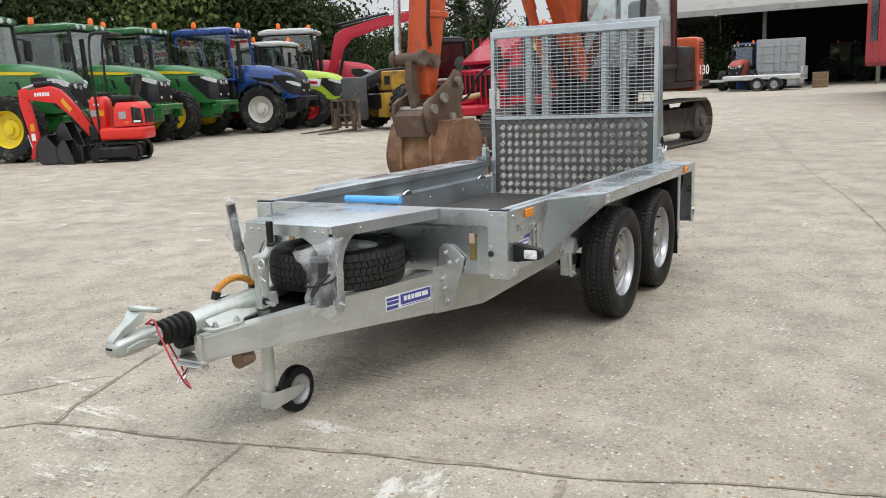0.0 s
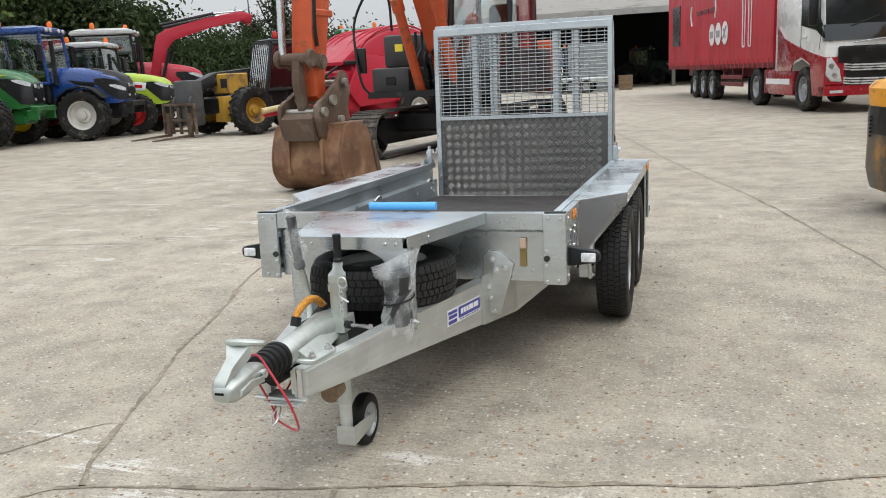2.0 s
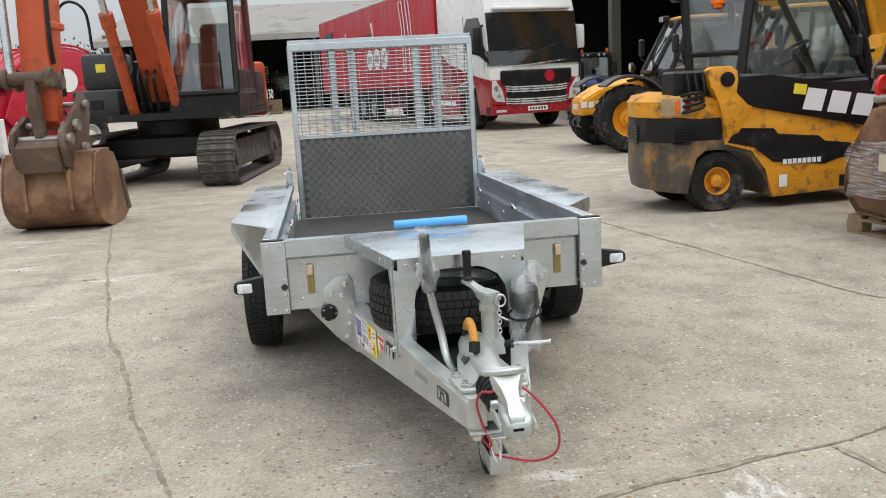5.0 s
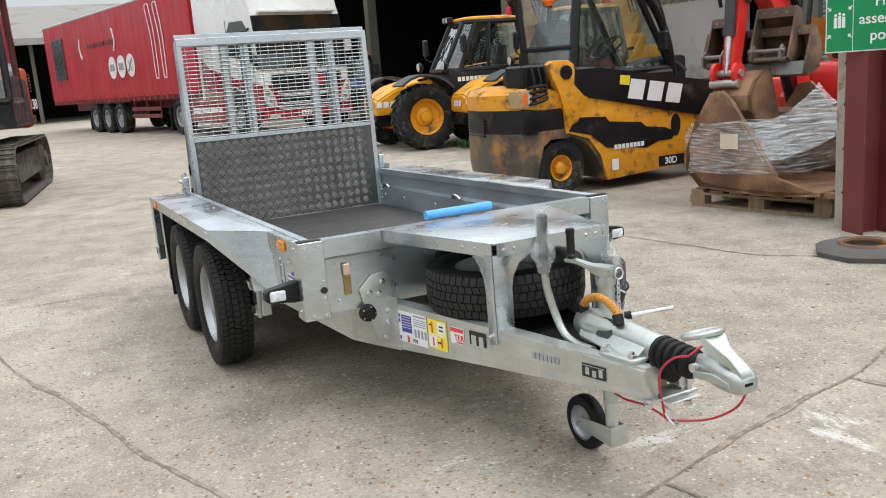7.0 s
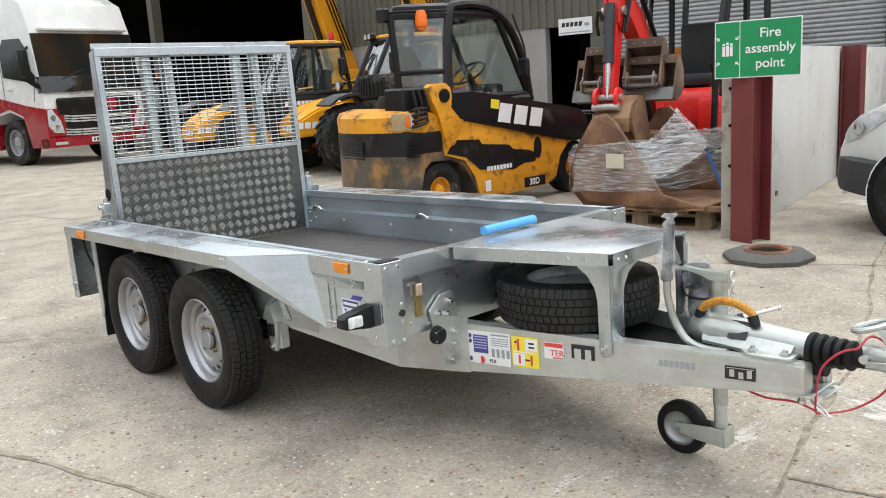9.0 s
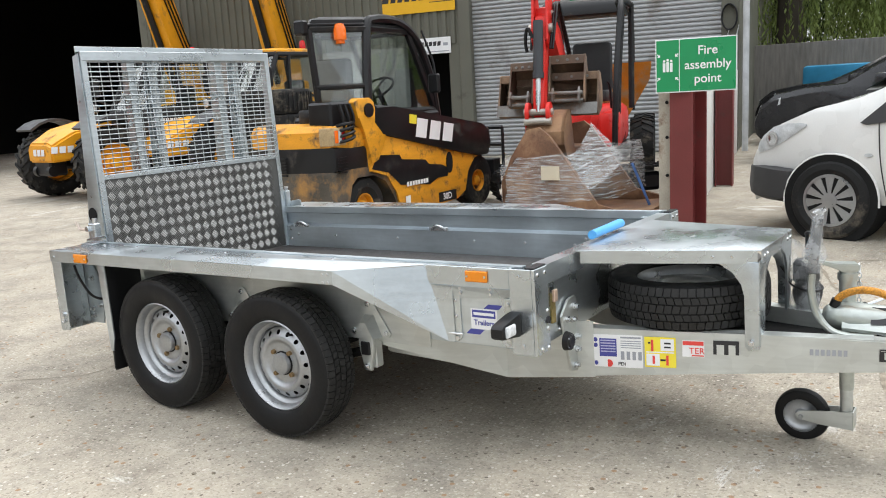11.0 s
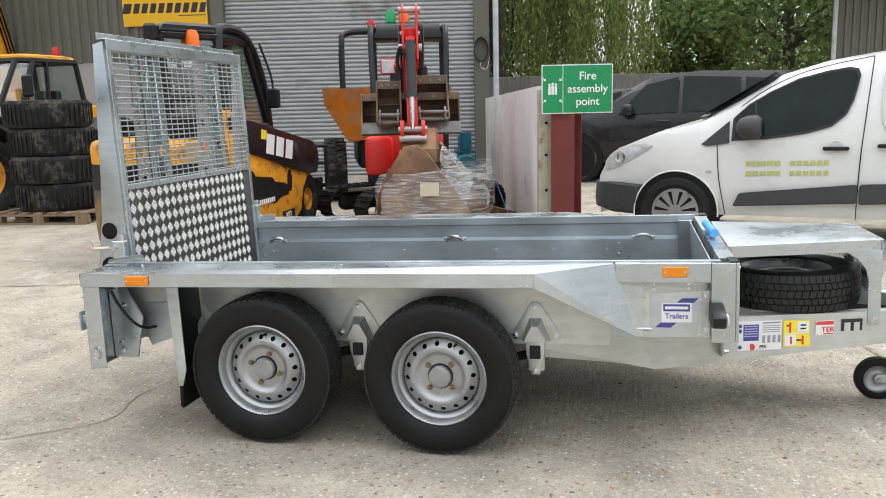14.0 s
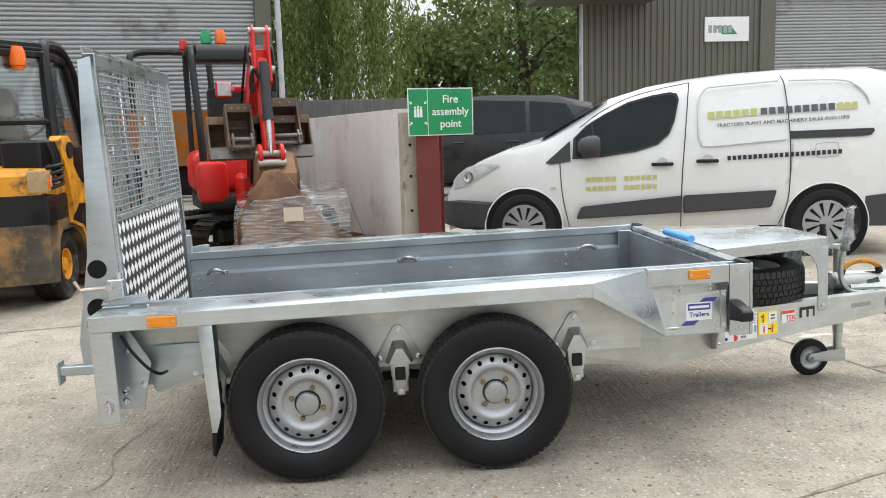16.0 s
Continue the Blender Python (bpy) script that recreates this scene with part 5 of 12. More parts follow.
cyl(bm, (0.203, -0.918, 0.462), (0.209, -0.9225, 0.4635), 0.009, n=10)
part("clamp_bar", bm, CHROME, clamp)
bm = B()
cyl(bm, (0.080, -0.826, 0.440), (0.108, -0.847, 0.445), 0.013, n=12)
part("clamp_sleeve", bm, PLASTIC, clamp)
bm = B()
cyl(bm, (JX, JY, 0.035), (JX, JY, 0.17), 0.021, n=16)
for o in (-0.030, 0.030):
    prism(bm, [(JY - 0.024, 0.020), (JY - 0.024, 0.085), (JY + 0.08, 0.076), (JY + 0.150, 0.066), (JY + 0.162, 0.052), (JY + 0.150, 0.036), (JY + 0.08, 0.026)], "x", JX + 0.006 + o - 0.002, JX + 0.006 + o + 0.002, 0.001)
box(bm, JX - 0.026, JX + 0.038, JY - 0.026, JY - 0.022, 0.020, 0.085)
fork = part("jockey_fork", bm, ZINC_DIP, trailer)
JM = Matrix.Translation((JX + 0.004, JY + 0.143, 0.046))
bm = B()
lathe(bm, [(0.058, -0.021), (0.078, -0.024), (0.089, -0.019), (0.0925, -0.008), (0.0925, 0.008), (0.089, 0.019), (0.078, 0.024), (0.058, 0.021)], 48, JM @ AX["x"], closed=True)
jw = part("jockey_wheel", bm, RUBBER, trailer, "black solid rubber jockey wheel")
bm = B()
for s in (-1, 1):
    lathe(bm, [(0.060, s * 0.023), (0.057, s * 0.018), (0.046, s * 0.009), (0.030, s * 0.007), (0.022, s * 0.010), (0.018, s * 0.022), (0, s * 0.023)], 32, JM @ AX["x"])
cyl(bm, JM @ Vector((-0.042, 0, 0)), JM @ Vector((0.042, 0, 0)), 0.008, n=8)
part("jockey_rim", bm, RIM, jw, "silver steel rim")
# hand loop and cables
bm = B()
tube(bm, curve([(-0.028, -0.957, 0.478), (-0.027, -0.948, 0.502), (-0.024, -0.900, 0.524), (-0.022, -0.845, 0.526), (-0.020, -0.795, 0.505), (-0.018, -0.773, 0.475)], 8), 0.0125, 12)
part("hand_loop", bm, ORANGE_CABLE, trailer, "orange braided hand loop")
for p, q in (((-0.030, -0.962, 0.466), (-0.027, -0.952, 0.494)), ((-0.018, -0.770, 0.466), (-0.019, -0.779, 0.490))):
    bm = B()
    cyl(bm, p, q, 0.0165, n=12)
    part("loop_ferrule", bm, PLASTIC, trailer)
bm = B()
tube(bm, curve([(-0.045, -1.262, 0.452), (0.010, -1.275, 0.475), (0.060, -1.300, 0.44), (0.112, -1.305, 0.36), (0.118, -1.270, 0.28), (0.080, -1.21, 0.232), (0.020, -1.165, 0.226), (-0.022, -1.142, 0.232)], 8), 0.0034, 7)
tube(bm, curve([(-0.045, -1.262, 0.452), (-0.062, -1.225, 0.440), (-0.068, -1.18, 0.395), (-0.052, -1.155, 0.33), (-0.030, -1.142, 0.27), (-0.024, -1.14, 0.236)], 8), 0.0034, 7)
tube(bm, curve([(-0.024, -1.14, 0.240), (-0.045, -1.09, 0.262), (-0.060, -1.01, 0.262), (-0.066, -0.95, 0.278), (-0.066, -0.92, 0.31)], 8), 0.0034, 7)
part("breakaway_cable", bm, RED_CABLE, trailer, "red plastic-coated breakaway cable")
bm = B()
tube(bm, [(-0.016 + 0.010 * math.cos(radians(a)), -1.150 + 0.026 * math.sin(radians(a)), 0.246 + 0.022 * math.sin(radians(a))) for a in range(0, 361, 20)], 0.003, 6)
part("cable_clip", bm, CHROME, trailer, "bright snap hook")

# stickers on the beams and body


def on_beam(s, y, z, lift=0.003):
    """A frame on a drawbar beam's outer face; local x runs with the reading direction."""
    a = math.degrees(math.atan(0.226))
    return Matrix.Translation((s * (beam_x(y) + lift), y, z)) @ pose(0, 0, 0, 0, 0, (90 if s > 0 else -90) - s * a) @ pose(0, 0, 0, 90)


def label_plate(name, s, y, z, w, h, material, lab, lift=0.003):
    bm = B()
    box(bm, -w / 2, w / 2, -h / 2, h / 2, -0.001, 0.0, 0.0, on_beam(s, y, z, lift))
    return part(name, bm, material, trailer, lab)


def bars(parent, s, y, z, specs, material, lift=0.0042, name="print"):
    bm = B()
    for x0, x1, z0, z1 in specs:
        box(bm, x0, x1, z0, z1, -0.0006, 0.0, 0.0, on_beam(s, y, z, lift))
    return pieces(name, bm, material, parent)


p = label_plate("dealer_sticker", 1, -0.195, 0.326, 0.27, 0.062, WHITE_INK, "white and navy dealer web-address sticker")
bars(p, 1, -0.195, 0.326, [(-0.05, 0.13, -0.018, 0.026), (-0.13, -0.06, 0.012, 0.024), (-0.13, -0.065, -0.026, -0.012), (-0.128, -0.062, -0.006, 0.008)], BLUE_INK)
print_marks([0.42] * 3 + [0.9] + [0.9], 0.040, on_beam(1, -0.195, 0.326, 0.0048) @ Matrix.Translation((0.04, 0.006, 0)), WHITE_INK, p, 1.0, 0.5)
bars(p, 1, -0.195, 0.326, [(-0.04 + 0.02 * k, -0.026 + 0.02 * k, -0.026, -0.022) for k in range(8)], BLUE_INK)
p = label_plate("instruction_sticker", -1, -0.125, 0.325, 0.175, 0.118, WHITE_INK, "white and navy safety instruction sticker")
bars(p, -1, -0.125, 0.325, [(-0.062, -0.002, -0.02, 0.045)], BLUE_INK)
bars(p, -1, -0.125, 0.325, [(0.012, 0.082, 0.047, 0.053)] + [(0.012, 0.082, 0.036 - 0.008 * k, 0.039 - 0.008 * k) for k in range(4)] + [(0.012 + 0.02 * k, 0.024 + 0.02 * k, -0.03, 0.0) for k in range(4)], GREY_INK)
bars(p, -1, -0.125, 0.325, [(-0.058, -0.006, 0.036 - 0.01 * k, 0.040 - 0.01 * k) for k in range(5)], mat("pale_lilac_print", (0.45, 0.45, 0.62), 0.4, bump=0), 0.0046)
bm = B()
for z_ in (0.04, 0.02, -0.045):
    cyl(bm, on_beam(-1, -0.125, 0.325, 0.003) @ Vector((-0.076, z_, 0)), on_beam(-1, -0.125, 0.325, 0.0042) @ Vector((-0.076, z_, 0)), 0.008, n=16)
pieces("round_symbol", bm, BLUE_INK, p)
bm = B()
cyl(bm, on_beam(-1, -0.125, 0.325, 0.003) @ Vector((-0.03, -0.045, 0)), on_beam(-1, -0.125, 0.325, 0.0042) @ Vector((-0.03, -0.045, 0)), 0.0135, n=20)
part("red_dot", bm, RED_INK, p)
text("lettering", "PDI", 0.018, on_beam(-1, -0.125, 0.325, 0.0045) @ Matrix.Translation((0.015, -0.046, 0)), BLACK_INK, p)
p = label_plate("jack_sticker", -1, -0.268, 0.327, 0.105, 0.108, YELLOW_INK, "yellow and white pictogram warning sticker")
bars(p, -1, -0.268, 0.327, [(0.002, 0.047, 0.006, 0.048), (-0.047, -0.002, -0.048, -0.006), (-0.047, 0.047, -0.002, 0.002)], WHITE_INK)
bars(p, -1, -0.268, 0.327, [(-0.03, -0.022, 0.004, 0.045), (0.02, 0.028, -0.045, -0.01), (-0.026, -0.018, -0.042, -0.012)], RED_INK, 0.0048)
bars(p, -1, -0.268, 0.327, [(0.014, 0.036, 0.03, 0.036), (0.014, 0.036, 0.016, 0.022), (-0.04, -0.032, 0.03, 0.036), (0.0, 0.018, -0.03, -0.024)], BLACK_INK, 0.0048)
p = label_plate("warning_sticker", -1, -0.375, 0.345, 0.072, 0.058, WHITE_INK, "white and red warning sticker")
bars(p, -1, -0.375, 0.345, [(-0.034, 0.034, 0.012, 0.026), (-0.005, 0.034, -0.026, -0.022)], RED_INK)
text("lettering", "TER", 0.030, on_beam(-1, -0.375, 0.345, 0.0048) @ Matrix.Translation((0.012, -0.008, 0)), RED_INK, p)
p = label_plate("maker_plate", -1, -0.478, 0.352, 0.082, 0.048, BLACK_INK, "small black and silver data plate")
bars(p, -1, -0.478, 0.352, [(-0.030, -0.006, -0.024, 0.010), (0.008, 0.030, -0.024, 0.010)], ZINC_DIP)
p = label_plate("coupling_plate", -1, -0.966, 0.347, 0.088, 0.040, BLACK_INK, "black riveted data plate")
bars(p, -1, -0.966, 0.347, [(-0.030, -0.016, -0.012, 0.010), (-0.004, 0.010, -0.016, 0.004), (0.020, 0.034, -0.012, 0.012), (-0.04, 0.04, 0.014, 0.016)], ZINC_DIP)
bm = B()
for k in range(7):
    box(bm, -0.054 + 0.0165 * k, -0.043 + 0.0165 * k, -0.010, 0.010, -0.0006, 0.0, 0.0, on_beam(-1, -0.78, 0.349, 0.0022))
part("stamped_serial", bm, GREY_INK, trailer, "stamped serial bars")
for s, rz in ((-1, "-x"), (1, "x")):
    fx = s * 0.6562
    bm = B()
    fm = facing(rz, fx, 0.205, 0.497)
    box(bm, -0.052, 0.052, -0.036, 0.034, 0, 0.0012, 0.0, fm)
    p = part("maker_sticker", bm, WHITE_INK, trailer, "white and blue maker sticker")
    bm = B()
    prism(bm, [(0.0, 0.036), (0.06, 0.036), (0.075, 0.052), (0.02, 0.052)], "z", 0, 0.001, 0, fm)
    prism(bm, [(-0.075, -0.056), (-0.02, -0.056), (0.0, -0.038), (-0.055, -0.038)], "z", 0, 0.001, 0, fm)
    box(bm, -0.046, 0.046, 0.004, 0.030, 0.001, 0.002, 0, fm)
    part("emblem", bm, BLUE_INK, p)
    bm = B()
    box(bm, -0.040, 0.040, 0.012, 0.022, 0.0018, 0.0026, 0, fm)
    part("emblem_bar", bm, WHITE_INK, p)
    text("lettering", "Trailers", 0.026, fm @ Matrix.Translation((0, -0.014, 0.0018)), BLUE_INK, p, 0.0004)

# spare wheel lying under the shelf
spare = thing("spare_wheel", "spare trailer wheel lying flat under the front shelf", "wheel", TILT_M @ Matrix.Translation((0.0, -0.27, 0.480)) @ Matrix.Rotation(radians(-90), 4, "Y"))
part("tyre", carc, RUBBER, spare, "new black tyre")
tagged(part("tread_pattern", tread, RUBBER, spare), kind="stuff")
part("rim", rim_me, RIM, spare, "grey pressed-steel wheel")

# blue foam roll on the shelf
bm = B()
cyl(bm, (-0.145, 0, 0), (0.145, 0, 0), 0.017, n=20)
crumple(bm, 0.002, 30, 1)
foam = part("foam_roll", bm, BLUE_FOAM)
foam.matrix_world = TILT_M @ pose(-0.012, 0.035, 0.706, 0, 0, 2)
tagged(foam, "sky-blue foam roll lying on the trailer shelf", "foam roll")

# clear bag with the lighting plug, tied to the shelf leg
bag = thing("plug_bag", "clear plastic bag holding a black plug and cable", "bag", TILT_M @ Matrix.Translation((0.198, -0.640, 0.488)) @ Matrix.Rotation(radians(55), 4, "Z"))
bm = B()
lathe(bm, [(0, -0.10), (0.03, -0.10), (0.038, -0.06), (0.034, 0.0), (0.046, 0.02), (0.046, 0.075), (0.034, 0.09), (0, 0.09)], 20)
tube(bm, curve([(0.03, 0, -0.1), (0.04, 0.01, -0.03), (0.03, -0.03, 0.03), (-0.03, -0.03, -0.02), (-0.035, 0, -0.09)]), 0.012, 8)
part("plug", bm, mat("charcoal_plug_plastic", (0.03, 0.03, 0.032), 0.5), bag, "black multi-pin plug and coiled cable")
bm = B()
rings = []
for z, a, b in ((-0.135, 0.060, 0.036), (-0.11, 0.064, 0.044), (-0.07, 0.062, 0.048), (-0.03, 0.054, 0.046), (0.0, 0.047, 0.042), (0.03, 0.055, 0.045), (0.07, 0.068, 0.044), (0.10, 0.082, 0.030), (0.125, 0.095, 0.012), (0.14, 0.100, 0.005)):
    rings.append([(a * math.cos(radians(t)), b * math.sin(radians(t)), z + (0.22 * a * math.cos(radians(t)) if z > 0.08 else 0) + (0.012 * math.cos(3 * radians(t)) if z < -0.12 else 0)) for t in range(0, 360, 12)])
loft(bm, rings, False)
crumple(bm, 0.014, 22, 9)
part("film_bag", bm, FILM, bag, "crumpled clear polythene", 1.5)
bm = B()
tube(bm, [(0.058 * math.cos(radians(t)), 0.052 * math.sin(radians(t)), -0.005 + 0.012 * math.cos(radians(t))) for t in range(0, 361, 20)], 0.004, 6)
tube(bm, [(0.05, 0.02, 0.0), (0.075, 0.05, 0.06)], 0.003, 6)
part("cable_tie", bm, PLASTIC, bag, "black cable tie")

# ---- materials for the yard ----
GREEN_WALL = mat("olive_corrugated_cladding", (0.12, 0.118, 0.092), 0.6, var=0.12, scale=1.5, bump=0.05, dirt=(0.06, 0.058, 0.045), dirt_amount=0.05, dirt_scale=0.8)
GREY_WALL = mat("pale_grey_wall_panel", (0.33, 0.32, 0.305), 0.8, var=0.12, scale=1.2, dirt=(0.20, 0.19, 0.17), dirt_amount=0.15, dirt_scale=1.0)
SHUTTER = mat("grey_roller_shutter", (0.34, 0.345, 0.35), 0.5, metal=0.3, var=0.1, scale=1.5, bump=0.03, dirt=(0.19, 0.18, 0.165), dirt_amount=0.12, dirt_scale=1.0)
ROOF = mat("weathered_fibre_cement_roof", (0.27, 0.255, 0.235), 0.85, var=0.2, scale=0.6, dirt=(0.15, 0.14, 0.12), dirt_amount=0.25, dirt_scale=0.6)
OX_RED = mat("oxide_red_steel", (0.165, 0.030, 0.028), 0.55, var=0.18, scale=3, dirt=(0.10, 0.06, 0.05), dirt_amount=0.12, dirt_scale=4)
PANEL_CONC = mat("pale_cast_concrete_panel", (0.60, 0.59, 0.565), 0.85, var=0.12, scale=1.6, fine=60, dirt=(0.40, 0.37, 0.33), dirt_amount=0.16, dirt_scale=1.4, stretch=(1, 1, 0.5))
SIGN_GREEN = mat("safety_green", (0.005, 0.26, 0.085), 0.35, var=0.05, bump=0)
MACHINE_YEL = mat("machine_yellow_paint", (0.78, 0.34, 0.012), 0.4, var=0.1, scale=4, bump=0.06, dirt=(0.17, 0.11, 0.06), dirt_amount=0.16, dirt_scale=3.5)
MACHINE_WORN = mat("battered_yellow_paint", (0.74, 0.32, 0.015), 0.5, var=0.15, scale=5, bump=0.12, dirt=(0.060, 0.045, 0.035), dirt_amount=0.22, dirt_scale=5.0, coat=0.1, stretch=(0.7, 0.7, 3.2))
WORN_STEEL = mat("scuffed_counterweight", (0.10, 0.088, 0.072), 0.42, metal=0.3, var=0.4, scale=3, bump=0.2, dirt=(0.38, 0.20, 0.06), dirt_amount=0.35, dirt_scale=2.6, stretch=(1, 1, 3))
MATT_BLACK = mat("satin_black_paint", (0.010, 0.010, 0.011), 0.42, var=0.2, bump=0.05, spec=0.35, dirt=(0.06, 0.052, 0.045), dirt_amount=0.10, dirt_scale=4)
RUST = mat("rusty_digging_steel", (0.165, 0.078, 0.040), 0.55, metal=0.1, var=0.35, scale=4, bump=0.3, dirt=(0.30, 0.175, 0.095), dirt_amount=0.34, dirt_scale=2.2)
BROWN_STEEL = mat("brown_grey_bucket_steel", (0.115, 0.075, 0.052), 0.65, metal=0.25, var=0.3, scale=5, bump=0.25, dirt=(0.19, 0.145, 0.11), dirt_amount=0.30, dirt_scale=3)
TRACK = mat("dusty_steel_track", (0.085, 0.078, 0.068), 0.7, metal=0.3, var=0.35, scale=6, bump=0.3, dirt=(0.20, 0.165, 0.13), dirt_amount=0.3, dirt_scale=4)
HIT_ORANGE = mat("faded_orange_paint", (0.54, 0.085, 0.022), 0.45, var=0.2, scale=3, bump=0.08, dirt=(0.17, 0.07, 0.035), dirt_amount=0.22, dirt_scale=3)
MINI_RED = mat("bright_red_machine_paint", (0.66, 0.022, 0.016), 0.35, var=0.08, scale=3, bump=0.03)
LORRY_RED = mat("red_curtain_vinyl", (0.46, 0.012, 0.026), 0.42, var=0.14, scale=0.9, fine=14, bump=0.25)
CAB_RED = mat("deep_red_cab_paint", (0.30, 0.012, 0.022), 0.25, var=0.05, bump=0.02, coat=0.6)
WHITE_PAINT = mat("white_vehicle_paint", (0.72, 0.72, 0.70), 0.28, var=0.04, scale=2, bump=0.01, coat=0.6)
BLACK_PAINT = mat("black_car_paint", (0.010, 0.010, 0.012), 0.25, var=0.05, bump=0.0, coat=0.25, spec=0.4)
JD_GREEN = mat("tractor_green_paint", (0.018, 0.125, 0.028), 0.33, var=0.08, scale=3, bump=0.02, coat=0.4)
JD_YEL = mat("wheel_yellow_paint", (0.74, 0.56, 0.02), 0.4, var=0.08)
NH_BLUE = mat("tractor_blue_paint", (0.010, 0.050, 0.22), 0.3, var=0.08, bump=0.02, coat=0.4)
CLAAS_GREEN = mat("lime_tractor_paint", (0.36, 0.50, 0.03), 0.35, var=0.08, bump=0.02, coat=0.3)
CAT_YEL = mat("ochre_machine_paint", (0.44, 0.25, 0.03), 0.5, var=0.15, scale=4, bump=0.06, dirt=(0.14, 0.10, 0.06), dirt_amount=0.3, dirt_scale=3)
PALE_RIM = mat("pale_grey_rim_paint", (0.55, 0.54, 0.50), 0.5, var=0.1)
BALER_RED = mat("baler_red_paint", (0.42, 0.010, 0.030), 0.4, var=0.1, bump=0.03)
GLASS = glass("cab_glass", (0.93, 0.965, 0.955))
GLASS_DARK = glass("tinted_glass", (0.62, 0.66, 0.66))
LENS = mat("clear_headlamp", (0.55, 0.57, 0.58), 0.08, var=0.25, scale=14, bump=0.02, coat=0.6)
BEACON = mat("orange_beacon", (0.85, 0.16, 0.01), 0.2, var=0.1)
TAIL_RED = mat("red_lens", (0.5, 0.01, 0.01), 0.2, var=0.1)
WOOD = mat("weathered_pallet_wood", (0.25, 0.175, 0.105), 0.85, var=0.3, scale=5, fine=60, bump=0.3, stretch=(1, 6, 1), jitter=0.15)
INTERIOR = mat("cab_interior_trim", (0.02, 0.021, 0.022), 0.7, var=0.2)
SIGN_YEL = mat("yellow_signboard", (0.75, 0.42, 0.012), 0.4, var=0.04, bump=0)
BLACK_GREY = mat("dark_grey_lettering", (0.09, 0.095, 0.10), 0.45, var=0.05, bump=0.0)
LIME_INK = mat("lime_lettering", (0.50, 0.50, 0.17), 0.4, var=0.03, bump=0)
STEEL_PIN = mat("worn_bright_steel", (0.42, 0.39, 0.35), 0.4, metal=0.7, var=0.3, bump=0.1)

# slab joints
joint([(-0.74, -1.16), (-0.87, -0.89), (-0.99, -0.54), (-1.15, -0.11), (-1.28, 0.3), (-1.48, 0.98), (-1.6, 1.33), (-1.78, 2.0), (-2.17, 3.7), (-2.58, 5.6), (-3.05, 8.05), (-3.9, 13), (-5.6, 24)], 0.017, 1)
joint([(-2.0, -1.9), (-1.3, -1.5), (-0.91, -1.28), (-0.74, -1.16), (0.1, -1.0), (0.66, -0.85), (1.23, -0.76), (1.7, -0.6), (2.12, -0.48), (4, 0.1), (9, 0.9)], 0.016, 2)
joint([(0.1, -1.0), (0.14, -1.19), (0.2, -1.39), (0.5, -2.6), (0.9, -4.5)], 0.013, 3)
joint([(1.23, -0.76), (1.27, -0.95), (1.45, -2.2), (1.6, -4.0)], 0.014, 4)
joint([(-4.67, 32.2), (-0.79, 15.4), (0.95, 7.83), (1.56, 5.55), (1.94, 3.86), (2.3, 2.0), (2.5, 0.94), (2.74, 0.59), (3.4, -0.6)], 0.012, 5)
joint([(-9, 2.0), (-3.57, 2.59), (-3.27, 2.87), (-2.4, 2.99), (-2.0, 3.06)], 0.008, 6)
joint([(-1.26, -1.06), (-1.18, -0.95), (-1.07, -0.77), (-0.96, -0.66)], 0.008, 7)
joint([(-0.02, 2.45), (-0.39, 2.55), (-0.72, 2.52), (-1.1, 2.9), (-1.9, 3.0)], 0.006, 8)
joint([(-16, 9.6), (-8, 8.4), (-3.05, 8.05), (0.95, 7.83), (4.5, 7.9), (10.5, 8.3)], 0.010, 9)

# drain kerb marks: short dirt patches
bm = B()
rnd = random.Random(5)
for k in range(520):
    x, y = rnd.uniform(-4.2, 3.0), rnd.uniform(-2.6, 9.0)
    r = rnd.uniform(0.003, 0.010)
    bmesh.ops.create_icosphere(bm, subdivisions=1, radius=r, matrix=Matrix.Translation((x, y, r * 0.25)) @ Matrix.Diagonal((1, rnd.uniform(0.6, 1.6), 0.5, 1)))
tagged(part("loose_grit", bm, JOINT), "scattered dark grit and crumbs on the concrete", "grit", kind="stuff")

# ---- main building: wall along s from the shutter's right jamb ----
BM = Matrix.Translation((12.5, 3.3, 0)) @ pose(0, 0, 0, 0, 0, math.degrees(math.atan2(0.98, -0.2)))


def corrugated(name, s0, s1, z0, z1, m, label, pitch=0.19, depth=0.035, material=GREEN_WALL):
    """Trapezoid sheet; local x along the wall, outer face towards +y."""
    bm = B()
    n = int((s1 - s0) / pitch)
    pts = []
    for k in range(n + 1):
        x = s0 + k * (s1 - s0) / (n + 1)
        p = (s1 - s0) / (n + 1)
        pts += [(x, 0), (x + p * 0.38, 0), (x + p * 0.48, depth), (x + p * 0.88, depth), (x + p * 0.98, 0)]
    pts += [(s1, 0), (s1, -0.16), (s0, -0.16)]
    prism(bm, pts, "z", z0, z1, 0, m)
    return tagged(part(name, bm, material, None, "", 0.1), label, "wall", kind="structure")


def slab(name, m, s0, s1, y0, y1, z0, z1, material, label, cat="wall"):
    bm = B()
    box(bm, s0, s1, y0, y1, z0, z1, 0.01, m)
    return tagged(part(name, bm, material), label, cat, kind="structure")


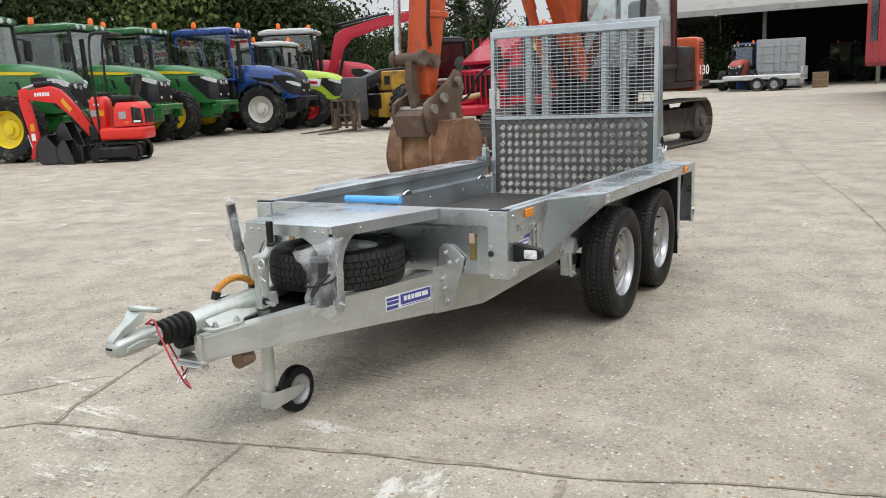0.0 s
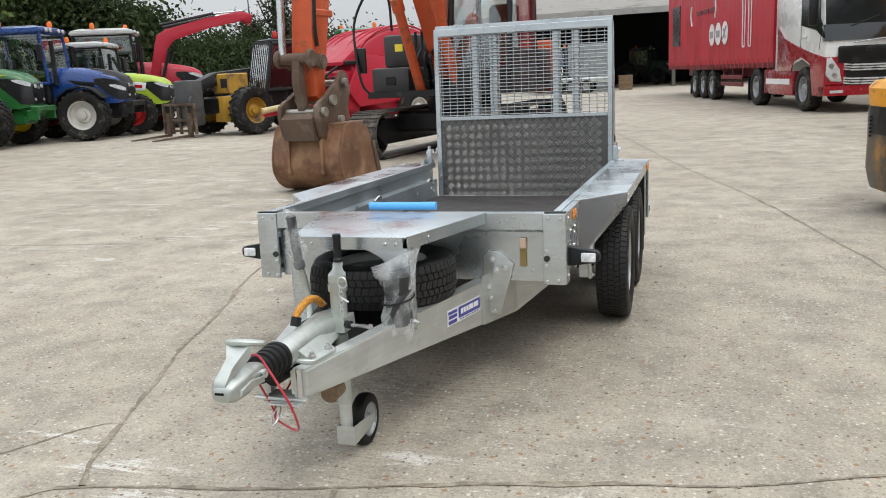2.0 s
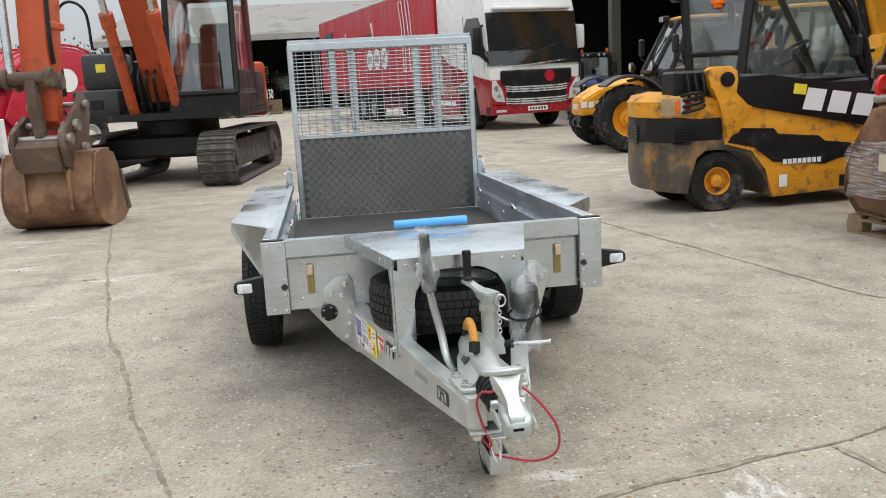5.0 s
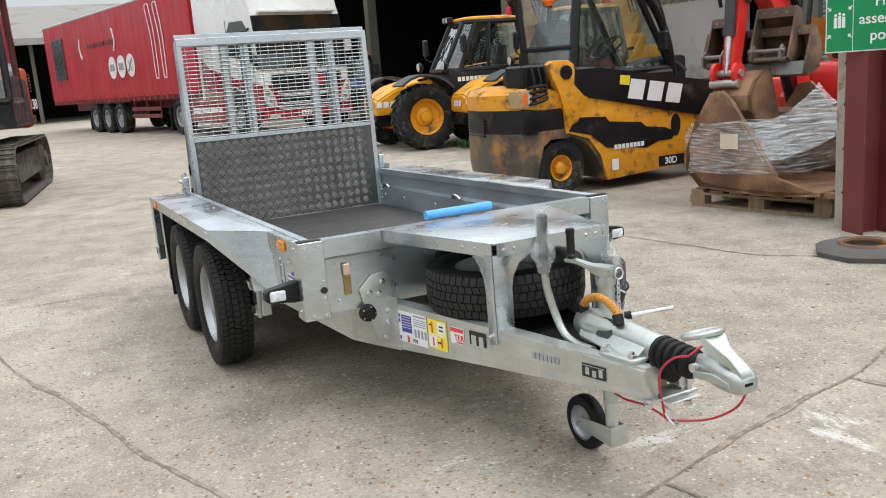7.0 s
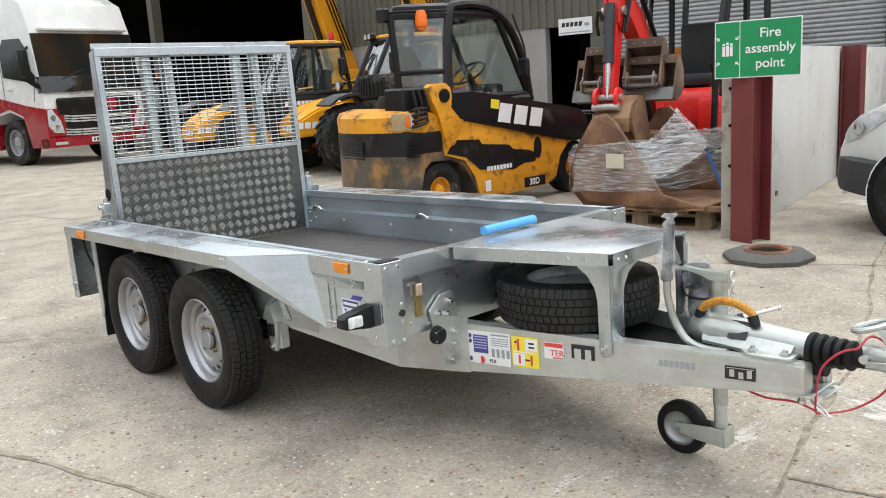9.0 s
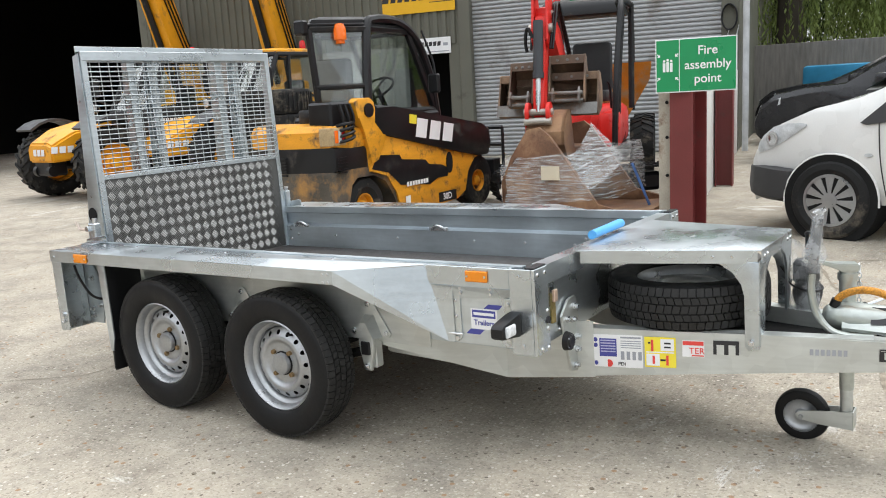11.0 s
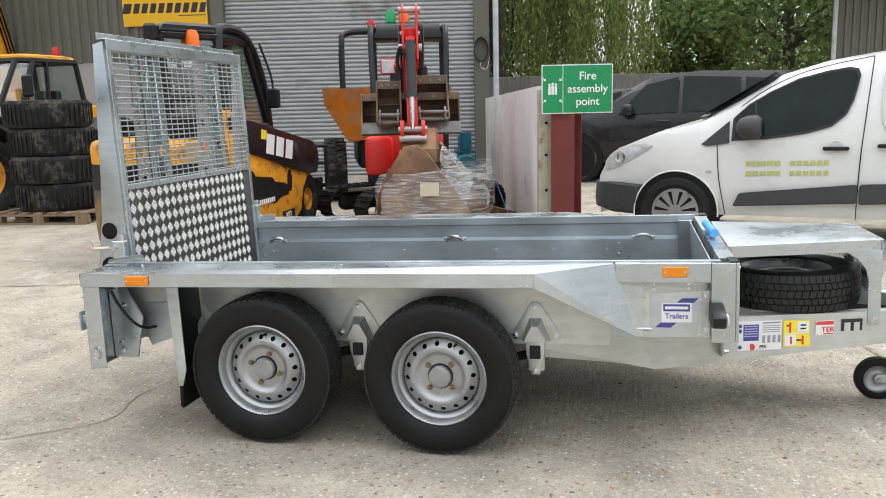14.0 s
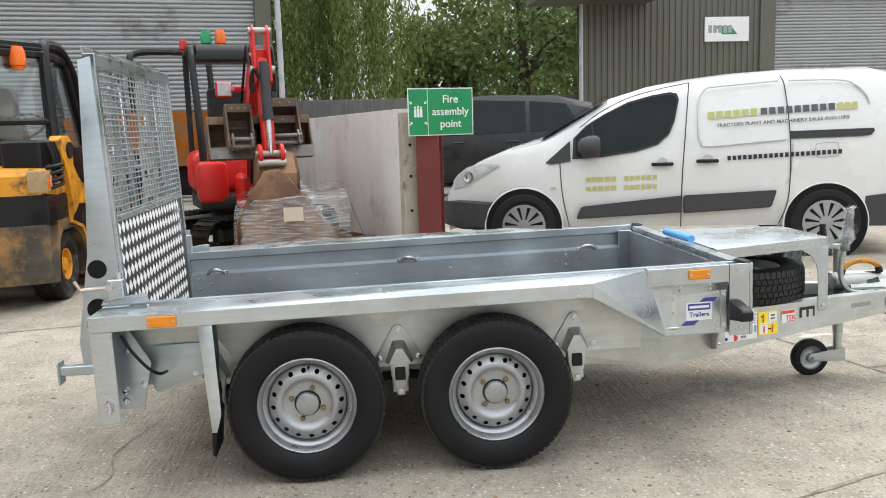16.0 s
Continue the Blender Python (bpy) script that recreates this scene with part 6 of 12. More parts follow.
def shutter(name, m, s0, s1, z1, label):
    bm = B()
    pts = []
    z = 0.0
    while z < z1:
        pts += [(0.0, z), (0.022, z + 0.018), (0.026, z + 0.04), (0.016, z + 0.068), (0.0, z + 0.075)]
        z += 0.08
    pts += [(-0.05, z), (-0.05, 0)]
    prism(bm, [(y, zz) for y, zz in pts], "x", s0, s1, 0, m)
    ob = part(name, bm, SHUTTER, None, "", 0.5)
    return tagged(ob, label, "shutter", kind="structure")


corrugated("wall_north", 5.0, 12.9, 2.28, 6.2, BM, "olive corrugated steel cladding over a grey base")
slab("wall_north_base", BM, 6.25, 12.9, -0.2, 0.01, 0, 2.28, GREY_WALL, "pale grey panel wall below the cladding")
slab("wall_north_door_jamb", BM, 5.0, 5.25, -0.2, 0.012, 0, 2.28, GREEN_WALL, "olive steel door jamb")
# lobby slab coloured near black to put shade behind the doorway
slab("wall_north_back", BM, 5.25, 6.25, -1.6, -1.5, 0, 2.28, DARK, "near-black slab standing in for shade behind the open doorway")
shutter("shutter_1", BM @ Matrix.Translation((0, -0.12, 0)), 0.0, 4.75, 5.0, "large grey steel roller shutter, closed")
slab("pillar_1", BM, 4.75, 5.0, -0.3, 0.06, 0, 6.2, GREEN_WALL, "olive steel portal post")
slab("pillar_2", BM, -0.3, 0.0, -0.3, 0.06, 0, 6.2, GREEN_WALL, "olive steel portal post")
slab("lintel", BM, 0.0, 4.75, -0.3, 0.04, 5.0, 6.2, GREEN_WALL, "olive cladding above the shutter")
slab("wall_north_side", BM, -0.3, -0.1, -16, -0.3, 0, 6.2, GREEN_WALL, "olive gable return of the building")
for s_ in (12.9, 19.2, 25.4):
    slab("bay_post", BM, s_, s_ + 0.22, -0.3, 0.02, 0, 5.2, GREEN_WALL, "green-grey steel stanchion of the open bay", "post")
slab("bay_lintel", BM, 12.9, 25.6, -0.3, 0.02, 4.9, 6.2, GREEN_WALL, "olive cladding above the open bay")
# bay interior walls: the shade inside is put into their near-black colour
slab("bay_back", BM, 5.0, 26.0, -14.2, -14.0, 0, 6.2, DARK, "rear wall of the open bay, near-black in place of shade")
slab("bay_side", BM, 25.6, 25.8, -14.2, -0.3, 0, 6.2, DARK, "side wall of the open bay, near-black in place of shade")
slab("bay_side_inner", BM, 12.7, 12.9, -14.2, -0.21, 0, 6.2, DARK, "partition inside the building, near-black in place of shade")
slab("roof", BM, -0.6, 26.2, -15, 0.35, 6.2, 6.35, ROOF, "weathered fibre-cement roof", "roof")
bm = B()
cyl(bm, BM @ Vector((-0.42, 0.10, 0)), BM @ Vector((-0.42, 0.10, 6.2)), 0.055, n=16)
tagged(part("downpipe", bm, mat("pale_grey_pipe", (0.50, 0.51, 0.52), 0.5)), "pale grey downpipe on the corner of the building", "pipe", kind="structure")
hose = thing("hose_reel", "black cable reel hanging on the building post", "cable reel", BM @ Matrix.Translation((-0.14, 0.12, 2.35)))
bm = B()
for k in range(5):
    tube(bm, [(0.13 * math.cos(radians(a)), 0.02 * k - 0.04, 0.22 * math.sin(radians(a))) for a in range(0, 361, 20)], 0.012, 6)
part("coil", bm, PLASTIC, hose)
bm = B()
tube(bm, curve([(0, 0, -0.2), (0.02, 0, -0.32), (-0.1, 0, -0.36), (-0.16, 0, -0.15)]), 0.008, 6)
part("hook", bm, CHROME, hose)


def wall_sign(name, m, s0, s1, z0, z1, material, label, edge=None):
    bm = B()
    box(bm, s0, s1, 0.036, 0.06, z0, z1, 0.004, m)
    return tagged(part(name, bm, material), label, "sign")


def wall_m(m, s, z, lift=0.0605):
    return m @ Matrix.Translation((s, lift, z)) @ pose(0, 0, 0, 90, 0, 180)


sg = wall_sign("yellow_sign", BM, 5.05, 6.66, 2.93, 3.62, SIGN_YEL, "yellow signboard with black script lettering on the cladding")
print_marks([0.5] + [0.36] * 9, 0.33, wall_m(BM, 5.86, 3.26), BLACK_INK, sg, 0.92, 0.55, 0.16, 0.25)
bm = B()
box(bm, 5.08, 5.6, 0.0605, 0.062, 3.11, 3.125, 0, BM)
part("underline", bm, BLACK_INK, sg)
sg = wall_sign("white_sign", BM, 5.18, 5.92, 2.10, 2.42, WHITE_INK, "white dealer sign with black lettering above the doorway")
print_marks([0.56] * 5, 0.13, wall_m(BM, 5.62, 2.30), BLACK_INK, sg, 1.0, 0.66, 0.16, 0.2)
bm = B()
box(bm, 5.22, 5.88, 0.0605, 0.062, 2.135, 2.155, 0, BM)
box(bm, 5.24, 5.34, 0.0605, 0.062, 2.25, 2.31, 0, BM)
pieces("print_bar", bm, GREY_INK, sg)

# building across the yard with a canopy
FM = Matrix.Translation((16.5, -4.0, 0)) @ pose(0, 0, 0, 0, 0, 92)
corrugated("wall_east", -4.55, 0.0, 0, 6.6, FM, "olive corrugated gable wall", 0.16, 0.03)
slab("wall_east_post", FM, -4.95, -4.55, -0.3, 0.07, 0, 6.6, GREEN_WALL, "olive steel post beside the shutter", "post")
shutter("shutter_2", FM @ Matrix.Translation((0, -0.1, 0)), -9.5, -4.95, 4.2, "pale grey roller shutter, closed")
slab("wall_east_lintel", FM, -9.5, -4.95, -0.3, 0.04, 4.2, 6.6, GREEN_WALL, "olive cladding above the shutter")
corrugated("wall_east_far", -16.0, -9.5, 0, 6.6, FM, "olive corrugated gable wall", 0.16, 0.03)
slab("canopy", FM, -1.6, 1.3, -0.3, 1.2, 4.05, 4.45, GREEN_WALL, "olive canopy with a flat fascia", "canopy")
slab("wall_east_side", FM @ pose(0, 0, 0, 0, 0, -28), 0.0, 0.15, -12, -0.2, 0, 6.6, GREEN_WALL, "olive return wall of the building")
bm = B()
cyl(bm, FM @ Vector((0.05, 0.1, 0)), FM @ Vector((0.05, 0.1, 4.05)), 0.05, n=12)
tagged(part("downpipe", bm, bpy.data.materials["pale_grey_pipe"]), "pale grey downpipe below the canopy", "pipe", kind="structure")
sg = wall_sign("white_sign", FM, -4.25, -3.1, 3.13, 3.72, WHITE_INK, "white signboard with a green and grey dealer emblem")
bm = B()
prism(bm, [(-3.95, 3.30), (-3.55, 3.30), (-3.38, 3.50), (-3.78, 3.50)], "y", 0.0605, 0.064, 0, FM)
part("emblem", bm, mat("emblem_green", (0.02, 0.30, 0.10), 0.4, bump=0), sg)
bm = B()
for k in range(5):
    box(bm, -3.28 - 0.13 * k, -3.19 - 0.13 * k, 0.0605, 0.065, 3.34, 3.52, 0, FM)
pieces("emblem_bar", bm, GREY_INK, sg)

# far open-fronted shed
SM = Matrix.Translation((-12.3, 50.0, 0)) @ pose(0, 0, 0, 0, 0, -3)
for k in range(6):
    slab("shed_post", SM, 6.0 * k - 0.1, 6.0 * k + 0.1, -0.1, 0.1, 0, 4.4, GREEN_WALL, "grey steel stanchion of the far shed", "post")
# shed interior shade is put into this wall's near-black colour
slab("shed_back", SM, -0.2, 32, 14, 14.2, 0, 5.4, DARK, "rear wall of the far shed, near-black in place of shade")
slab("shed_end", SM, -0.4, -0.2, 0, 14, 0, 5.0, GREEN_WALL, "olive end wall of the far shed")
slab("shed_panel", SM, 17.8, 20.4, 0.2, 0.3, 0, 3.6, GREY_WALL, "grey door panel in the far shed")
bm = B()
prism(bm, [(-0.9, 4.35), (-0.9, 4.55), (9.0, 7.2), (16.0, 5.2), (16.0, 5.0), (9.0, 6.9)], "x", -0.8, 34.0, 0, SM)
tagged(part("shed_roof", bm, ROOF), "weathered fibre-cement roof of the far shed", "roof", kind="structure")
bm = B()
box(bm, -0.8, 34, -0.95, -0.9, 4.25, 4.6, 0, SM)
tagged(part("shed_gutter", bm, GREY_WALL), "grey eaves gutter", "gutter", kind="structure")

# ---- concrete panel wall, posts, sign ----
WM = Matrix.Translation((3.36, 1.10, 0)) @ pose(0, 0, 0, 0, 0, math.degrees(math.atan2(1.25, 5.7)))
bm = B()
prism(bm, [(0.27, 0), (4.6, 0), (4.6, 1.43), (0.27, 1.43)], "y", -0.11, 0.0, 0.006, WM)
tagged(part("panel_wall", bm, PANEL_CONC), "stained pale cast-concrete panel wall", "wall", kind="structure")
bm = B()
prism(bm, [(4.606, 0), (9.0, 0), (9.0, 1.43), (4.606, 1.43)], "y", -0.11, 0.0, 0.006, WM)
tagged(part("panel_wall_far", bm, PANEL_CONC), "stained pale cast-concrete panel wall", "wall", kind="structure")


bm = B()
box(bm, 0.135, 0.266, -0.125, 0.004, 0, 1.40, 0.004, WM)
strip_ = tagged(part("panel_wall_end", bm, mat("cream_painted_channel", (0.42, 0.38, 0.31), 0.7, var=0.2, dirt=(0.20, 0.13, 0.09), dirt_amount=0.15, dirt_scale=6)), "cream painted steel channel closing the panel wall", "wall", kind="structure")
bm = B()
for z in (0.25, 0.55, 0.85, 1.12):
    lathe(bm, [(0.014, 0), (0.012, 0.01), (0, 0.012)], 8, WM @ Matrix.Translation((0.134, -0.06, z)) @ AX["-x"])
pieces("channel_bolt", bm, DARK, strip_)


def h_post(x, y, rz, hgt, w=0.10):
    post = thing("steel_post", "oxide-red steel H-section post bedded in concrete", "post", pose(x, y, 0, 0, 0, rz), "red steel posts")
    bm = B()
    box(bm, -w, w, -0.100, -0.088, 0, hgt, 0.002)
    box(bm, -w, w, 0.088, 0.100, 0, hgt, 0.002)
    box(bm, -0.006, 0.006, -0.088, 0.088, 0, hgt)
    part("beam", bm, OX_RED, post)
    return post


h_post(3.50, 0.90, 75, 1.45)
h_post(7.41, 1.755, 12.4, 1.432, 0.15)
SGN = Matrix.Translation((3.318, 1.09, 1.195)) @ pose(0, 0, 0, 0, 0, math.degrees(math.atan2(-0.57, 0.145)))
bm = B()
box(bm, 0, 0.585, -0.006, 0.0, 0, 0.395, 0.001, SGN)
sign = tagged(part("assembly_sign", bm, WHITE_INK), "green and white fire assembly point sign on the post", "sign")
bm = B()
box(bm, 0.008, 0.172, -0.008, -0.0055, 0.008, 0.387, 0, SGN)
box(bm, 0.178, 0.577, -0.008, -0.0055, 0.008, 0.387, 0, SGN)
part("green_field", bm, SIGN_GREEN, sign, "safety green field")
SF = SGN @ Matrix.Translation((0, -0.0085, 0)) @ pose(0, 0, 0, 90)
for k, w_ in enumerate(("Fire", "assembly", "point")):
    text("lettering", w_, 0.092, SF @ Matrix.Translation((0.378, 0.30 - 0.103 * k, 0)), WHITE_INK, sign, 0.0010, 1.0)
bm = B()
for dx, sc_ in ((-0.026, 0.9), (0.0, 1.0), (0.026, 0.9)):
    box(bm, 0.09 + dx - 0.010, 0.09 + dx + 0.010, 0.155, 0.155 + 0.075 * sc_, -0.0005, 0.001, 0.0, SF)
    cyl(bm, SF @ Vector((0.09 + dx, 0.168 + 0.075 * sc_, -0.0005)), SF @ Vector((0.09 + dx, 0.168 + 0.075 * sc_, 0.001)), 0.0095, n=12)
for sx in (-1, 1):
    for sy in (-1, 1):
        cx, cy = 0.09 + sx * 0.055, 0.19 + sy * 0.075
        prism(bm, [(cx, cy), (cx + sx * 0.022, cy), (cx + sx * 0.014, cy + sy * 0.008), (cx + sx * 0.026, cy + sy * 0.020), (cx + sx * 0.020, cy + sy * 0.026), (cx + sx * 0.008, cy + sy * 0.014), (cx, cy + sy * 0.022)], "z", -0.0005, 0.001, 0, SF)
pieces("pictogram", bm, WHITE_INK, sign)
# concrete sign foot lying by the post
foot = thing("cone_base", "grey moulded base ring lying on the concrete", "base ring", pose(2.98, 0.50, 0, 0, 0, 20) @ Matrix.Scale(0.88, 4))
bm = B()
lathe(bm, [(0.165, 0.0), (0.33, 0.0), (0.335, 0.035), (0.30, 0.06), (0.19, 0.07), (0.165, 0.06)], 8, closed=True)
part("slab", bm, mat("grey_moulded_rubber", (0.10, 0.095, 0.088), 0.85, var=0.25), foot)
bm = B()
tube(bm, [(0.16 * math.cos(radians(a)), 0.16 * math.sin(radians(a)), 0.066) for a in range(0, 361, 15)], 0.022, 8)
part("collar", bm, RUST, foot)


# ---- wheels for vehicles ----


def lug_tyre(r, w, rim_r, lugs=22):
    """Bar-lug tyre: carcass and chevron lugs, axle along y."""
    bm = B()
    h = w / 2
    lathe(bm, [(rim_r, -h * 0.7), (rim_r + (r - rim_r) * 0.35, -h), (r - 0.10 * r, -h * 0.96), (r - 0.055 * r, -h * 0.7), (r - 0.05 * r, 0), (r - 0.055 * r, h * 0.7), (r - 0.10 * r, h * 0.96),
               (rim_r + (r - rim_r) * 0.35, h), (rim_r, h * 0.7)], 40, AX["y"], closed=True)
    carcass = finish(bm, 0.9)
    carcass.materials.append(RUBBER_OLD)
    verts, faces = [], []
    for k in range(lugs):
        for sgn in (-1, 1):
            a0 = 2 * math.pi * (k + (0.5 if sgn > 0 else 0)) / lugs
            st = 2 * math.pi / lugs
            b = len(verts)
            for lift in (-0.06 * r, 0.0):
                for u, da in ((0.0, 0.0), (0.0, 0.34), (0.98, 0.34 - 0.75), (0.98, -0.75)):
                    rr = r + lift - (0.035 * r if u > 0.9 else 0)
                    a = a0 + da * st
                    verts.append((rr * math.cos(a), sgn * u * h, rr * math.sin(a)))
            f = [(4, 5, 6, 7), (0, 1, 5, 4), (1, 2, 6, 5), (2, 3, 7, 6), (3, 0, 4, 7)]
            faces += [tuple(b + i for i in q) for q in f]
    me = bpy.data.meshes.new("lugs")
    me.from_pydata(verts, [], faces)
    me.update()
    me.materials.append(RUBBER_OLD)
    return carcass, me


def dish(r, w, material):
    bm = B()
    lathe(bm, [(r, -w / 2), (r, w / 2 - 0.03), (r * 0.94, w / 2 - 0.05), (r * 0.90, w * 0.12), (r * 0.55, w * 0.06), (r * 0.5, w * 0.16), (r * 0.30, w * 0.2), (r * 0.28, w * 0.34), (0, w * 0.36)], 32, AX["y"])
    lathe(bm, [(r * 0.90, -w * 0.12), (r * 0.3, -w * 0.2), (0, -w * 0.3)], 24, AX["y"])
    me = finish(bm, 0.7)
    me.materials.append(material)
    return me


TYRES = {}


def agri_wheel(parent, x, y, r, w, rim_r, rim_mat, side_, name="wheel"):
    key = (round(r, 3), round(w, 3), round(rim_r, 3))
    if key not in TYRES:
        TYRES[key] = lug_tyre(r, w, rim_r)
    k2 = (key, rim_mat.name)
    if k2 not in TYRES:
        TYRES[k2] = dish(rim_r, w * 0.9, rim_mat)
    wob = part(name, TYRES[k2], rim_mat, parent)
    wob.matrix_basis = Matrix.Translation((x, y, r)) @ (Matrix() if side_ > 0 else Matrix.Rotation(math.pi, 4, "Z"))
    part("tyre", TYRES[key][0], RUBBER_OLD, wob, "dusty lugged tractor tyre")
    tagged(part("tread_pattern", TYRES[key][1], RUBBER_OLD, wob), kind="stuff")
    return wob


def road_wheel(parent, x, y, r, w, rim_r, rim_mat, side_, spokes=0, name="wheel"):
    key = ("road", r, w, rim_r)
    if key not in TYRES:
        bm = B()
        h = w / 2
        lathe(bm, [(rim_r, -h * 0.75), (rim_r + (r - rim_r) * 0.4, -h), (r * 0.95, -h * 0.93), (r, -h * 0.7), (r, -h * 0.3), (r - 0.008, -h * 0.28), (r - 0.008, -h * 0.22), (r, -h * 0.2), (r, h * 0.2), (r - 0.008, h * 0.22),
                   (r - 0.008, h * 0.28), (r, h * 0.3), (r, h * 0.7), (r * 0.95, h * 0.93), (rim_r + (r - rim_r) * 0.4, h), (rim_r, h * 0.75)], 40, AX["y"], closed=True)
        TYRES[key] = finish(bm, 0.5)
        TYRES[key].materials.append(RUBBER_OLD)
    bm = B()
    if spokes:
        lathe(bm, [(rim_r, w * 0.3), (rim_r, w * 0.40), (rim_r * 0.90, w * 0.41), (rim_r * 0.88, w * 0.32), (rim_r, w * 0.3)], 36, AX["y"])
    else:
        lathe(bm, [(rim_r, -w * 0.3), (rim_r, w * 0.42), (rim_r * 0.92, w * 0.40), (rim_r * 0.86, w * 0.15), (rim_r * 0.5, w * 0.10), (rim_r * 0.42, w * 0.36), (rim_r * 0.2, w * 0.42), (0, w * 0.42)], 32, AX["y"])
    wob = part(name, bm, rim_mat, parent)
    wob.matrix_basis = Matrix.Translation((x, y, r)) @ (Matrix() if side_ > 0 else Matrix.Rotation(math.pi, 4, "Z"))
    part("tyre", TYRES[key], RUBBER_OLD, wob)
    if spokes:
        bm = B()
        lathe(bm, [(rim_r * 0.99, -w * 0.2), (rim_r * 0.95, w * 0.22), (0, w * 0.22)], 24, AX["y"])
        part("brake_dish", bm, DARK, wob)
        bm = B()
        for k in range(spokes):
            m = Matrix.Rotation(2 * math.pi * k / spokes, 4, "Y")
            prism(bm, [(-rim_r * 0.05, rim_r * 0.24), (rim_r * 0.05, rim_r * 0.24), (rim_r * 0.17, rim_r * 0.90), (-rim_r * 0.17, rim_r * 0.90)], "y", w * 0.30, w * 0.385, 0.0, m)
        pieces("spoke", bm, rim_mat, wob)
        bm = B()
        lathe(bm, [(rim_r * 0.30, w * 0.28), (rim_r * 0.29, w * 0.42), (rim_r * 0.1, w * 0.44), (0, w * 0.44)], 20, AX["y"])
        part("hub_cap", bm, rim_mat, wob)
    return wob


def beacon(parent, x, y, z, material=BEACON, r=0.05):
    bm = B()
    lathe(bm, [(r * 0.7, 0), (r * 0.7, 0.03), (r, 0.035), (r, 0.035 + r * 1.6), (r * 0.7, 0.035 + r * 2.4), (0, 0.035 + r * 2.6)], 14, Matrix.Translation((x, y, z)))
    part("beacon", bm, material, parent, "domed warning beacon")


def cab_shell(parent, corners_lo, corners_hi, z0, z1, frame_mat, glass_mat, post=0.05, roof_mat=None, roof_h=0.16, over=0.08, sill=None):
    """Glazed cab: four raked posts, panes, roof. Corners run round."""
    lo = [Vector((x, y, z0)) for x, y in corners_lo]
    hi = [Vector((x, y, z1)) for x, y in corners_hi]
    bm = B()
    n = len(lo)
    for i in range(n):
        tube(bm, [lo[i], hi[i]], post / 2, 6)
        tube(bm, [lo[i], lo[(i + 1) % n]], post / 2, 6)
        tube(bm, [hi[i], hi[(i + 1) % n]], post / 2, 6)
    part("cab_frame", bm, frame_mat, parent)
    for i in range(n):
        j = (i + 1) % n
        bm = B()
        sheet(bm, [lo[i].lerp(lo[j], 0.04), lo[i].lerp(lo[j], 0.96), hi[i].lerp(hi[j], 0.96), hi[i].lerp(hi[j], 0.04)], 0.006)
        g = part("window", bm, glass_mat, parent)
        g.visible_shadow = False
    cx, cy = sum(v.x for v in hi) / n, sum(v.y for v in hi) / n
    bm = B()
    rim_ = [(cx + (v.x - cx) * (1 + over), cy + (v.y - cy) * (1 + over)) for v in hi]
    top = [(cx + (v.x - cx) * 0.82, cy + (v.y - cy) * 0.82) for v in hi]
    loft(bm, [[(x, y, z1) for x, y in rim_], [(x, y, z1 + roof_h * 0.6) for x, y in rim_], [(x, y, z1 + roof_h) for x, y in top]])
    bmesh.ops.bevel(bm, geom=list(bm.edges), offset=0.03, segments=2, affect="EDGES")
    part("cab_roof", bm, roof_mat or frame_mat, parent, "", 0.9)


def seat_at(parent, x, y, z, m=INTERIOR):
    bm = B()
    box(bm, x - 0.22, x + 0.24, y - 0.24, y + 0.24, z, z + 0.13, 0.04, None, 2)
    box(bm, x - 0.32, x - 0.18, y - 0.23, y + 0.23, z + 0.1, z + 0.68, 0.05, pose(0, 0, 0), 2)
    box(bm, x - 0.12, x + 0.12, y - 0.12, y + 0.12, z - 0.3, z)
    part("seat", bm, m, parent)


def steering(parent, x, y, z):
    bm = B()
    m = Matrix.Translation((x, y, z)) @ pose(0, 0, 0, 0, -35)
    tube(bm, [m @ Vector((0.19 * math.cos(radians(a)), 0.19 * math.sin(radians(a)), 0)) for a in range(0, 361, 20)], 0.014, 6)
    tube(bm, [m @ Vector((0, 0, 0)), m @ Vector((0, 0, -0.5))], 0.03, 6)
    tube(bm, [m @ Vector((-0.19, 0, 0)), m @ Vector((0.19, 0, 0))], 0.012, 6)
    part("steering_wheel", bm, PLASTIC, parent)


def track_loop(x0, x1, r, y0, y1, pitch, parent, material, grouser=0.02, thick=0.02):
    """A crawler track round two wheels; every shoe is a part on one mesh."""
    bm = B()
    box(bm, -pitch * 0.48, pitch * 0.48, y0, y1, -thick, 0, 0.002)
    box(bm, -pitch * 0.42, -pitch * 0.30, y0 + 0.01, y1 - 0.01, 0, grouser)
    box(bm, pitch * 0.22, pitch * 0.34, y0 + 0.01, y1 - 0.01, 0, grouser)
    me = finish(bm, 0.3)
    me.materials.append(material)
    length = 2 * (x1 - x0) + 2 * math.pi * r
    n = int(length / pitch)
    for k in range(n):
        d = k * length / n
        if d < x1 - x0:
            m = pose(x0 + d, 0, 2 * r)
        elif d < x1 - x0 + math.pi * r:
            a = (d - (x1 - x0)) / r
            m = Matrix.Translation((x1 + r * math.sin(a), 0, r + r * math.cos(a))) @ pose(0, 0, 0, 0, math.degrees(a))
        elif d < 2 * (x1 - x0) + math.pi * r:
            m = pose(x1 - (d - (x1 - x0) - math.pi * r), 0, 0.0, 0, 180)
        else:
            a = math.pi + (d - 2 * (x1 - x0) - math.pi * r) / r
            m = Matrix.Translation((x0 + r * math.sin(a), 0, r + r * math.cos(a))) @ pose(0, 0, 0, 0, math.degrees(a))
        ob = part("track_shoe", me, material, parent)
        ob.matrix_basis = Matrix.Translation((0, 0, grouser)) @ m
    return me


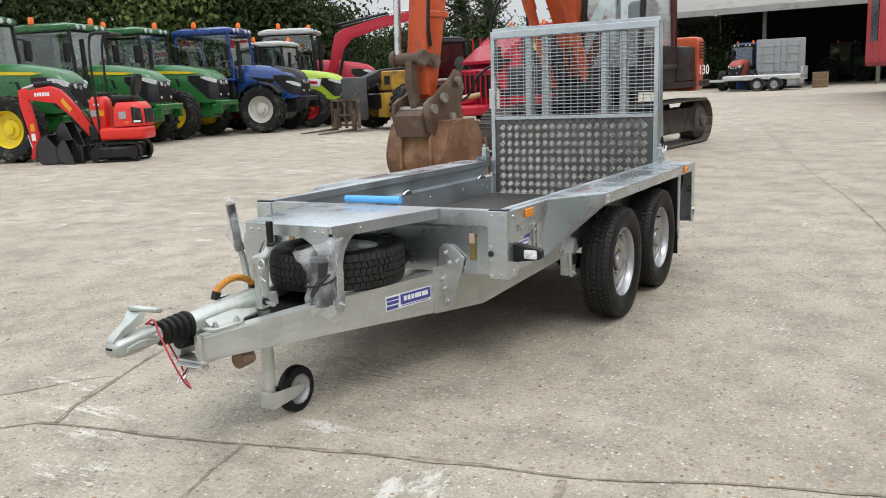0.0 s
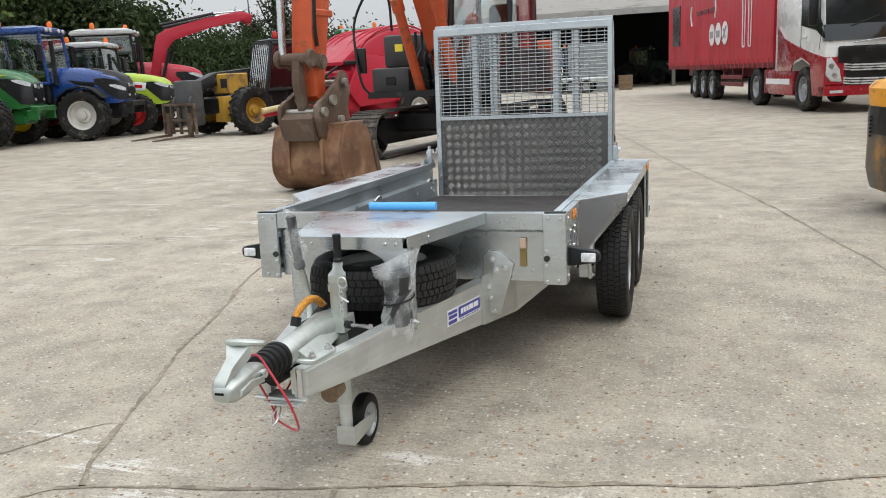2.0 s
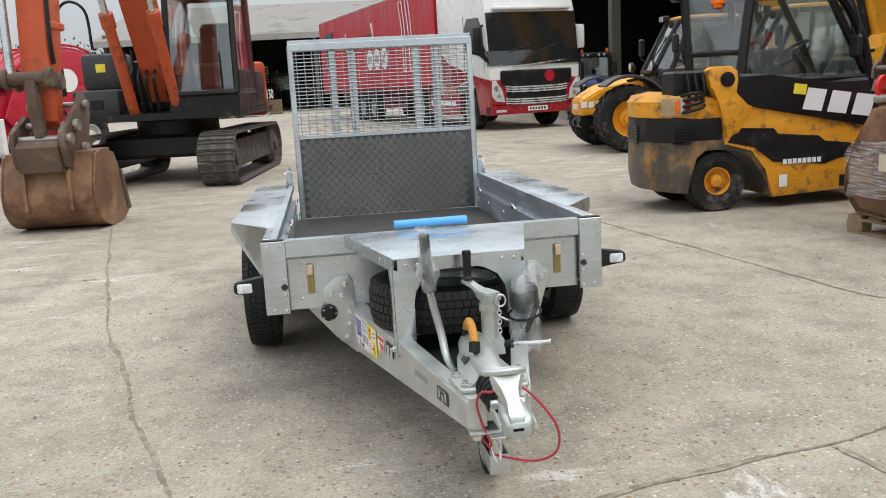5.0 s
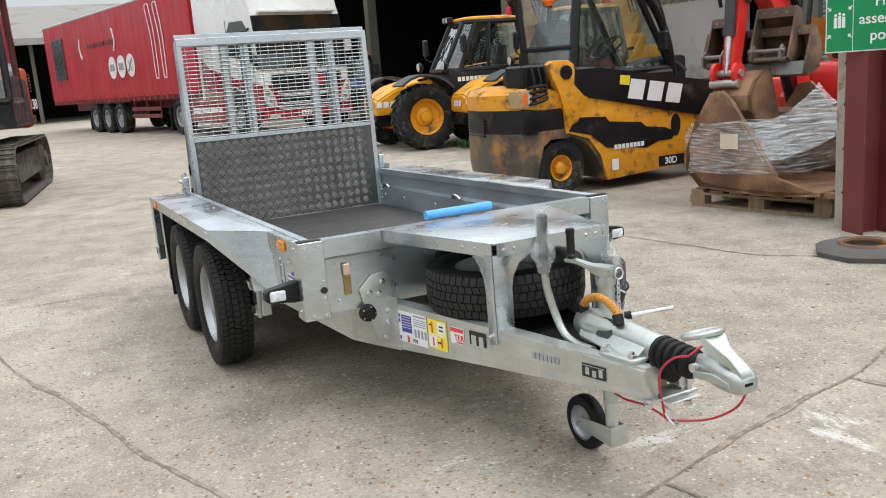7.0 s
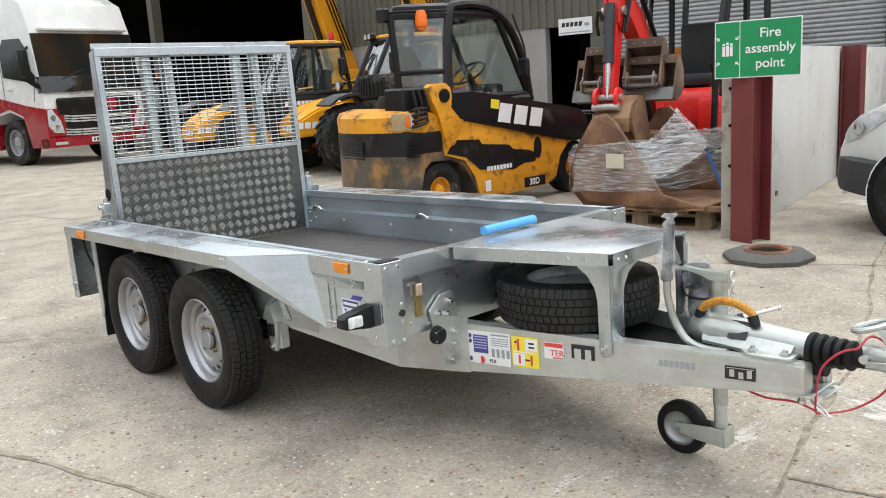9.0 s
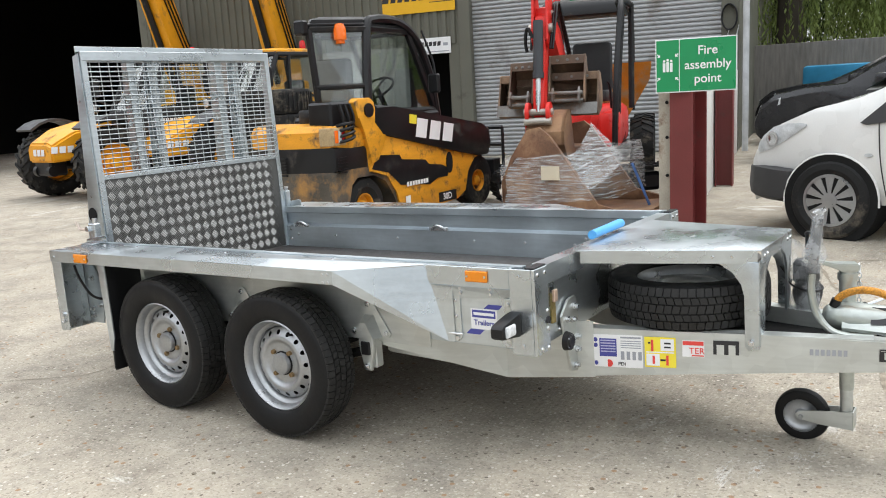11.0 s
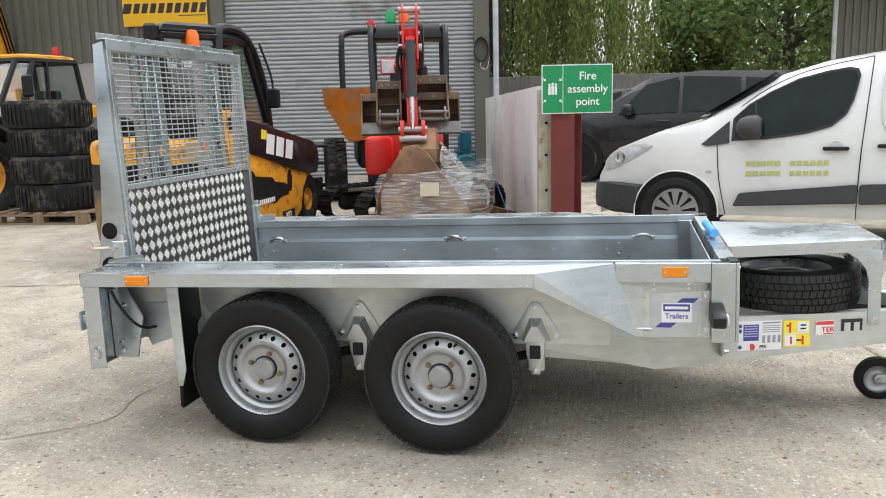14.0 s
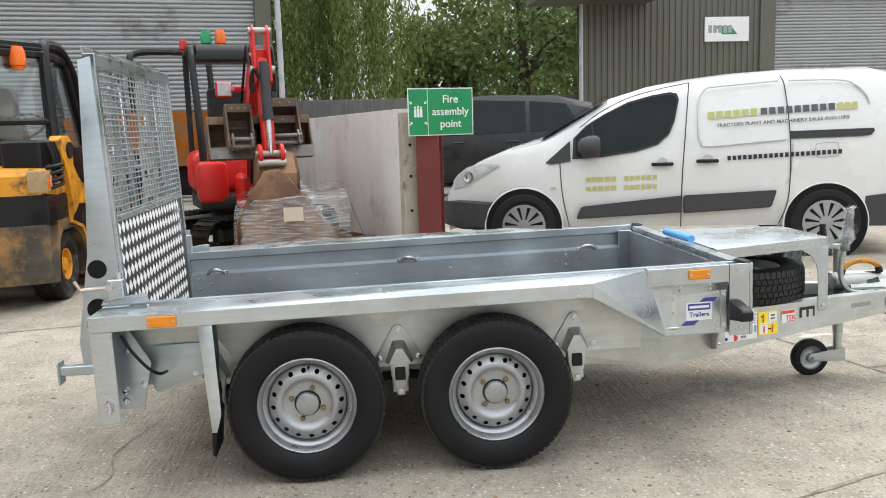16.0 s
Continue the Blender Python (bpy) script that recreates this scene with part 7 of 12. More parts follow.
def bucket_shell(bm, w, m, R=0.45, t=0.025):
    """An open digging bucket: curved wrapper, cheeks, lip. Local: mouth towards +x, width along y."""
    prof = [(0.0, 0.62), (-0.16, 0.56), (-0.30, 0.40), (-0.36, 0.20), (-0.30, 0.04), (-0.14, -0.04), (0.08, -0.05), (0.34, -0.02), (0.52, 0.02)]
    prof = [(x * R / 0.45, z * R / 0.45) for x, z in prof]
    inner = [(x * 0.93 + 0.01, z * 0.93 + 0.02) for x, z in prof]
    prism(bm, prof + inner[::-1], "y", -w / 2, w / 2, 0, m)
    for s in (-1, 1):
        prism(bm, prof + [(0.30 * R / 0.45, 0.30 * R / 0.45)], "y", s * w / 2, s * (w / 2 - t), 0, m)

# ---- orange excavator ----
EXM = pose(-2.60, 10.58, 0, 0, 0, -98)
exc = thing("excavator", "orange tracked excavator with a rusty bucket resting on the ground", "excavator", EXM)
UP = pose(0, 0, 0, 0, 0, 2.5)


def on(m):
    """Turns a bmesh helper's output by m."""
    def run(bm):
        bmesh.ops.transform(bm, matrix=m, verts=bm.verts)
        return bm
    return run


up = on(UP)
for s in (-1, 1):
    bm = B()
    prism(bm, [(-1.35, 0.22), (1.35, 0.22), (1.6, 0.42), (1.35, 0.62), (-1.35, 0.62), (-1.6, 0.42)], "y", s * 1.0 - 0.17, s * 1.0 + 0.17, 0.03)
    frame_ = part("track_frame", bm, MATT_BLACK, exc)
    track_loop(-1.42, 1.42, 0.36, s * 1.0 - 0.26, s * 1.0 + 0.26, 0.15, frame_, TRACK)
    for x in (-1.42, 1.42):
        bm = B()
        lathe(bm, [(0.31, -0.12), (0.31, 0.12), (0.2, 0.2), (0.12, 0.2), (0.12, 0.24), (0, 0.24)], 20, along("y" if s > 0 else "-y", x, s, 0.39))
        part("track_wheel", bm, TRACK, frame_)
bm = B()
box(bm, -0.8, 0.8, -0.9, 0.9, 0.38, 0.72, 0.05)
lathe(bm, [(0.62, 0.70), (0.62, 0.92)], 28)
part("undercarriage", bm, MATT_BLACK, exc)
bm = B()
prism(bm, [(-1.95, 0.95), (1.2, 0.95), (1.2, 1.05), (-1.95, 1.05)], "y", -1.2, 1.2, 0.01)
part("deck_plate", up(bm), MATT_BLACK, exc)
bm = B()
prism(bm, [(-1.2, -1.22), (-1.2, 1.22), (-1.75, 1.15), (-2.0, 0.7), (-2.05, 0), (-2.0, -0.7), (-1.75, -1.15)], "z", 0.88, 1.78, 0.07)
cw = part("counterweight", up(bm), HIT_ORANGE, exc, "orange counterweight with white model digits")
text("lettering", "130", 0.22, UP @ Matrix.Translation((-1.55, 1.225, 1.22)) @ pose(0, 0, 0, 90, 0, 166), WHITE_INK, cw, 0.004)
bm = B()
for k in range(6):
    box(bm, -1.66, -1.36, 1.21, 1.222, 1.42 + 0.05 * k, 1.445 + 0.05 * k, 0, None)
pieces("vent_slot", up(bm), MATT_BLACK, cw)
bm = B()
box(bm, -1.2, -0.1, -1.2, 0.1, 1.05, 1.85, 0.06, None, 2)
box(bm, -1.2, -0.3, 0.15, 1.2, 1.05, 1.62, 0.05, None, 2)
part("engine_cover", up(bm), MATT_BLACK, exc)
bm = B()
box(bm, 0.15, 1.0, -1.22, -0.55, 1.0, 1.42, 0.05, None, 2)
box(bm, -0.1, 0.55, -1.2, -0.62, 1.42, 1.95, 0.06, None, 2)
tb = part("tool_box", up(bm), mat("charcoal_moulded_panel", (0.04, 0.04, 0.042), 0.5), exc, "charcoal tool box beside the boom")
bm = B()
box(bm, 1.002, 1.010, -0.95, -0.78, 1.15, 1.27, 0.01)
part("box_latch", up(bm), PLASTIC, tb)
bm = B()
box(bm, 0.552, 0.556, -0.98, -0.84, 1.68, 1.80, 0)
part("warning_sticker", up(bm), YELLOW_INK, tb)
bm = B()
tube(bm, curve([(0.95, -1.15, 0.95), (1.15, -1.3, 1.15), (1.1, -1.42, 1.7), (1.0, -1.45, 2.2), (0.9, -1.2, 2.65), (0.8, -0.95, 2.55), (0.75, -0.92, 2.0)]), 0.022, 8)
part("handrail", up(bm), MATT_BLACK, exc)
bm = B()
box(bm, 1.05, 1.10, -1.42, -1.25, 1.35, 1.75, 0.02, None, 2)
part("mirror", up(bm), PLASTIC, exc)
# cab


def up_pts(pts):
    return [tuple((UP @ Vector((x, y, 0))).to_2d()) for x, y in pts]


cab_shell(exc, up_pts([(-0.25, 0.22), (1.18, 0.22), (1.18, 1.18), (-0.25, 1.18)]), up_pts([(-0.2, 0.24), (0.95, 0.24), (0.95, 1.16), (-0.2, 1.16)]), 1.3, 2.72, MATT_BLACK, GLASS, 0.09, MATT_BLACK, 0.14, 0.05)
bm = B()
box(bm, -0.25, 1.18, 0.2, 1.2, 1.0, 1.32, 0.03)
part("cab_base", up(bm), MATT_BLACK, exc)
bm = B()
box(bm, -0.1, 0.3, 0.45, 0.95, 1.35, 1.75, 0.05)
box(bm, -0.2, -0.05, 0.45, 0.95, 1.6, 2.35, 0.06)
part("seat", up(bm), INTERIOR, exc)
bm = B()
box(bm, -0.24, 1.1, 1.185, 1.2, 1.32, 1.62, 0.01)
part("cab_door", up(bm), MATT_BLACK, exc)
bm = B()
box(bm, -0.30, -0.16, 1.10, 1.205, 1.32, 2.72, 0.02)
part("cab_pillar", up(bm), mat("maroon_cab_panel", (0.10, 0.018, 0.02), 0.4), exc)
# boom, rams and stick
bm = B()
top = [(0.45, 1.25), (0.75, 2.1), (1.35, 3.1), (2.3, 3.95), (3.4, 4.15), (4.5, 3.75), (4.62, 3.55), (4.45, 3.45)]
bot = [(3.4, 3.78), (2.5, 3.55), (1.8, 2.85), (1.15, 1.85), (0.80, 1.2)]
prism(bm, top + bot, "y", -0.19, 0.17, 0.02)
part("boom", up(bm), HIT_ORANGE, exc, "faded orange boom")
for y in (-0.33, 0.29):
    bm = B()
    tube(bm, [(1.05, y, 1.05), (1.75, y, 2.3)], 0.075, 14)
    cyl(bm, (1.70, y, 2.22), (1.80, y, 2.40), 0.095, n=14)
    part("boom_ram", up(bm), HIT_ORANGE, exc)
    bm = B()
    tube(bm, [(1.75, y, 2.3), (2.2, y, 3.1)], 0.045, 12)
    part("ram_rod", up(bm), CHROME, exc, "bright chrome ram rod")
bm = B()
for k in range(5):
    y = -0.42 + 0.11 * k
    tube(bm, curve([(0.95, y, 1.0), (1.12, y, 1.35), (1.15, y, 1.55), (0.98, y, 1.72), (0.95, y, 1.95)]), 0.022, 7)
    cyl(bm, (1.0, y, 1.0), (1.06, y, 1.2), 0.032, n=8)
pieces("hydraulic_hose", up(bm), PLASTIC, exc)
SY = 0.0
bm = B()
prism(bm, [(4.25, 3.9), (4.62, 3.9), (4.90, 2.6), (5.06, 1.60), (5.02, 1.10), (4.94, 1.02), (4.86, 1.10), (4.74, 1.6), (4.48, 2.6)], "y", SY - 0.135, SY + 0.135, 0.02)
stick = part("stick", up(bm), HIT_ORANGE, exc, "faded orange dipper stick")
for z0, z1, w in ((1.98, 2.06, 0.155), (2.85, 2.93, 0.155)):
    bm = B()
    box(bm, 4.56, 4.96 - 0.1 * (z0 - 1.98), SY - w, SY + w, z0, z1, 0.015)
    part("stick_band", up(bm), HIT_ORANGE, stick)
bm = B()
tube(bm, curve([(4.80, SY + 0.15, 3.3), (4.95, SY + 0.17, 2.5), (5.02, SY + 0.17, 1.9), (4.98, SY + 0.16, 1.65)]), 0.022, 7)
part("stick_hose", up(bm), PLASTIC, stick)
bm = B()
tube(bm, [(5.06, SY - 0.20, 3.4), (5.10, SY - 0.20, 2.42)], 0.075, 16)
cyl(bm, (5.10, SY - 0.20, 2.44), (5.105, SY - 0.20, 2.34), 0.092, n=16)
part("bucket_ram", up(bm), HIT_ORANGE, exc, "orange bucket ram barrel")
bm = B()
tube(bm, [(5.10, SY - 0.20, 2.36), (5.16, SY - 0.19, 1.56)], 0.042, 14)
part("bucket_ram_rod", up(bm), CHROME, exc, "bright chrome ram rod")
bm = B()
cyl(bm, (5.16, SY - 0.25, 1.52), (5.16, SY + 0.19, 1.52), 0.062, n=16)
part("link_pin", up(bm), BROWN_STEEL, exc, "greasy steel link pin")
for y in (-0.255, 0.15):
    bm = B()
    lathe(bm, [(0, -0.03), (0.085, -0.03), (0.10, -0.015), (0.10, 0.015), (0.085, 0.03), (0, 0.03)], 18, along("y", 5.16, SY + y + 0.02, 1.52))
    lathe(bm, [(0, -0.03), (0.075, -0.03), (0.09, 0.0), (0.075, 0.03), (0, 0.03)], 16, along("y", 4.92, SY + y + 0.02, 1.48))
    prism(bm, [(4.92, 1.41), (4.92, 1.55), (5.16, 1.59), (5.16, 1.45)], "y", SY + y, SY + y + 0.04, 0.005)
    part("side_link", up(bm), BROWN_STEEL, exc)
bm = B()
prism(bm, [(5.11, 1.55), (5.21, 1.55), (5.25, 1.25), (5.16, 0.92), (5.06, 0.92), (5.13, 1.25)], "y", SY - 0.05, SY + 0.05, 0.015)
part("bucket_link", up(bm), BROWN_STEEL, exc)
bm = B()
hp = [(4.62, 0.70), (4.66, 1.02), (4.74, 1.14), (4.90, 1.16), (5.02, 1.08), (5.14, 1.06), (5.24, 1.0), (5.27, 0.88), (5.20, 0.66), (5.05, 0.60), (4.70, 0.60)]
prism(bm, hp, "y", SY - 0.26, SY - 0.21, 0.01)
prism(bm, [(4.44, 1.16), (4.50, 1.34), (4.60, 1.38), (4.74, 1.24), (4.90, 1.18)] + hp[4:] + [(4.60, 0.76)], "y", SY + 0.20, SY + 0.25, 0.01)
box(bm, 4.66, 5.20, SY - 0.21, SY + 0.21, 0.60, 0.74, 0.02)
prism(bm, [(5.10, 0.60), (5.26, 0.62), (5.30, 0.86), (5.22, 0.92)], "y", SY - 0.2, SY + 0.2, 0.01)
hitch = part("quick_hitch", up(bm), BROWN_STEEL, exc, "grimy steel quick hitch")
for x, z, r in ((4.92, 1.05, 0.06), (5.13, 0.93, 0.055), (4.62, 1.24, 0.05), (4.76, 0.82, 0.05)):
    bm = B()
    lathe(bm, [(0, -0.30), (r, -0.30), (r, -0.255), (r * 0.7, -0.25), (r * 0.7, 0.25), (r, 0.255), (r, 0.30), (0, 0.30)], 14, along("y", x, SY, z))
    part("hitch_pin", up(bm), STEEL_PIN, hitch)
M = Matrix.Translation((4.62, SY, 0.10)) @ pose(0, 0, 0, 0, 0, 180)
outer = [tuple(p.to_2d()) for p in curve([(-0.40, 0.66, 0), (-0.49, 0.46, 0), (-0.54, 0.24, 0), (-0.46, 0.04, 0), (-0.26, -0.07, 0), (0.0, -0.10, 0), (0.20, -0.08, 0), (0.38, -0.02, 0)], 4)]
inner = [(x * 0.94 + 0.01, z * 0.92 + 0.03) for x, z in outer]
bm = B()
prism(bm, outer + inner[::-1], "y", -0.44, 0.44, 0.0, M)
for s in (-1, 1):
    prism(bm, outer + [(0.42, 0.02), (0.26, 0.42), (0.12, 0.64), (-0.2, 0.70)], "y", s * 0.46, s * 0.425, 0.006, M)
bk = part("bucket", up(bm), RUST, exc, "rust-brown digging bucket", 0.7)
for y in (-0.24, 0.20):
    bm = B()
    prism(bm, [(-0.30, 0.86), (-0.16, 0.92), (0.10, 0.88), (0.16, 0.62), (-0.30, 0.62), (-0.50, 0.10), (-0.56, 0.14), (-0.55, 0.50), (-0.44, 0.72)], "y", y, y + 0.04, 0.006, M)
    part("bucket_ear", up(bm), RUST, bk)
bm = B()
prism(bm, [(-0.42, 0.60), (-0.42, 0.69), (0.12, 0.69), (0.12, 0.60)], "y", -0.42, 0.42, 0.01, M)
part("top_plate", up(bm), RUST, bk)
for s in (-1, 1):
    bm = B()
    prism(bm, [(0.44, 0.0), (0.28, 0.44), (0.22, 0.44), (0.34, 0.0)], "y", s * 0.475, s * 0.455, 0.004, M)
    part("side_cutter", up(bm), BROWN_STEEL, bk)

# ---- articulated lorry ----
LM = Matrix.Translation((2.65, 22.49, 0)) @ pose(0, 0, 0, 0, 0, -77.25)
lorry = thing("lorry", "white and red lorry with a red curtain-sided trailer", "lorry", LM)
# local: forward +x, its right side at y = 0 and body towards +y
bm = B()
box(bm, -12.6, 1.55, 0.05, 2.5, 1.05, 1.22, 0.02)
box(bm, -12.6, 4.0, 0.9, 1.6, 0.75, 1.05, 0.02)
part("trailer_chassis", bm, mat("maroon_chassis_paint", (0.16, 0.012, 0.02), 0.5), lorry)
bm = B()
n = 90
pts = []
for k in range(n + 1):
    x = -12.6 + 14.15 * k / n
    pts.append((x, 0.02 + 0.010 * math.sin(k * 2.1) + 0.006 * math.sin(k * 0.7)))
prism(bm, pts + [(1.55, 2.5), (-12.6, 2.5)], "z", 1.18, 3.98)
cur = part("curtain", bm, LORRY_RED, lorry, "red vinyl side curtain")
for k in range(30):
    x = -12.4 + 0.47 * k
    bm = B()
    box(bm, x - 0.03, x + 0.03, 0.0, 0.012, 1.02, 1.30, 0.002)
    part("curtain_strap", bm, LORRY_RED, cur)
bm = B()
for o in (0, 0.62):
    loop = [(-0.62 - o, -0.006, 3.80), (-0.56 - o, -0.006, 3.72), (-0.40 - o, -0.006, 2.9), (-0.42 - o, -0.006, 1.78), (-0.52 - o, -0.006, 1.68), (-0.64 - o, -0.006, 1.78), (-0.66 - o, -0.006, 2.85), (-0.84 - o, -0.006, 3.66), (-0.78 - o, -0.006, 3.80), (-0.62 - o, -0.006, 3.80)]
    tube(bm, curve(loop), 0.016, 6)
pieces("chevron_line", bm, WHITE_INK, cur)
for k in range(3):
    bm = B()
    cyl(bm, (-3.3 - 0.85 * k, 0.006, 2.16), (-3.3 - 0.85 * k, -0.006, 2.16), 0.36, n=28)
    ci = part("round_emblem", bm, WHITE_INK, cur, "white round emblem")
    bm = B()
    if k == 0:
        tube(bm, [(-3.3 - 0.2, -0.010, 1.98), (-3.3 + 0.2, -0.010, 2.36)], 0.03, 6)
        tube(bm, [(-3.3 + 0.12, -0.010, 2.0), (-3.3 - 0.12, -0.010, 2.3)], 0.03, 6)
    else:
        box(bm, -3.3 - 0.85 * k - 0.24, -3.3 - 0.85 * k + 0.22, -0.012, -0.006, 2.05, 2.27)
    part("emblem_shape", bm, GREY_INK, ci)
bm = B()
for k in range(3):
    box(bm, -6.9 + 0.95 * k - 0.4, -6.9 + 0.95 * k + 0.4, -0.004, 0.01, 2.92, 3.06)
pieces("print_bar", bm, mat("dark_red_print", (0.16, 0.01, 0.02), 0.5), cur)
bm = B()
tube(bm, curve([(-4.6, -0.004, 3.4), (-4.48, -0.004, 3.0), (-4.62, -0.004, 2.7)]), 0.03, 6)
part("bracket_mark", bm, WHITE_INK, cur)
bm = B()
tube(bm, curve([(-8.1, -0.004, 3.3), (-8.2, -0.004, 2.95), (-8.05, -0.004, 2.6)]), 0.03, 6)
part("bracket_mark", bm, WHITE_INK, cur)
bm = B()
box(bm, -11.6, -10.2, -0.012, 0.02, 1.95, 3.5, 0.01)
part("vinyl_window", bm, mat("dark_vinyl_window", (0.05, 0.05, 0.055), 0.3), cur, "dark window panel in the curtain")
bm = B()
box(bm, -12.6, 1.55, 0.0, 2.52, 3.98, 4.05, 0.02)
part("trailer_roof", bm, mat("pale_roof_vinyl", (0.5, 0.5, 0.5), 0.5), lorry)
bm = B()
box(bm, -3.9, -1.4, 0.05, 0.09, 0.50, 0.62, 0.01)
box(bm, -3.9, -1.4, 0.05, 0.09, 0.72, 0.84, 0.01)
for x in (-3.7, -2.6, -1.5):
    box(bm, x - 0.03, x + 0.03, 0.09, 0.12, 0.5, 1.05)
part("side_guard", bm, bpy.data.materials["maroon_chassis_paint"], lorry)
for x in (-7.7, -6.4, -5.1):
    for y, s in ((0.2, -1), (2.3, 1)):
        road_wheel(lorry, x, y, 0.5, 0.36, 0.30, RIM, s)
for x in (0.0, 3.8):
    for y, s in ((0.2, -1), (2.3, 1)):
        road_wheel(lorry, x, y, 0.52, 0.34, 0.30, RIM, s)
bm = B()
prof = [(1.75, 0.95), (2.0, 0.95), (3.05, 0.95), (3.25, 1.18), (3.8, 1.28), (4.35, 1.12), (4.55, 0.62), (5.10, 0.42), (5.22, 0.5), (5.25, 1.5), (5.20, 1.75), (5.05, 2.9), (4.80, 3.55), (4.2, 3.85), (1.75, 3.85)]
prism(bm, prof, "y", 0.02, 2.52, 0.05)
cab = part("cab_body", bm, WHITE_PAINT, lorry, "white cab with red lower panels")
bm = B()
prism(bm, [(2.0, 0.95), (2.0, 2.05), (2.5, 1.75), (3.4, 1.55), (4.5, 1.35), (5.262, 1.25), (5.262, 0.40), (4.56, 0.40), (4.36, 1.12), (3.8, 1.29), (3.24, 1.19), (3.05, 0.95)], "y", 0.0, 0.035, 0.006)
prism(bm, [(4.9, 0.38), (5.30, 0.40), (5.30, 0.62), (4.9, 0.62)], "y", 0.0, 2.54, 0.02)
box(bm, 5.22, 5.285, 0.02, 0.45, 0.62, 1.25, 0.03)
box(bm, 5.22, 5.285, 2.1, 2.52, 0.62, 1.25, 0.03)
part("lower_panel", bm, CAB_RED, cab, "deep red lower cab panel")
bm = B()
prism(bm, [(5.10, 1.85), (5.20, 1.85), (5.075, 2.88), (5.0, 2.88)], "y", 0.03, 2.51, 0.0)
prism(bm, [(5.10, 1.58), (5.275, 1.60), (5.24, 1.75), (5.19, 1.95), (5.0, 1.95)], "y", -0.006, 2.546, 0.02)
part("windscreen", bm, mat("dark_windscreen", (0.012, 0.014, 0.015), 0.06, var=0.05, bump=0.0, coat=0.5), cab, "dark windscreen")
bm = B()
prism(bm, [(3.75, 2.0), (4.70, 1.86), (5.06, 1.70), (5.06, 1.95), (4.90, 2.1), (4.86, 2.5), (4.62, 2.80), (3.95, 2.82), (3.75, 2.6)], "y", -0.006, 0.02, 0.0)
part("side_window", bm, bpy.data.materials["dark_windscreen"], cab)
bm = B()
box(bm, 4.95, 5.20, 0.2, 2.34, 2.93, 3.01, 0.03, None, 2)
part("sun_visor", bm, WHITE_PAINT, cab)
for y in (0.55, 1.35):
    bm = B()
    tube(bm, [(5.21, y, 1.90), (5.17, y + 0.62, 2.10)], 0.014, 6)
    part("wiper", bm, MATT_BLACK, cab)
bm = B()
prism(bm, [(3.66, 1.50), (3.67, 1.50), (3.67, 2.9), (3.66, 2.9)], "y", 0.010, 0.020)
prism(bm, [(4.86, 1.42), (4.87, 1.42), (5.0, 1.9), (4.99, 1.9)], "y", 0.010, 0.020)
pieces("door_gap", bm, BLACK_INK, cab)
bm = B()
box(bm, 3.82, 4.08, -0.012, 0.03, 1.70, 1.76, 0.012)
part("door_handle", bm, WHITE_PAINT, cab)
bm = B()
box(bm, 5.262, 5.30, 0.28, 2.26, 1.10, 1.47, 0.03)
box(bm, 5.255, 5.29, 0.45, 2.10, 0.55, 1.15, 0.02)
gr = part("grille", bm, MATT_BLACK, cab, "black grille with bright slats")
# chrome slats: their shine is put into a pale, less metallic colour
SLAT = mat("shine_whitened_chrome_slat", (0.72, 0.73, 0.74), 0.3, metal=0.4, var=0.05, bump=0.0)
for k in range(6):
    bm = B()
    z = 0.62 + 0.055 * (k % 3) + (0.30 if k > 2 else 0)
    loft(bm, [[(5.29 - d, y, z + e), (5.33 - d, y, z + 0.01 + e), (5.33 - d, y, z + 0.036 + e), (5.29 - d, y, z + 0.04 + e)] for y, d, e in ((0.38, 0.05, 0.035), (0.60, 0.01, 0.01), (1.27, 0.0, 0.0), (1.94, 0.01, 0.01), (2.16, 0.05, 0.035))])
    part("slat", bm, SLAT, gr)
for k in range(5):
    bm = B()
    box(bm, 5.30, 5.306, 0.34, 2.20, 1.16 + 0.055 * k, 1.175 + 0.055 * k)
    part("grille_bar", bm, PLASTIC, gr)
bm = B()
tube(bm, [(5.31, 0.6, 1.55), (5.28, 2.1, 1.68)], 0.016, 6)
part("trim_strip", bm, CHROME, gr)
bm = B()
cyl(bm, (5.30, 1.62, 1.30), (5.325, 1.62, 1.30), 0.14, n=20)
part("poppy_badge", bm, LORRY_RED, gr, "red round badge")
for y in (0.12, 2.16):
    bm = B()
    d_ = 1 if y < 1 else -1
    c_ = y if y < 1 else y + 0.26
    prism(bm, [(c_ - 0.08 * d_, 1.22), (c_ + 0.02 * d_, 1.24), (c_ + 0.20 * d_, 0.98), (c_ + 0.26 * d_, 0.70), (c_ + 0.02 * d_, 0.72), (c_ - 0.09 * d_, 0.86)], "x", 5.25, 5.30, 0.012)
    hl_ = part("headlight", bm, LENS, cab, "clear swept headlight")
    for q, z in ((0.02, 1.05), (0.10, 0.84)):
        bm = B()
        cyl(bm, (5.298, c_ + q * d_, z), (5.306, c_ + q * d_, z), 0.06, n=14)
        part("lamp_bowl", bm, CHROME, hl_)
    bm = B()
    box(bm, 5.29, 5.305, y, y + 0.3, 0.45, 0.52, 0.01)
    part("fog_light", bm, LENS, cab)
bm = B()
box(bm, 5.30, 5.312, 1.0, 1.55, 0.46, 0.57, 0.004)
part("number_plate", bm, WHITE_INK, cab)
bm = B()
for k in range(6):
    box(bm, 5.311, 5.315, 1.04 + 0.08 * k, 1.09 + 0.08 * k, 0.485, 0.545)
pieces("plate_bar", bm, BLACK_INK, cab)
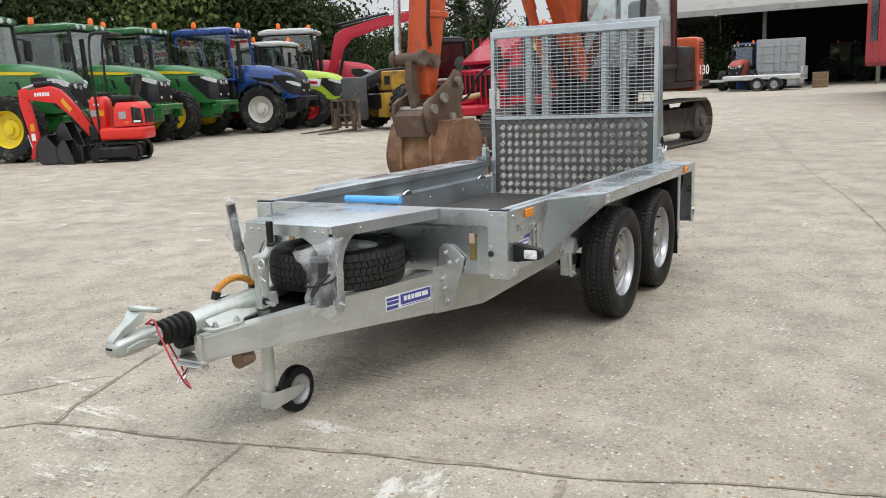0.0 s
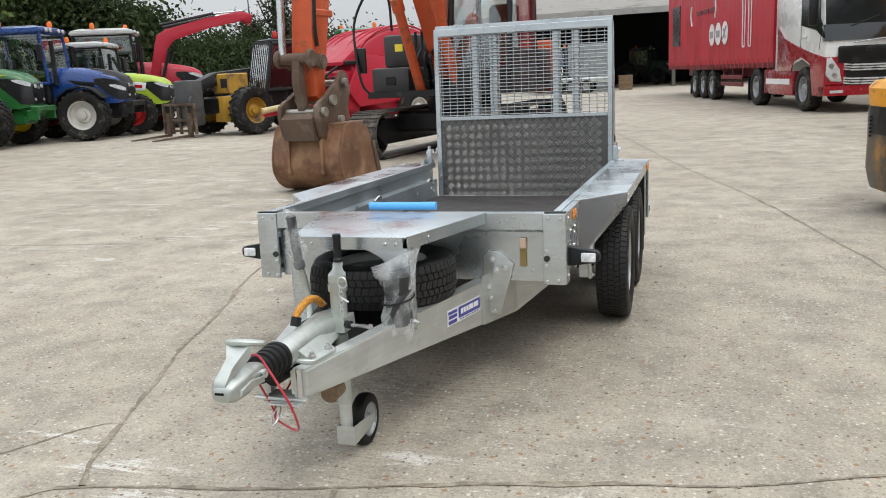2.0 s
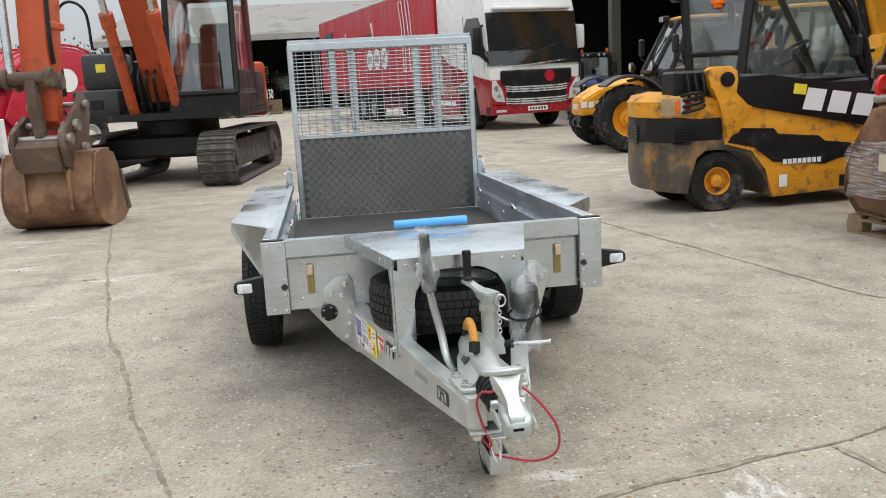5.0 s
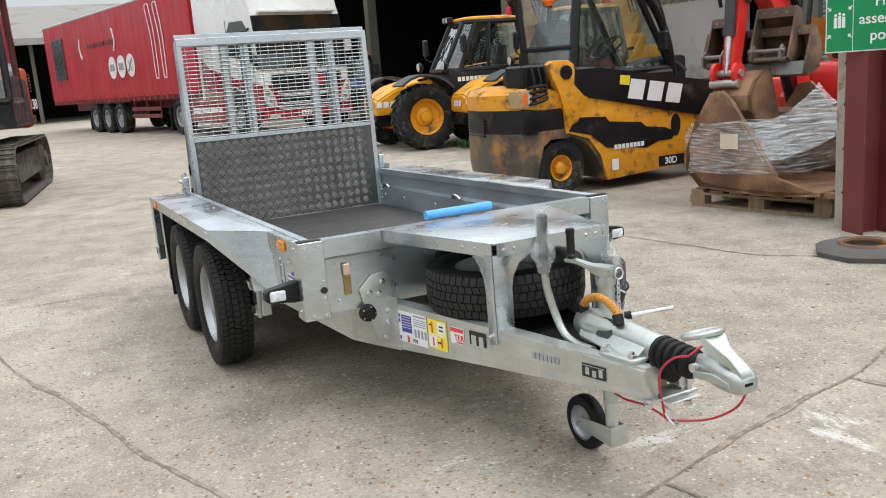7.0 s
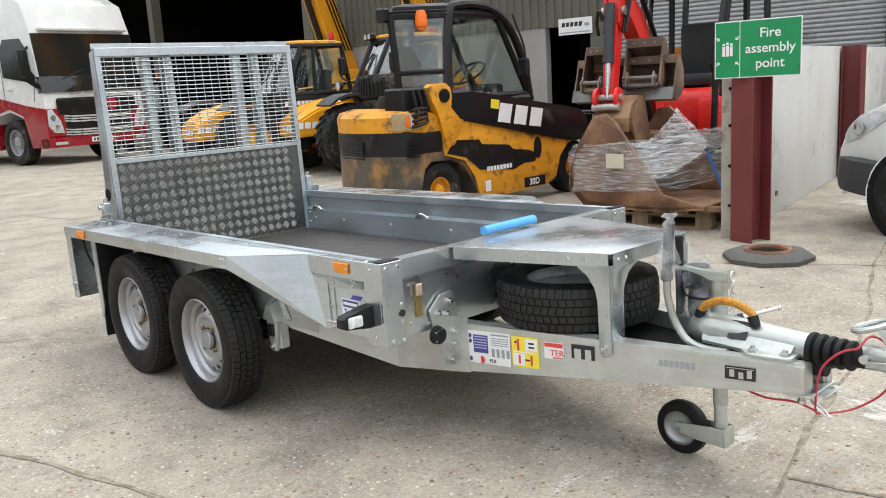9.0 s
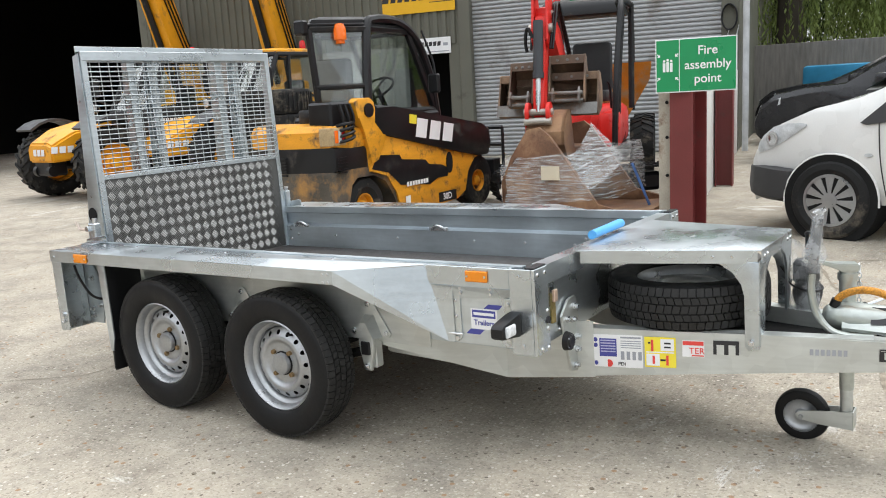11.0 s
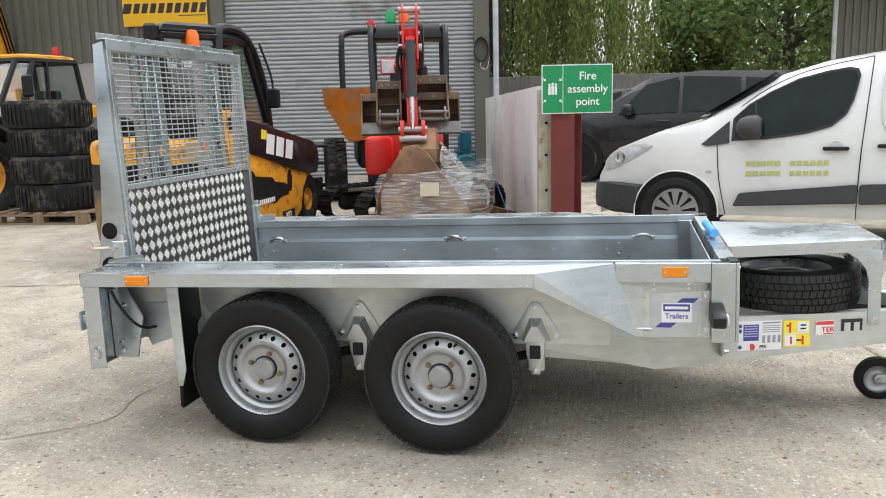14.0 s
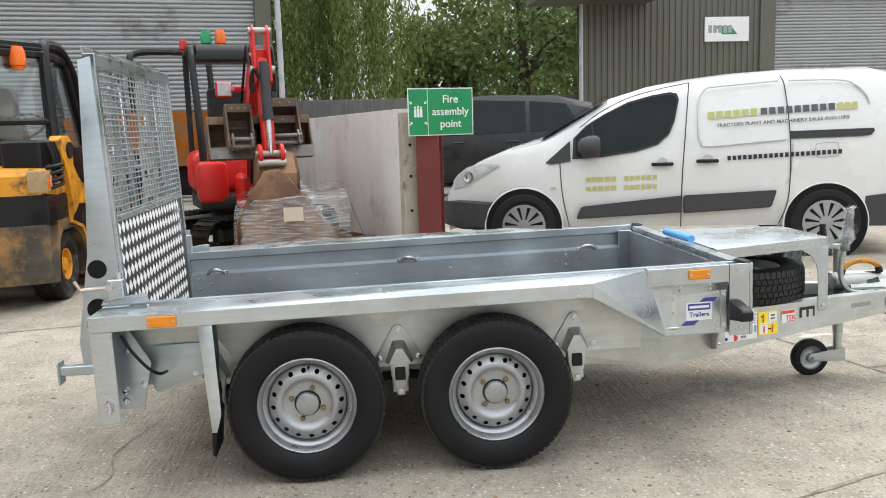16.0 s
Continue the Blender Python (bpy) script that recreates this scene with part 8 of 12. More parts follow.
for y0, y1 in ((-0.28, -0.08), (2.62, 2.82)):
    bm = B()
    box(bm, 4.9, 5.05, y0, y1, 1.95, 2.55, 0.05, None, 2)
    tube(bm, [(4.95, (y0 + y1) / 2, 2.5), (4.8, 1.27 + (0.9 if y0 > 0 else -0.9), 2.75)], 0.03, 6)
    part("mirror", bm, WHITE_PAINT if y0 > 0 else PLASTIC, cab)
bm = B()
box(bm, 0.75, 3.05, 0.05, 0.25, 0.35, 1.0, 0.04, None, 2)
sk = part("side_skirt", bm, CAB_RED, lorry, "deep red side skirt")
bm = B()
box(bm, 0.95, 2.85, 0.042, 0.052, 0.62, 0.76, 0.0)
part("stripe", bm, WHITE_INK, sk)
bm = B()
box(bm, 1.56, 1.75, 0.3, 2.2, 1.0, 3.6, 0.02)
part("cab_rear", bm, DARK, lorry)
bm = B()
box(bm, -0.75, -0.70, 0.05, 0.6, 0.12, 0.8)
part("mud_flap", bm, RUBBER, lorry)
bm = B()
box(bm, -8.4, -8.35, 0.05, 0.5, 0.12, 0.7)
part("mud_flap", bm, RUBBER, lorry)

# ---- compact telescopic forklift ----
TM = Matrix.Translation((3.23, 3.82, 0)) @ pose(0, 0, 0, 0, 0, 1.0)
tele = thing("telescopic_forklift", "battered yellow and black telescopic forklift with glazed cab", "forklift", TM)
# local: forward +x, near side at y = 0, width to y = 1.3


def tail(bm):
    """Draws the tail in and rounds it across the width."""
    for v in bm.verts:
        if v.co.x < -0.3:
            k = (v.co.y - 0.51) / 0.54
            v.co.x = -0.3 + (v.co.x + 0.3) * 0.50 * (1.12 - 0.42 * min(1.0, k * k))
    return bm


bm = B()
prism(bm, [(-1.06, 0.34), (-1.0, 0.20), (-0.66, 0.18), (-0.60, 0.36), (-0.46, 0.52), (-0.28, 0.58), (-0.02, 0.58), (0.16, 0.50), (0.28, 0.34), (0.34, 0.12), (1.55, 0.16), (1.66, 0.5), (1.82, 0.60), (1.8, 0.70), (0.5, 0.80), (-0.42, 0.80), (-0.42, 0.64), (-1.05, 0.64)], "y", 0.0, 1.02, 0.02)
bmesh.ops.bisect_plane(bm, geom=list(bm.verts) + list(bm.edges) + list(bm.faces), plane_co=(0, 0.2, 0), plane_no=(0, 1, 0))
bmesh.ops.bisect_plane(bm, geom=list(bm.verts) + list(bm.edges) + list(bm.faces), plane_co=(0, 0.5, 0), plane_no=(0, 1, 0))
bmesh.ops.bisect_plane(bm, geom=list(bm.verts) + list(bm.edges) + list(bm.faces), plane_co=(0, 0.8, 0), plane_no=(0, 1, 0))
part("counterweight", tail(bm), WORN_STEEL, tele, "scuffed dark cast counterweight")
bm = B()
prism(bm, [(0.36, 0.10), (1.40, 0.15), (1.56, 0.22), (1.62, 0.44), (1.76, 0.57), (1.95, 0.60), (2.0, 0.66), (1.45, 0.70), (0.55, 0.88), (0.06, 0.98), (-0.12, 0.80), (-0.10, 0.60), (0.16, 0.54), (0.30, 0.36)], "y", -0.02, 0.10, 0.01)
ch = part("chassis_side", bm, MACHINE_WORN, tele, "scratched yellow chassis side")
bm = B()
prism(bm, [(-0.08, 0.62), (0.18, 0.56), (0.36, 0.42), (0.86, 0.37), (1.02, 0.42), (1.20, 0.42), (1.24, 0.50), (1.10, 0.55), (0.86, 0.58), (0.80, 0.63), (0.40, 0.67), (0.36, 0.72), (0.05, 0.74), (-0.02, 0.70)], "y", -0.026, -0.02, 0.0)
part("black_band", bm, MATT_BLACK, ch)
print_marks([0.5] * 8, 0.075, facing("-y", 0.64, -0.028, 0.415), WHITE_INK, ch, 1.0, 0.6)
text("lettering", "30D", 0.095, facing("-y", 1.18, -0.024, 0.205), WHITE_INK, ch, 0.002)
# closed near-black oval stands for the shade inside the access hole
bm = B()
lathe(bm, [(0.075, 0.0), (0.075, 0.012), (0, 0.012)], 20, along("-y", 1.25, -0.016, 0.56) @ Matrix.Diagonal((0.8, 1.5, 1, 1)))
part("access_hole", bm, DARK, ch)
bm = B()
box(bm, 1.02, 1.36, -0.023, -0.02, 0.155, 0.26)
part("model_panel", bm, MATT_BLACK, ch)
bm = B()
box(bm, 0.42, 0.50, -0.0285, -0.026, 0.19, 0.30)
part("sticker", bm, WHITE_INK, ch)
bm = B()
prism(bm, [(-1.05, 0.64), (-0.12, 0.64), (-0.10, 0.84), (-1.05, 0.86)], "y", -0.005, 1.025, 0.02)
for cut in (0.2, 0.5, 0.8):
    bmesh.ops.bisect_plane(bm, geom=list(bm.verts) + list(bm.edges) + list(bm.faces), plane_co=(0, cut, 0), plane_no=(0, 1, 0))
part("rear_grille_band", tail(bm), MATT_BLACK, tele, "black louvred rear band")
for k in range(6):
    bm = B()
    box(bm, -1.075, -1.05, 0.45, 0.85, 0.615 + 0.03 * k, 0.63 + 0.03 * k)
    part("louvre", tail(bm), PLASTIC, tele)
for k in range(6):
    bm = B()
    box(bm, -0.95, -0.62, -0.012, -0.004, 0.625 + 0.026 * k, 0.637 + 0.026 * k)
    part("louvre", tail(bm), PLASTIC, tele)
bm = B()
prism(bm, [(-1.05, 0.86), (-0.42, 0.84), (0.0, 0.84), (0.0, 0.98), (-0.3, 1.04), (-0.55, 1.08), (-0.98, 1.05), (-1.07, 1.0)], "y", 0.0, 1.02, 0.035)
for cut in (0.2, 0.5, 0.8):
    bmesh.ops.bisect_plane(bm, geom=list(bm.verts) + list(bm.edges) + list(bm.faces), plane_co=(0, cut, 0), plane_no=(0, 1, 0))
part("engine_hood", tail(bm), MACHINE_WORN, tele, "chipped yellow engine hood")
bm = B()
box(bm, -1.10, -0.62, -0.016, 0.10, 0.875, 1.035, 0.012, None, 2)
lf = part("lamp_housing", tail(bm), mat("scuffed_lamp_guard", (0.46, 0.33, 0.17), 0.5, var=0.35, scale=9, bump=0.15, dirt=(0.16, 0.08, 0.03), dirt_amount=0.3, dirt_scale=9), tele)
for k in range(3):
    bm = B()
    box(bm, -1.05 + 0.13 * k, -0.94 + 0.13 * k, -0.024, -0.012, 0.90, 1.01, 0.01)
    part("rear_lamp", tail(bm), (BEACON, LENS, TAIL_RED)[k], lf)
bm = B()
box(bm, -0.60, -0.30, 0.02, 0.5, 1.06, 1.20, 0.02)
part("black_hood", tail(bm), MATT_BLACK, tele)
# boom pivot tower and boom
bm = B()
prism(bm, [(-0.10, 0.66), (0.02, 0.70), (0.16, 0.92), (0.04, 1.02), (0.0, 1.24), (-0.06, 1.285), (-0.24, 1.285), (-0.29, 1.25), (-0.25, 1.10), (-0.16, 0.98)], "y", -0.04, 0.05, 0.015)
part("boom_tower", bm, MACHINE_WORN, tele, "chipped yellow boom pivot plate")
bm = B()
cyl(bm, (-0.10, -0.02, 1.17), (-0.10, -0.055, 1.17), 0.065, n=20)
part("boom_pin", bm, MATT_BLACK, tele)
for k in range(4):
    bm = B()
    z = 0.93 + 0.036 * k
    tube(bm, [(-0.40 + (0.125 - 0.006 * k) * math.cos(radians(a)), 0.06 + 0.13 * math.sin(radians(a)), z + 0.03 * math.cos(radians(a + 30 * k))) for a in range(0, 361, 20)], 0.015, 8)
    part("hydraulic_hose", bm, PLASTIC, tele)
for k in range(3):
    bm = B()
    tube(bm, curve([(-0.46 + 0.07 * k, 0.0, 1.24), (-0.45 + 0.07 * k, -0.03, 1.12), (-0.44 + 0.06 * k, -0.02, 1.0)]), 0.014, 6)
    part("hydraulic_hose", bm, PLASTIC, tele)
bm = B()
box(bm, -0.56, -0.22, 0.02, 0.30, 0.95, 1.26, 0.02)
part("valve_block", bm, PLASTIC, tele)
bm = B()
prism(bm, [(-0.02, 1.05), (0.0, 1.22), (0.3, 1.19), (1.9, 0.94), (2.08, 0.88), (2.12, 0.72), (2.05, 0.58), (1.85, 0.58), (1.42, 0.66), (0.10, 0.93)], "y", -0.05, 0.26, 0.03)
bo = part("boom", bm, MATT_BLACK, tele, "black telescopic boom with white maker letters")
BT = Matrix.Translation((0.93, -0.053, 0.925)) @ pose(0, 0, 0, 90) @ pose(0, 0, 0, 0, 0, -8.5)
print_marks([0.50] * 3, 0.31, BT @ Matrix.Translation((0.04, 0.0, 0)), WHITE_INK, bo, 1.2, 0.62, 0.15, 0.12)
bm = B()
box(bm, -0.42, -0.30, 0.03, 0.12, -0.001, 0.002, 0, BT)
part("yellow_square", bm, YELLOW_INK, bo)
# cab
cab_shell(tele, [(0.10, 0.14), (1.48, 0.28), (1.48, 1.08), (0.55, 1.08), (-0.20, 0.46)], [(0.24, 0.20), (1.02, 0.28), (1.02, 1.04), (0.50, 1.04), (-0.26, 0.48)], 1.12, 1.94, MATT_BLACK, GLASS, 0.075, MATT_BLACK, 0.12, 0.06)
bm = B()
tube(bm, curve([(1.50, 0.27, 1.05), (1.38, 0.26, 1.5), (1.16, 0.26, 1.85), (0.85, 0.25, 2.02), (0.40, 0.22, 2.03), (0.24, 0.19, 1.9), (0.10, 0.12, 1.1)]), 0.045, 8)
part("cab_hoop", bm, MATT_BLACK, tele)
bm = B()
tube(bm, [(-0.245, 0.47, 1.40), (0.13, 0.15, 1.40)], 0.025, 6)
part("rear_rail", bm, MATT_BLACK, tele)
bm = B()
box(bm, 0.0, 1.46, 0.2, 1.02, 0.80, 1.12, 0.03)
part("cab_base", bm, MATT_BLACK, tele)
seat_at(tele, 0.50, 0.66, 1.0)
steering(tele, 0.95, 0.66, 1.38)
beacon(tele, -0.02, 0.30, 1.80, BEACON, 0.06)
bm = B()
box(bm, -0.36, -0.26, 0.46, 0.58, 1.88, 2.02, 0.02)
part("work_lamp", bm, PLASTIC, tele)
bm = B()
tube(bm, curve([(1.18, 0.2, 1.95), (1.26, 0.12, 1.6), (1.22, 0.1, 1.35)]), 0.012, 6)
box(bm, 1.18, 1.24, 0.02, 0.16, 1.3, 1.5, 0.02)
part("mirror", bm, PLASTIC, tele)
for x, r in ((-0.14, 0.275), (1.93, 0.29)):
    road_wheel(tele, x, 0.13, r, 0.22, 0.125, MACHINE_WORN, -1)
    road_wheel(tele, x, 0.90, r, 0.22, 0.125, MACHINE_WORN, 1)
bm = B()
box(bm, 2.30, 2.48, 0.05, 1.2, 0.12, 0.50, 0.01)
fc_ = part("fork_carriage", bm, MATT_BLACK, tele)
bm = B()
for z in (0.20, 0.40, 0.66, 0.86):
    tube(bm, [(2.46, 0.0, z), (2.46, 1.25, z)], 0.025, 6)
for y in (0.0, 0.32, 0.64, 0.95, 1.25):
    tube(bm, [(2.46, y, 0.06), (2.46, y, 0.86)], 0.02, 6)
pieces("guard_rail", bm, MATT_BLACK, fc_)

# ---- telehandlers ----


def telehandler(m, label):
    th = thing("telehandler", label, "telehandler", m, "yellow telehandlers")
    # local: forward +x, centre line y = 0, front axle at x = 1.35
    bm = B()
    box(bm, -1.9, 1.6, -0.45, 0.45, 0.50, 0.90, 0.05)
    cyl(bm, (1.35, -0.8, 0.62), (1.35, 0.8, 0.62), 0.13, n=12)
    cyl(bm, (-1.35, -0.8, 0.62), (-1.35, 0.8, 0.62), 0.13, n=12)
    part("chassis", bm, MATT_BLACK, th)
    bm = B()
    rings = []
    for x, y0, y1, z0, z1 in ((-1.1, -1.12, -0.50, 0.62, 1.42), (-0.4, -1.14, -0.5, 0.60, 1.36), (0.3, -1.12, -0.5, 0.62, 1.16), (0.55, -1.02, -0.52, 0.70, 1.05)):
        rings.append([(x, y0, z0), (x, y1, z0), (x, y1, z1 + 0.05), (x, y0 + 0.12, z1), (x, y0, z1 - 0.16)])
    loft(bm, rings)
    bmesh.ops.bevel(bm, geom=list(bm.edges), offset=0.03, segments=2, affect="EDGES")
    part("engine_pod", bm, MACHINE_YEL, th, "rounded yellow engine cover")
    # sloping boom that ends in a broad nose between the front wheels
    bm = B()
    prism(bm, [(-2.25, 1.25), (-2.1, 1.56), (-1.6, 1.58), (0.2, 1.40), (1.35, 1.20), (1.75, 1.05), (1.75, 0.86), (1.2, 0.95), (-1.7, 1.36)], "y", -0.42, 0.08, 0.04)
    boom_ = part("boom", bm, MACHINE_YEL, th, "yellow telescopic boom")
    bm = B()
    prism(bm, [(-1.5, 1.56), (0.2, 1.40), (1.3, 1.20), (1.3, 1.155), (0.2, 1.35), (-1.5, 1.51)], "y", 0.081, 0.088, 0)
    part("wear_strip", bm, MATT_BLACK, boom_)
    bm = B()
    loft(bm, [[(1.15, -0.50, 0.72), (1.15, 0.42, 0.72), (1.15, 0.42, 1.20), (1.15, 0.22, 1.27), (1.15, -0.40, 1.27), (1.15, -0.50, 1.15)],
              [(1.65, -0.48, 0.66), (1.65, 0.40, 0.66), (1.65, 0.40, 1.10), (1.65, 0.22, 1.16), (1.65, -0.38, 1.16), (1.65, -0.48, 1.05)],
              [(2.02, -0.42, 0.64), (2.02, 0.34, 0.64), (2.02, 0.34, 0.90), (2.02, 0.20, 0.95), (2.02, -0.34, 0.95), (2.02, -0.42, 0.86)]])
    bmesh.ops.bevel(bm, geom=list(bm.edges), offset=0.03, segments=2, affect="EDGES")
    nose_ = part("boom_nose", bm, MACHINE_YEL, th, "broad yellow boom nose with white maker blocks")
    print_marks([0.50] * 3, 0.17, Matrix.Translation((1.85, 0.378, 0.84)) @ pose(0, 0, 0, 90, 0, 171), WHITE_INK, nose_, 1.15, 0.62, 0.15, 0.12)
    print_marks([0.50] * 3, 0.17, Matrix.Translation((2.035, -0.04, 0.80)) @ pose(0, 0, 0, 90, 0, 90), WHITE_INK, nose_, 1.15, 0.62, 0.15, 0.12)
    bm = B()
    box(bm, 1.7, 2.0, -0.30, 0.20, 0.42, 0.66, 0.03)
    for y in (-0.26, 0.16):
        cyl(bm, (1.95, y - 0.05, 0.50), (1.95, y + 0.05, 0.50), 0.09, n=14)
    part("tool_carriage", bm, MATT_BLACK, th)
    bm = B()
    box(bm, -2.3, -1.7, -0.6, 0.6, 0.8, 1.35, 0.08, None, 2)
    part("rear_frame", bm, MATT_BLACK, th)
    cab_shell(th, [(-0.75, 0.10), (0.60, 0.10), (0.86, 0.28), (0.86, 0.84), (0.60, 1.02), (-0.75, 1.02)], [(-0.62, 0.14), (0.22, 0.14), (0.40, 0.28), (0.40, 0.84), (0.22, 0.98), (-0.62, 0.98)], 1.36, 2.20, MATT_BLACK, GLASS, 0.09, MACHINE_YEL, 0.10, 0.06)
    bm = B()
    box(bm, -0.75, 0.80, 0.1, 1.05, 0.72, 1.38, 0.05, None, 2)
    cb = part("cab_base", bm, MATT_BLACK, th)
    print_marks([0.5] * 8, 0.13, facing("y", 0.36, 1.056, 1.20), WHITE_INK, cb, 1.0, 0.6)
    bm = B()
    tube(bm, [(0.02, 1.01, 1.38), (-0.02, 0.99, 2.2)], 0.035, 6)
    part("door_post", bm, MATT_BLACK, th)
    bm = B()
    tube(bm, curve([(0.80, 0.30, 1.30), (0.72, 0.40, 1.7), (0.55, 0.52, 1.98)]), 0.014, 6)
    tube(bm, curve([(0.84, 0.70, 1.30), (0.74, 0.62, 1.7), (0.55, 0.56, 1.98)]), 0.014, 6)
    part("wiper", bm, MATT_BLACK, th)
    for y in (0.24, 0.36):
        bm = B()
        box(bm, 0.40, 0.52, y - 0.045, y + 0.045, 2.22, 2.33, 0.015)
        wk = part("work_lamp", bm, PLASTIC, th)
        bm = B()
        box(bm, 0.52, 0.526, y - 0.035, y + 0.035, 2.235, 2.315)
        part("lamp_lens", bm, LENS, wk)
    seat_at(th, -0.2, 0.55, 1.1)
    steering(th, 0.3, 0.55, 1.55)
    beacon(th, -0.70, 0.55, 2.29, TAIL_RED, 0.055)
    for x in (-1.35, 1.35):
        for y, s in ((-0.92, -1), (0.92, 1)):
            agri_wheel(th, x, y, 0.59, 0.46, 0.32, MACHINE_YEL, s)
        for s in (-1, 1):
            bm = B()
            rings = []
            for a in range(50, 141, 15):
                c, d = math.cos(radians(a)), math.sin(radians(a))
                rings.append([(x + 0.72 * c, s * 0.66, 0.62 + 0.72 * d), (x + 0.72 * c, s * 1.16, 0.62 + 0.72 * d), (x + 0.68 * c, s * 1.16, 0.62 + 0.68 * d), (x + 0.68 * c, s * 0.66, 0.62 + 0.68 * d)])
            loft(bm, rings)
            part("mudguard", bm, MUDGUARD, th)
    for y, s in ((0.02, -1), (1.06, 1)):
        bm = B()
        tube(bm, curve([(0.80, y, 1.25), (0.92, y + 0.06 * s, 1.30), (0.95, y + 0.06 * s, 1.42)]), 0.014, 6)
        lathe(bm, [(0.0, 0.05), (0.085, 0.04), (0.09, 0.0), (0.04, -0.06), (0, -0.06)], 16, along("x", 0.95, y + 0.06 * s, 1.46))
        hl = part("headlight", bm, PLASTIC, th)
        bm = B()
        lathe(bm, [(0.078, 0.046), (0.06, 0.056), (0, 0.058)], 16, along("x", 0.95, y + 0.06 * s, 1.46))
        part("lamp_lens", bm, LENS, hl)
    for y in (-0.55, 1.22):
        bm = B()
        tube(bm, curve([(0.4, y * 0.85, 1.5), (0.6, y, 1.6), (0.6, y, 1.72)]), 0.014, 6)
        box(bm, 0.56, 0.64, y - 0.09, y + 0.09, 1.66, 1.98, 0.03)
        part("mirror", bm, PLASTIC, th)
    return th


MUDGUARD = mat("grey_black_mudguard", (0.045, 0.046, 0.05), 0.5, var=0.15)
telehandler(pose(5.84, 10.75, 0, 0, 0, 177) @ Matrix.Scale(0.925, 4), "yellow and black telehandler with large lugged tyres, boom lowered")
telehandler(pose(6.75, 9.12, 0, 0, 0, 173) @ Matrix.Scale(0.92, 4), "yellow and black telehandler parked by the building")
# raised booms of the machines by the wall
for x, y, lean in ((9.9, 14.6, 1.35), (10.6, 12.1, 1.2)):
    bo_ = thing("raised_boom", "yellow telehandler boom raised against the building", "boom", pose(x, y, 0, 0, 0, 186))
    bm = B()
    prism(bm, [(-0.30, 1.6), (0.30, 1.5), (lean + 0.30, 5.6), (lean - 0.18, 5.6)], "y", -0.24, 0.24, 0.03)
    sec_ = part("boom_section", bm, MACHINE_YEL, bo_)
    bm = B()
    tube(bm, [(0.42, 0.0, 1.7), (lean * 0.55 + 0.36, 0.0, 3.7)], 0.07, 10)
    part("lift_ram", bm, MATT_BLACK, bo_)
    for k in range(3):
        bm = B()
        tube(bm, [(0.10 * k - 0.05, 0.26, 2.2), (lean + 0.1 * k - 0.05, 0.26, 5.4)], 0.018, 6)
        part("hose", bm, PLASTIC, sec_)
    bm = B()
    box(bm, -0.45, 0.45, -0.4, 0.4, 0, 1.75, 0.08, None, 2)
    part("boom_base", bm, MACHINE_YEL, bo_)

# ---- red mini digger facing the yard, with spare buckets ----
DM = pose(5.62, 2.80, 0, 0, 0, 195)
dig = thing("mini_digger", "red mini excavator with a folded boom and black canopy", "excavator", DM)
# local: forward +x
for s in (-1, 1):
    bm = B()
    box(bm, -0.72, 0.72, s * 0.42 - 0.08, s * 0.42 + 0.08, 0.14, 0.34, 0.04)
    fr_ = part("track_frame", bm, MATT_BLACK, dig)
    track_loop(-0.72, 0.72, 0.20, s * 0.42 - 0.14, s * 0.42 + 0.14, 0.11, fr_, RUBBER_OLD, 0.015)
    fr_.matrix_basis = Matrix.Rotation(radians(-58), 4, "Z")
bm = B()
prism(bm, [(-0.95, -0.46), (-0.95, 0.42), (-0.4, 0.46), (0.55, 0.42), (0.62, 0.2), (0.62, -0.2), (0.55, -0.48), (-0.4, -0.50)], "z", 0.48, 0.62, 0.02)
lathe(bm, [(0.35, 0.36), (0.35, 0.48)], 20)
part("deck", bm, MATT_BLACK, dig)
bm = B()
box(bm, -0.98, -0.15, -0.50, 0.40, 0.60, 1.08, 0.12, None, 3)
box(bm, -0.25, 0.15, 0.20, 0.42, 0.60, 1.0, 0.06, None, 2)
box(bm, 0.25, 0.62, -0.50, -0.2, 0.56, 0.98, 0.06, None, 2)
part("body_cover", bm, MINI_RED, dig, "glossy red body cover")
seat_at(dig, -0.55, 0.0, 1.1)
for y in (-0.42, 0.42):
    bm = B()
    tube(bm, curve([(0.14, y * 0.9, 0.62), (0.10, y * 0.95, 1.3), (-0.10, y, 1.95), (-0.20, y, 2.14), (-0.34, y, 2.19), (-0.95, y, 2.19), (-1.06, y, 2.08), (-1.02, y, 1.0)]), 0.035, 8)
    part("canopy_hoop", bm, MATT_BLACK, dig)
    bm = B()
    tube(bm, curve([(-0.12, y * 0.9, 0.62), (-0.16, y * 0.95, 1.4), (-0.36, y, 2.13)]), 0.026, 8)
    part("canopy_stay", bm, MATT_BLACK, dig)
bm = B()
loft(bm, [[(x, -0.40, z), (x, 0.40, z), (x, 0.36, z + h), (x, -0.36, z + h)] for x, z, h in ((-1.02, 2.08, 0.08), (-0.90, 2.06, 0.17), (-0.40, 2.06, 0.18), (-0.24, 2.04, 0.17), (-0.18, 2.06, 0.08))])
part("canopy", bm, MATT_BLACK, dig, "black canopy roof", 0.9)
beacon(dig, -0.74, -0.20, 2.25, mat("green_beacon", (0.01, 0.32, 0.12), 0.25), 0.062)
beacon(dig, -0.73, -0.04, 2.25, BEACON, 0.062)
beacon(dig, -0.95, -0.44, 2.20, TAIL_RED, 0.045)
bm = B()
box(bm, 0.78, 0.88, -0.30, -0.14, 1.61, 1.77, 0.03, None, 2)
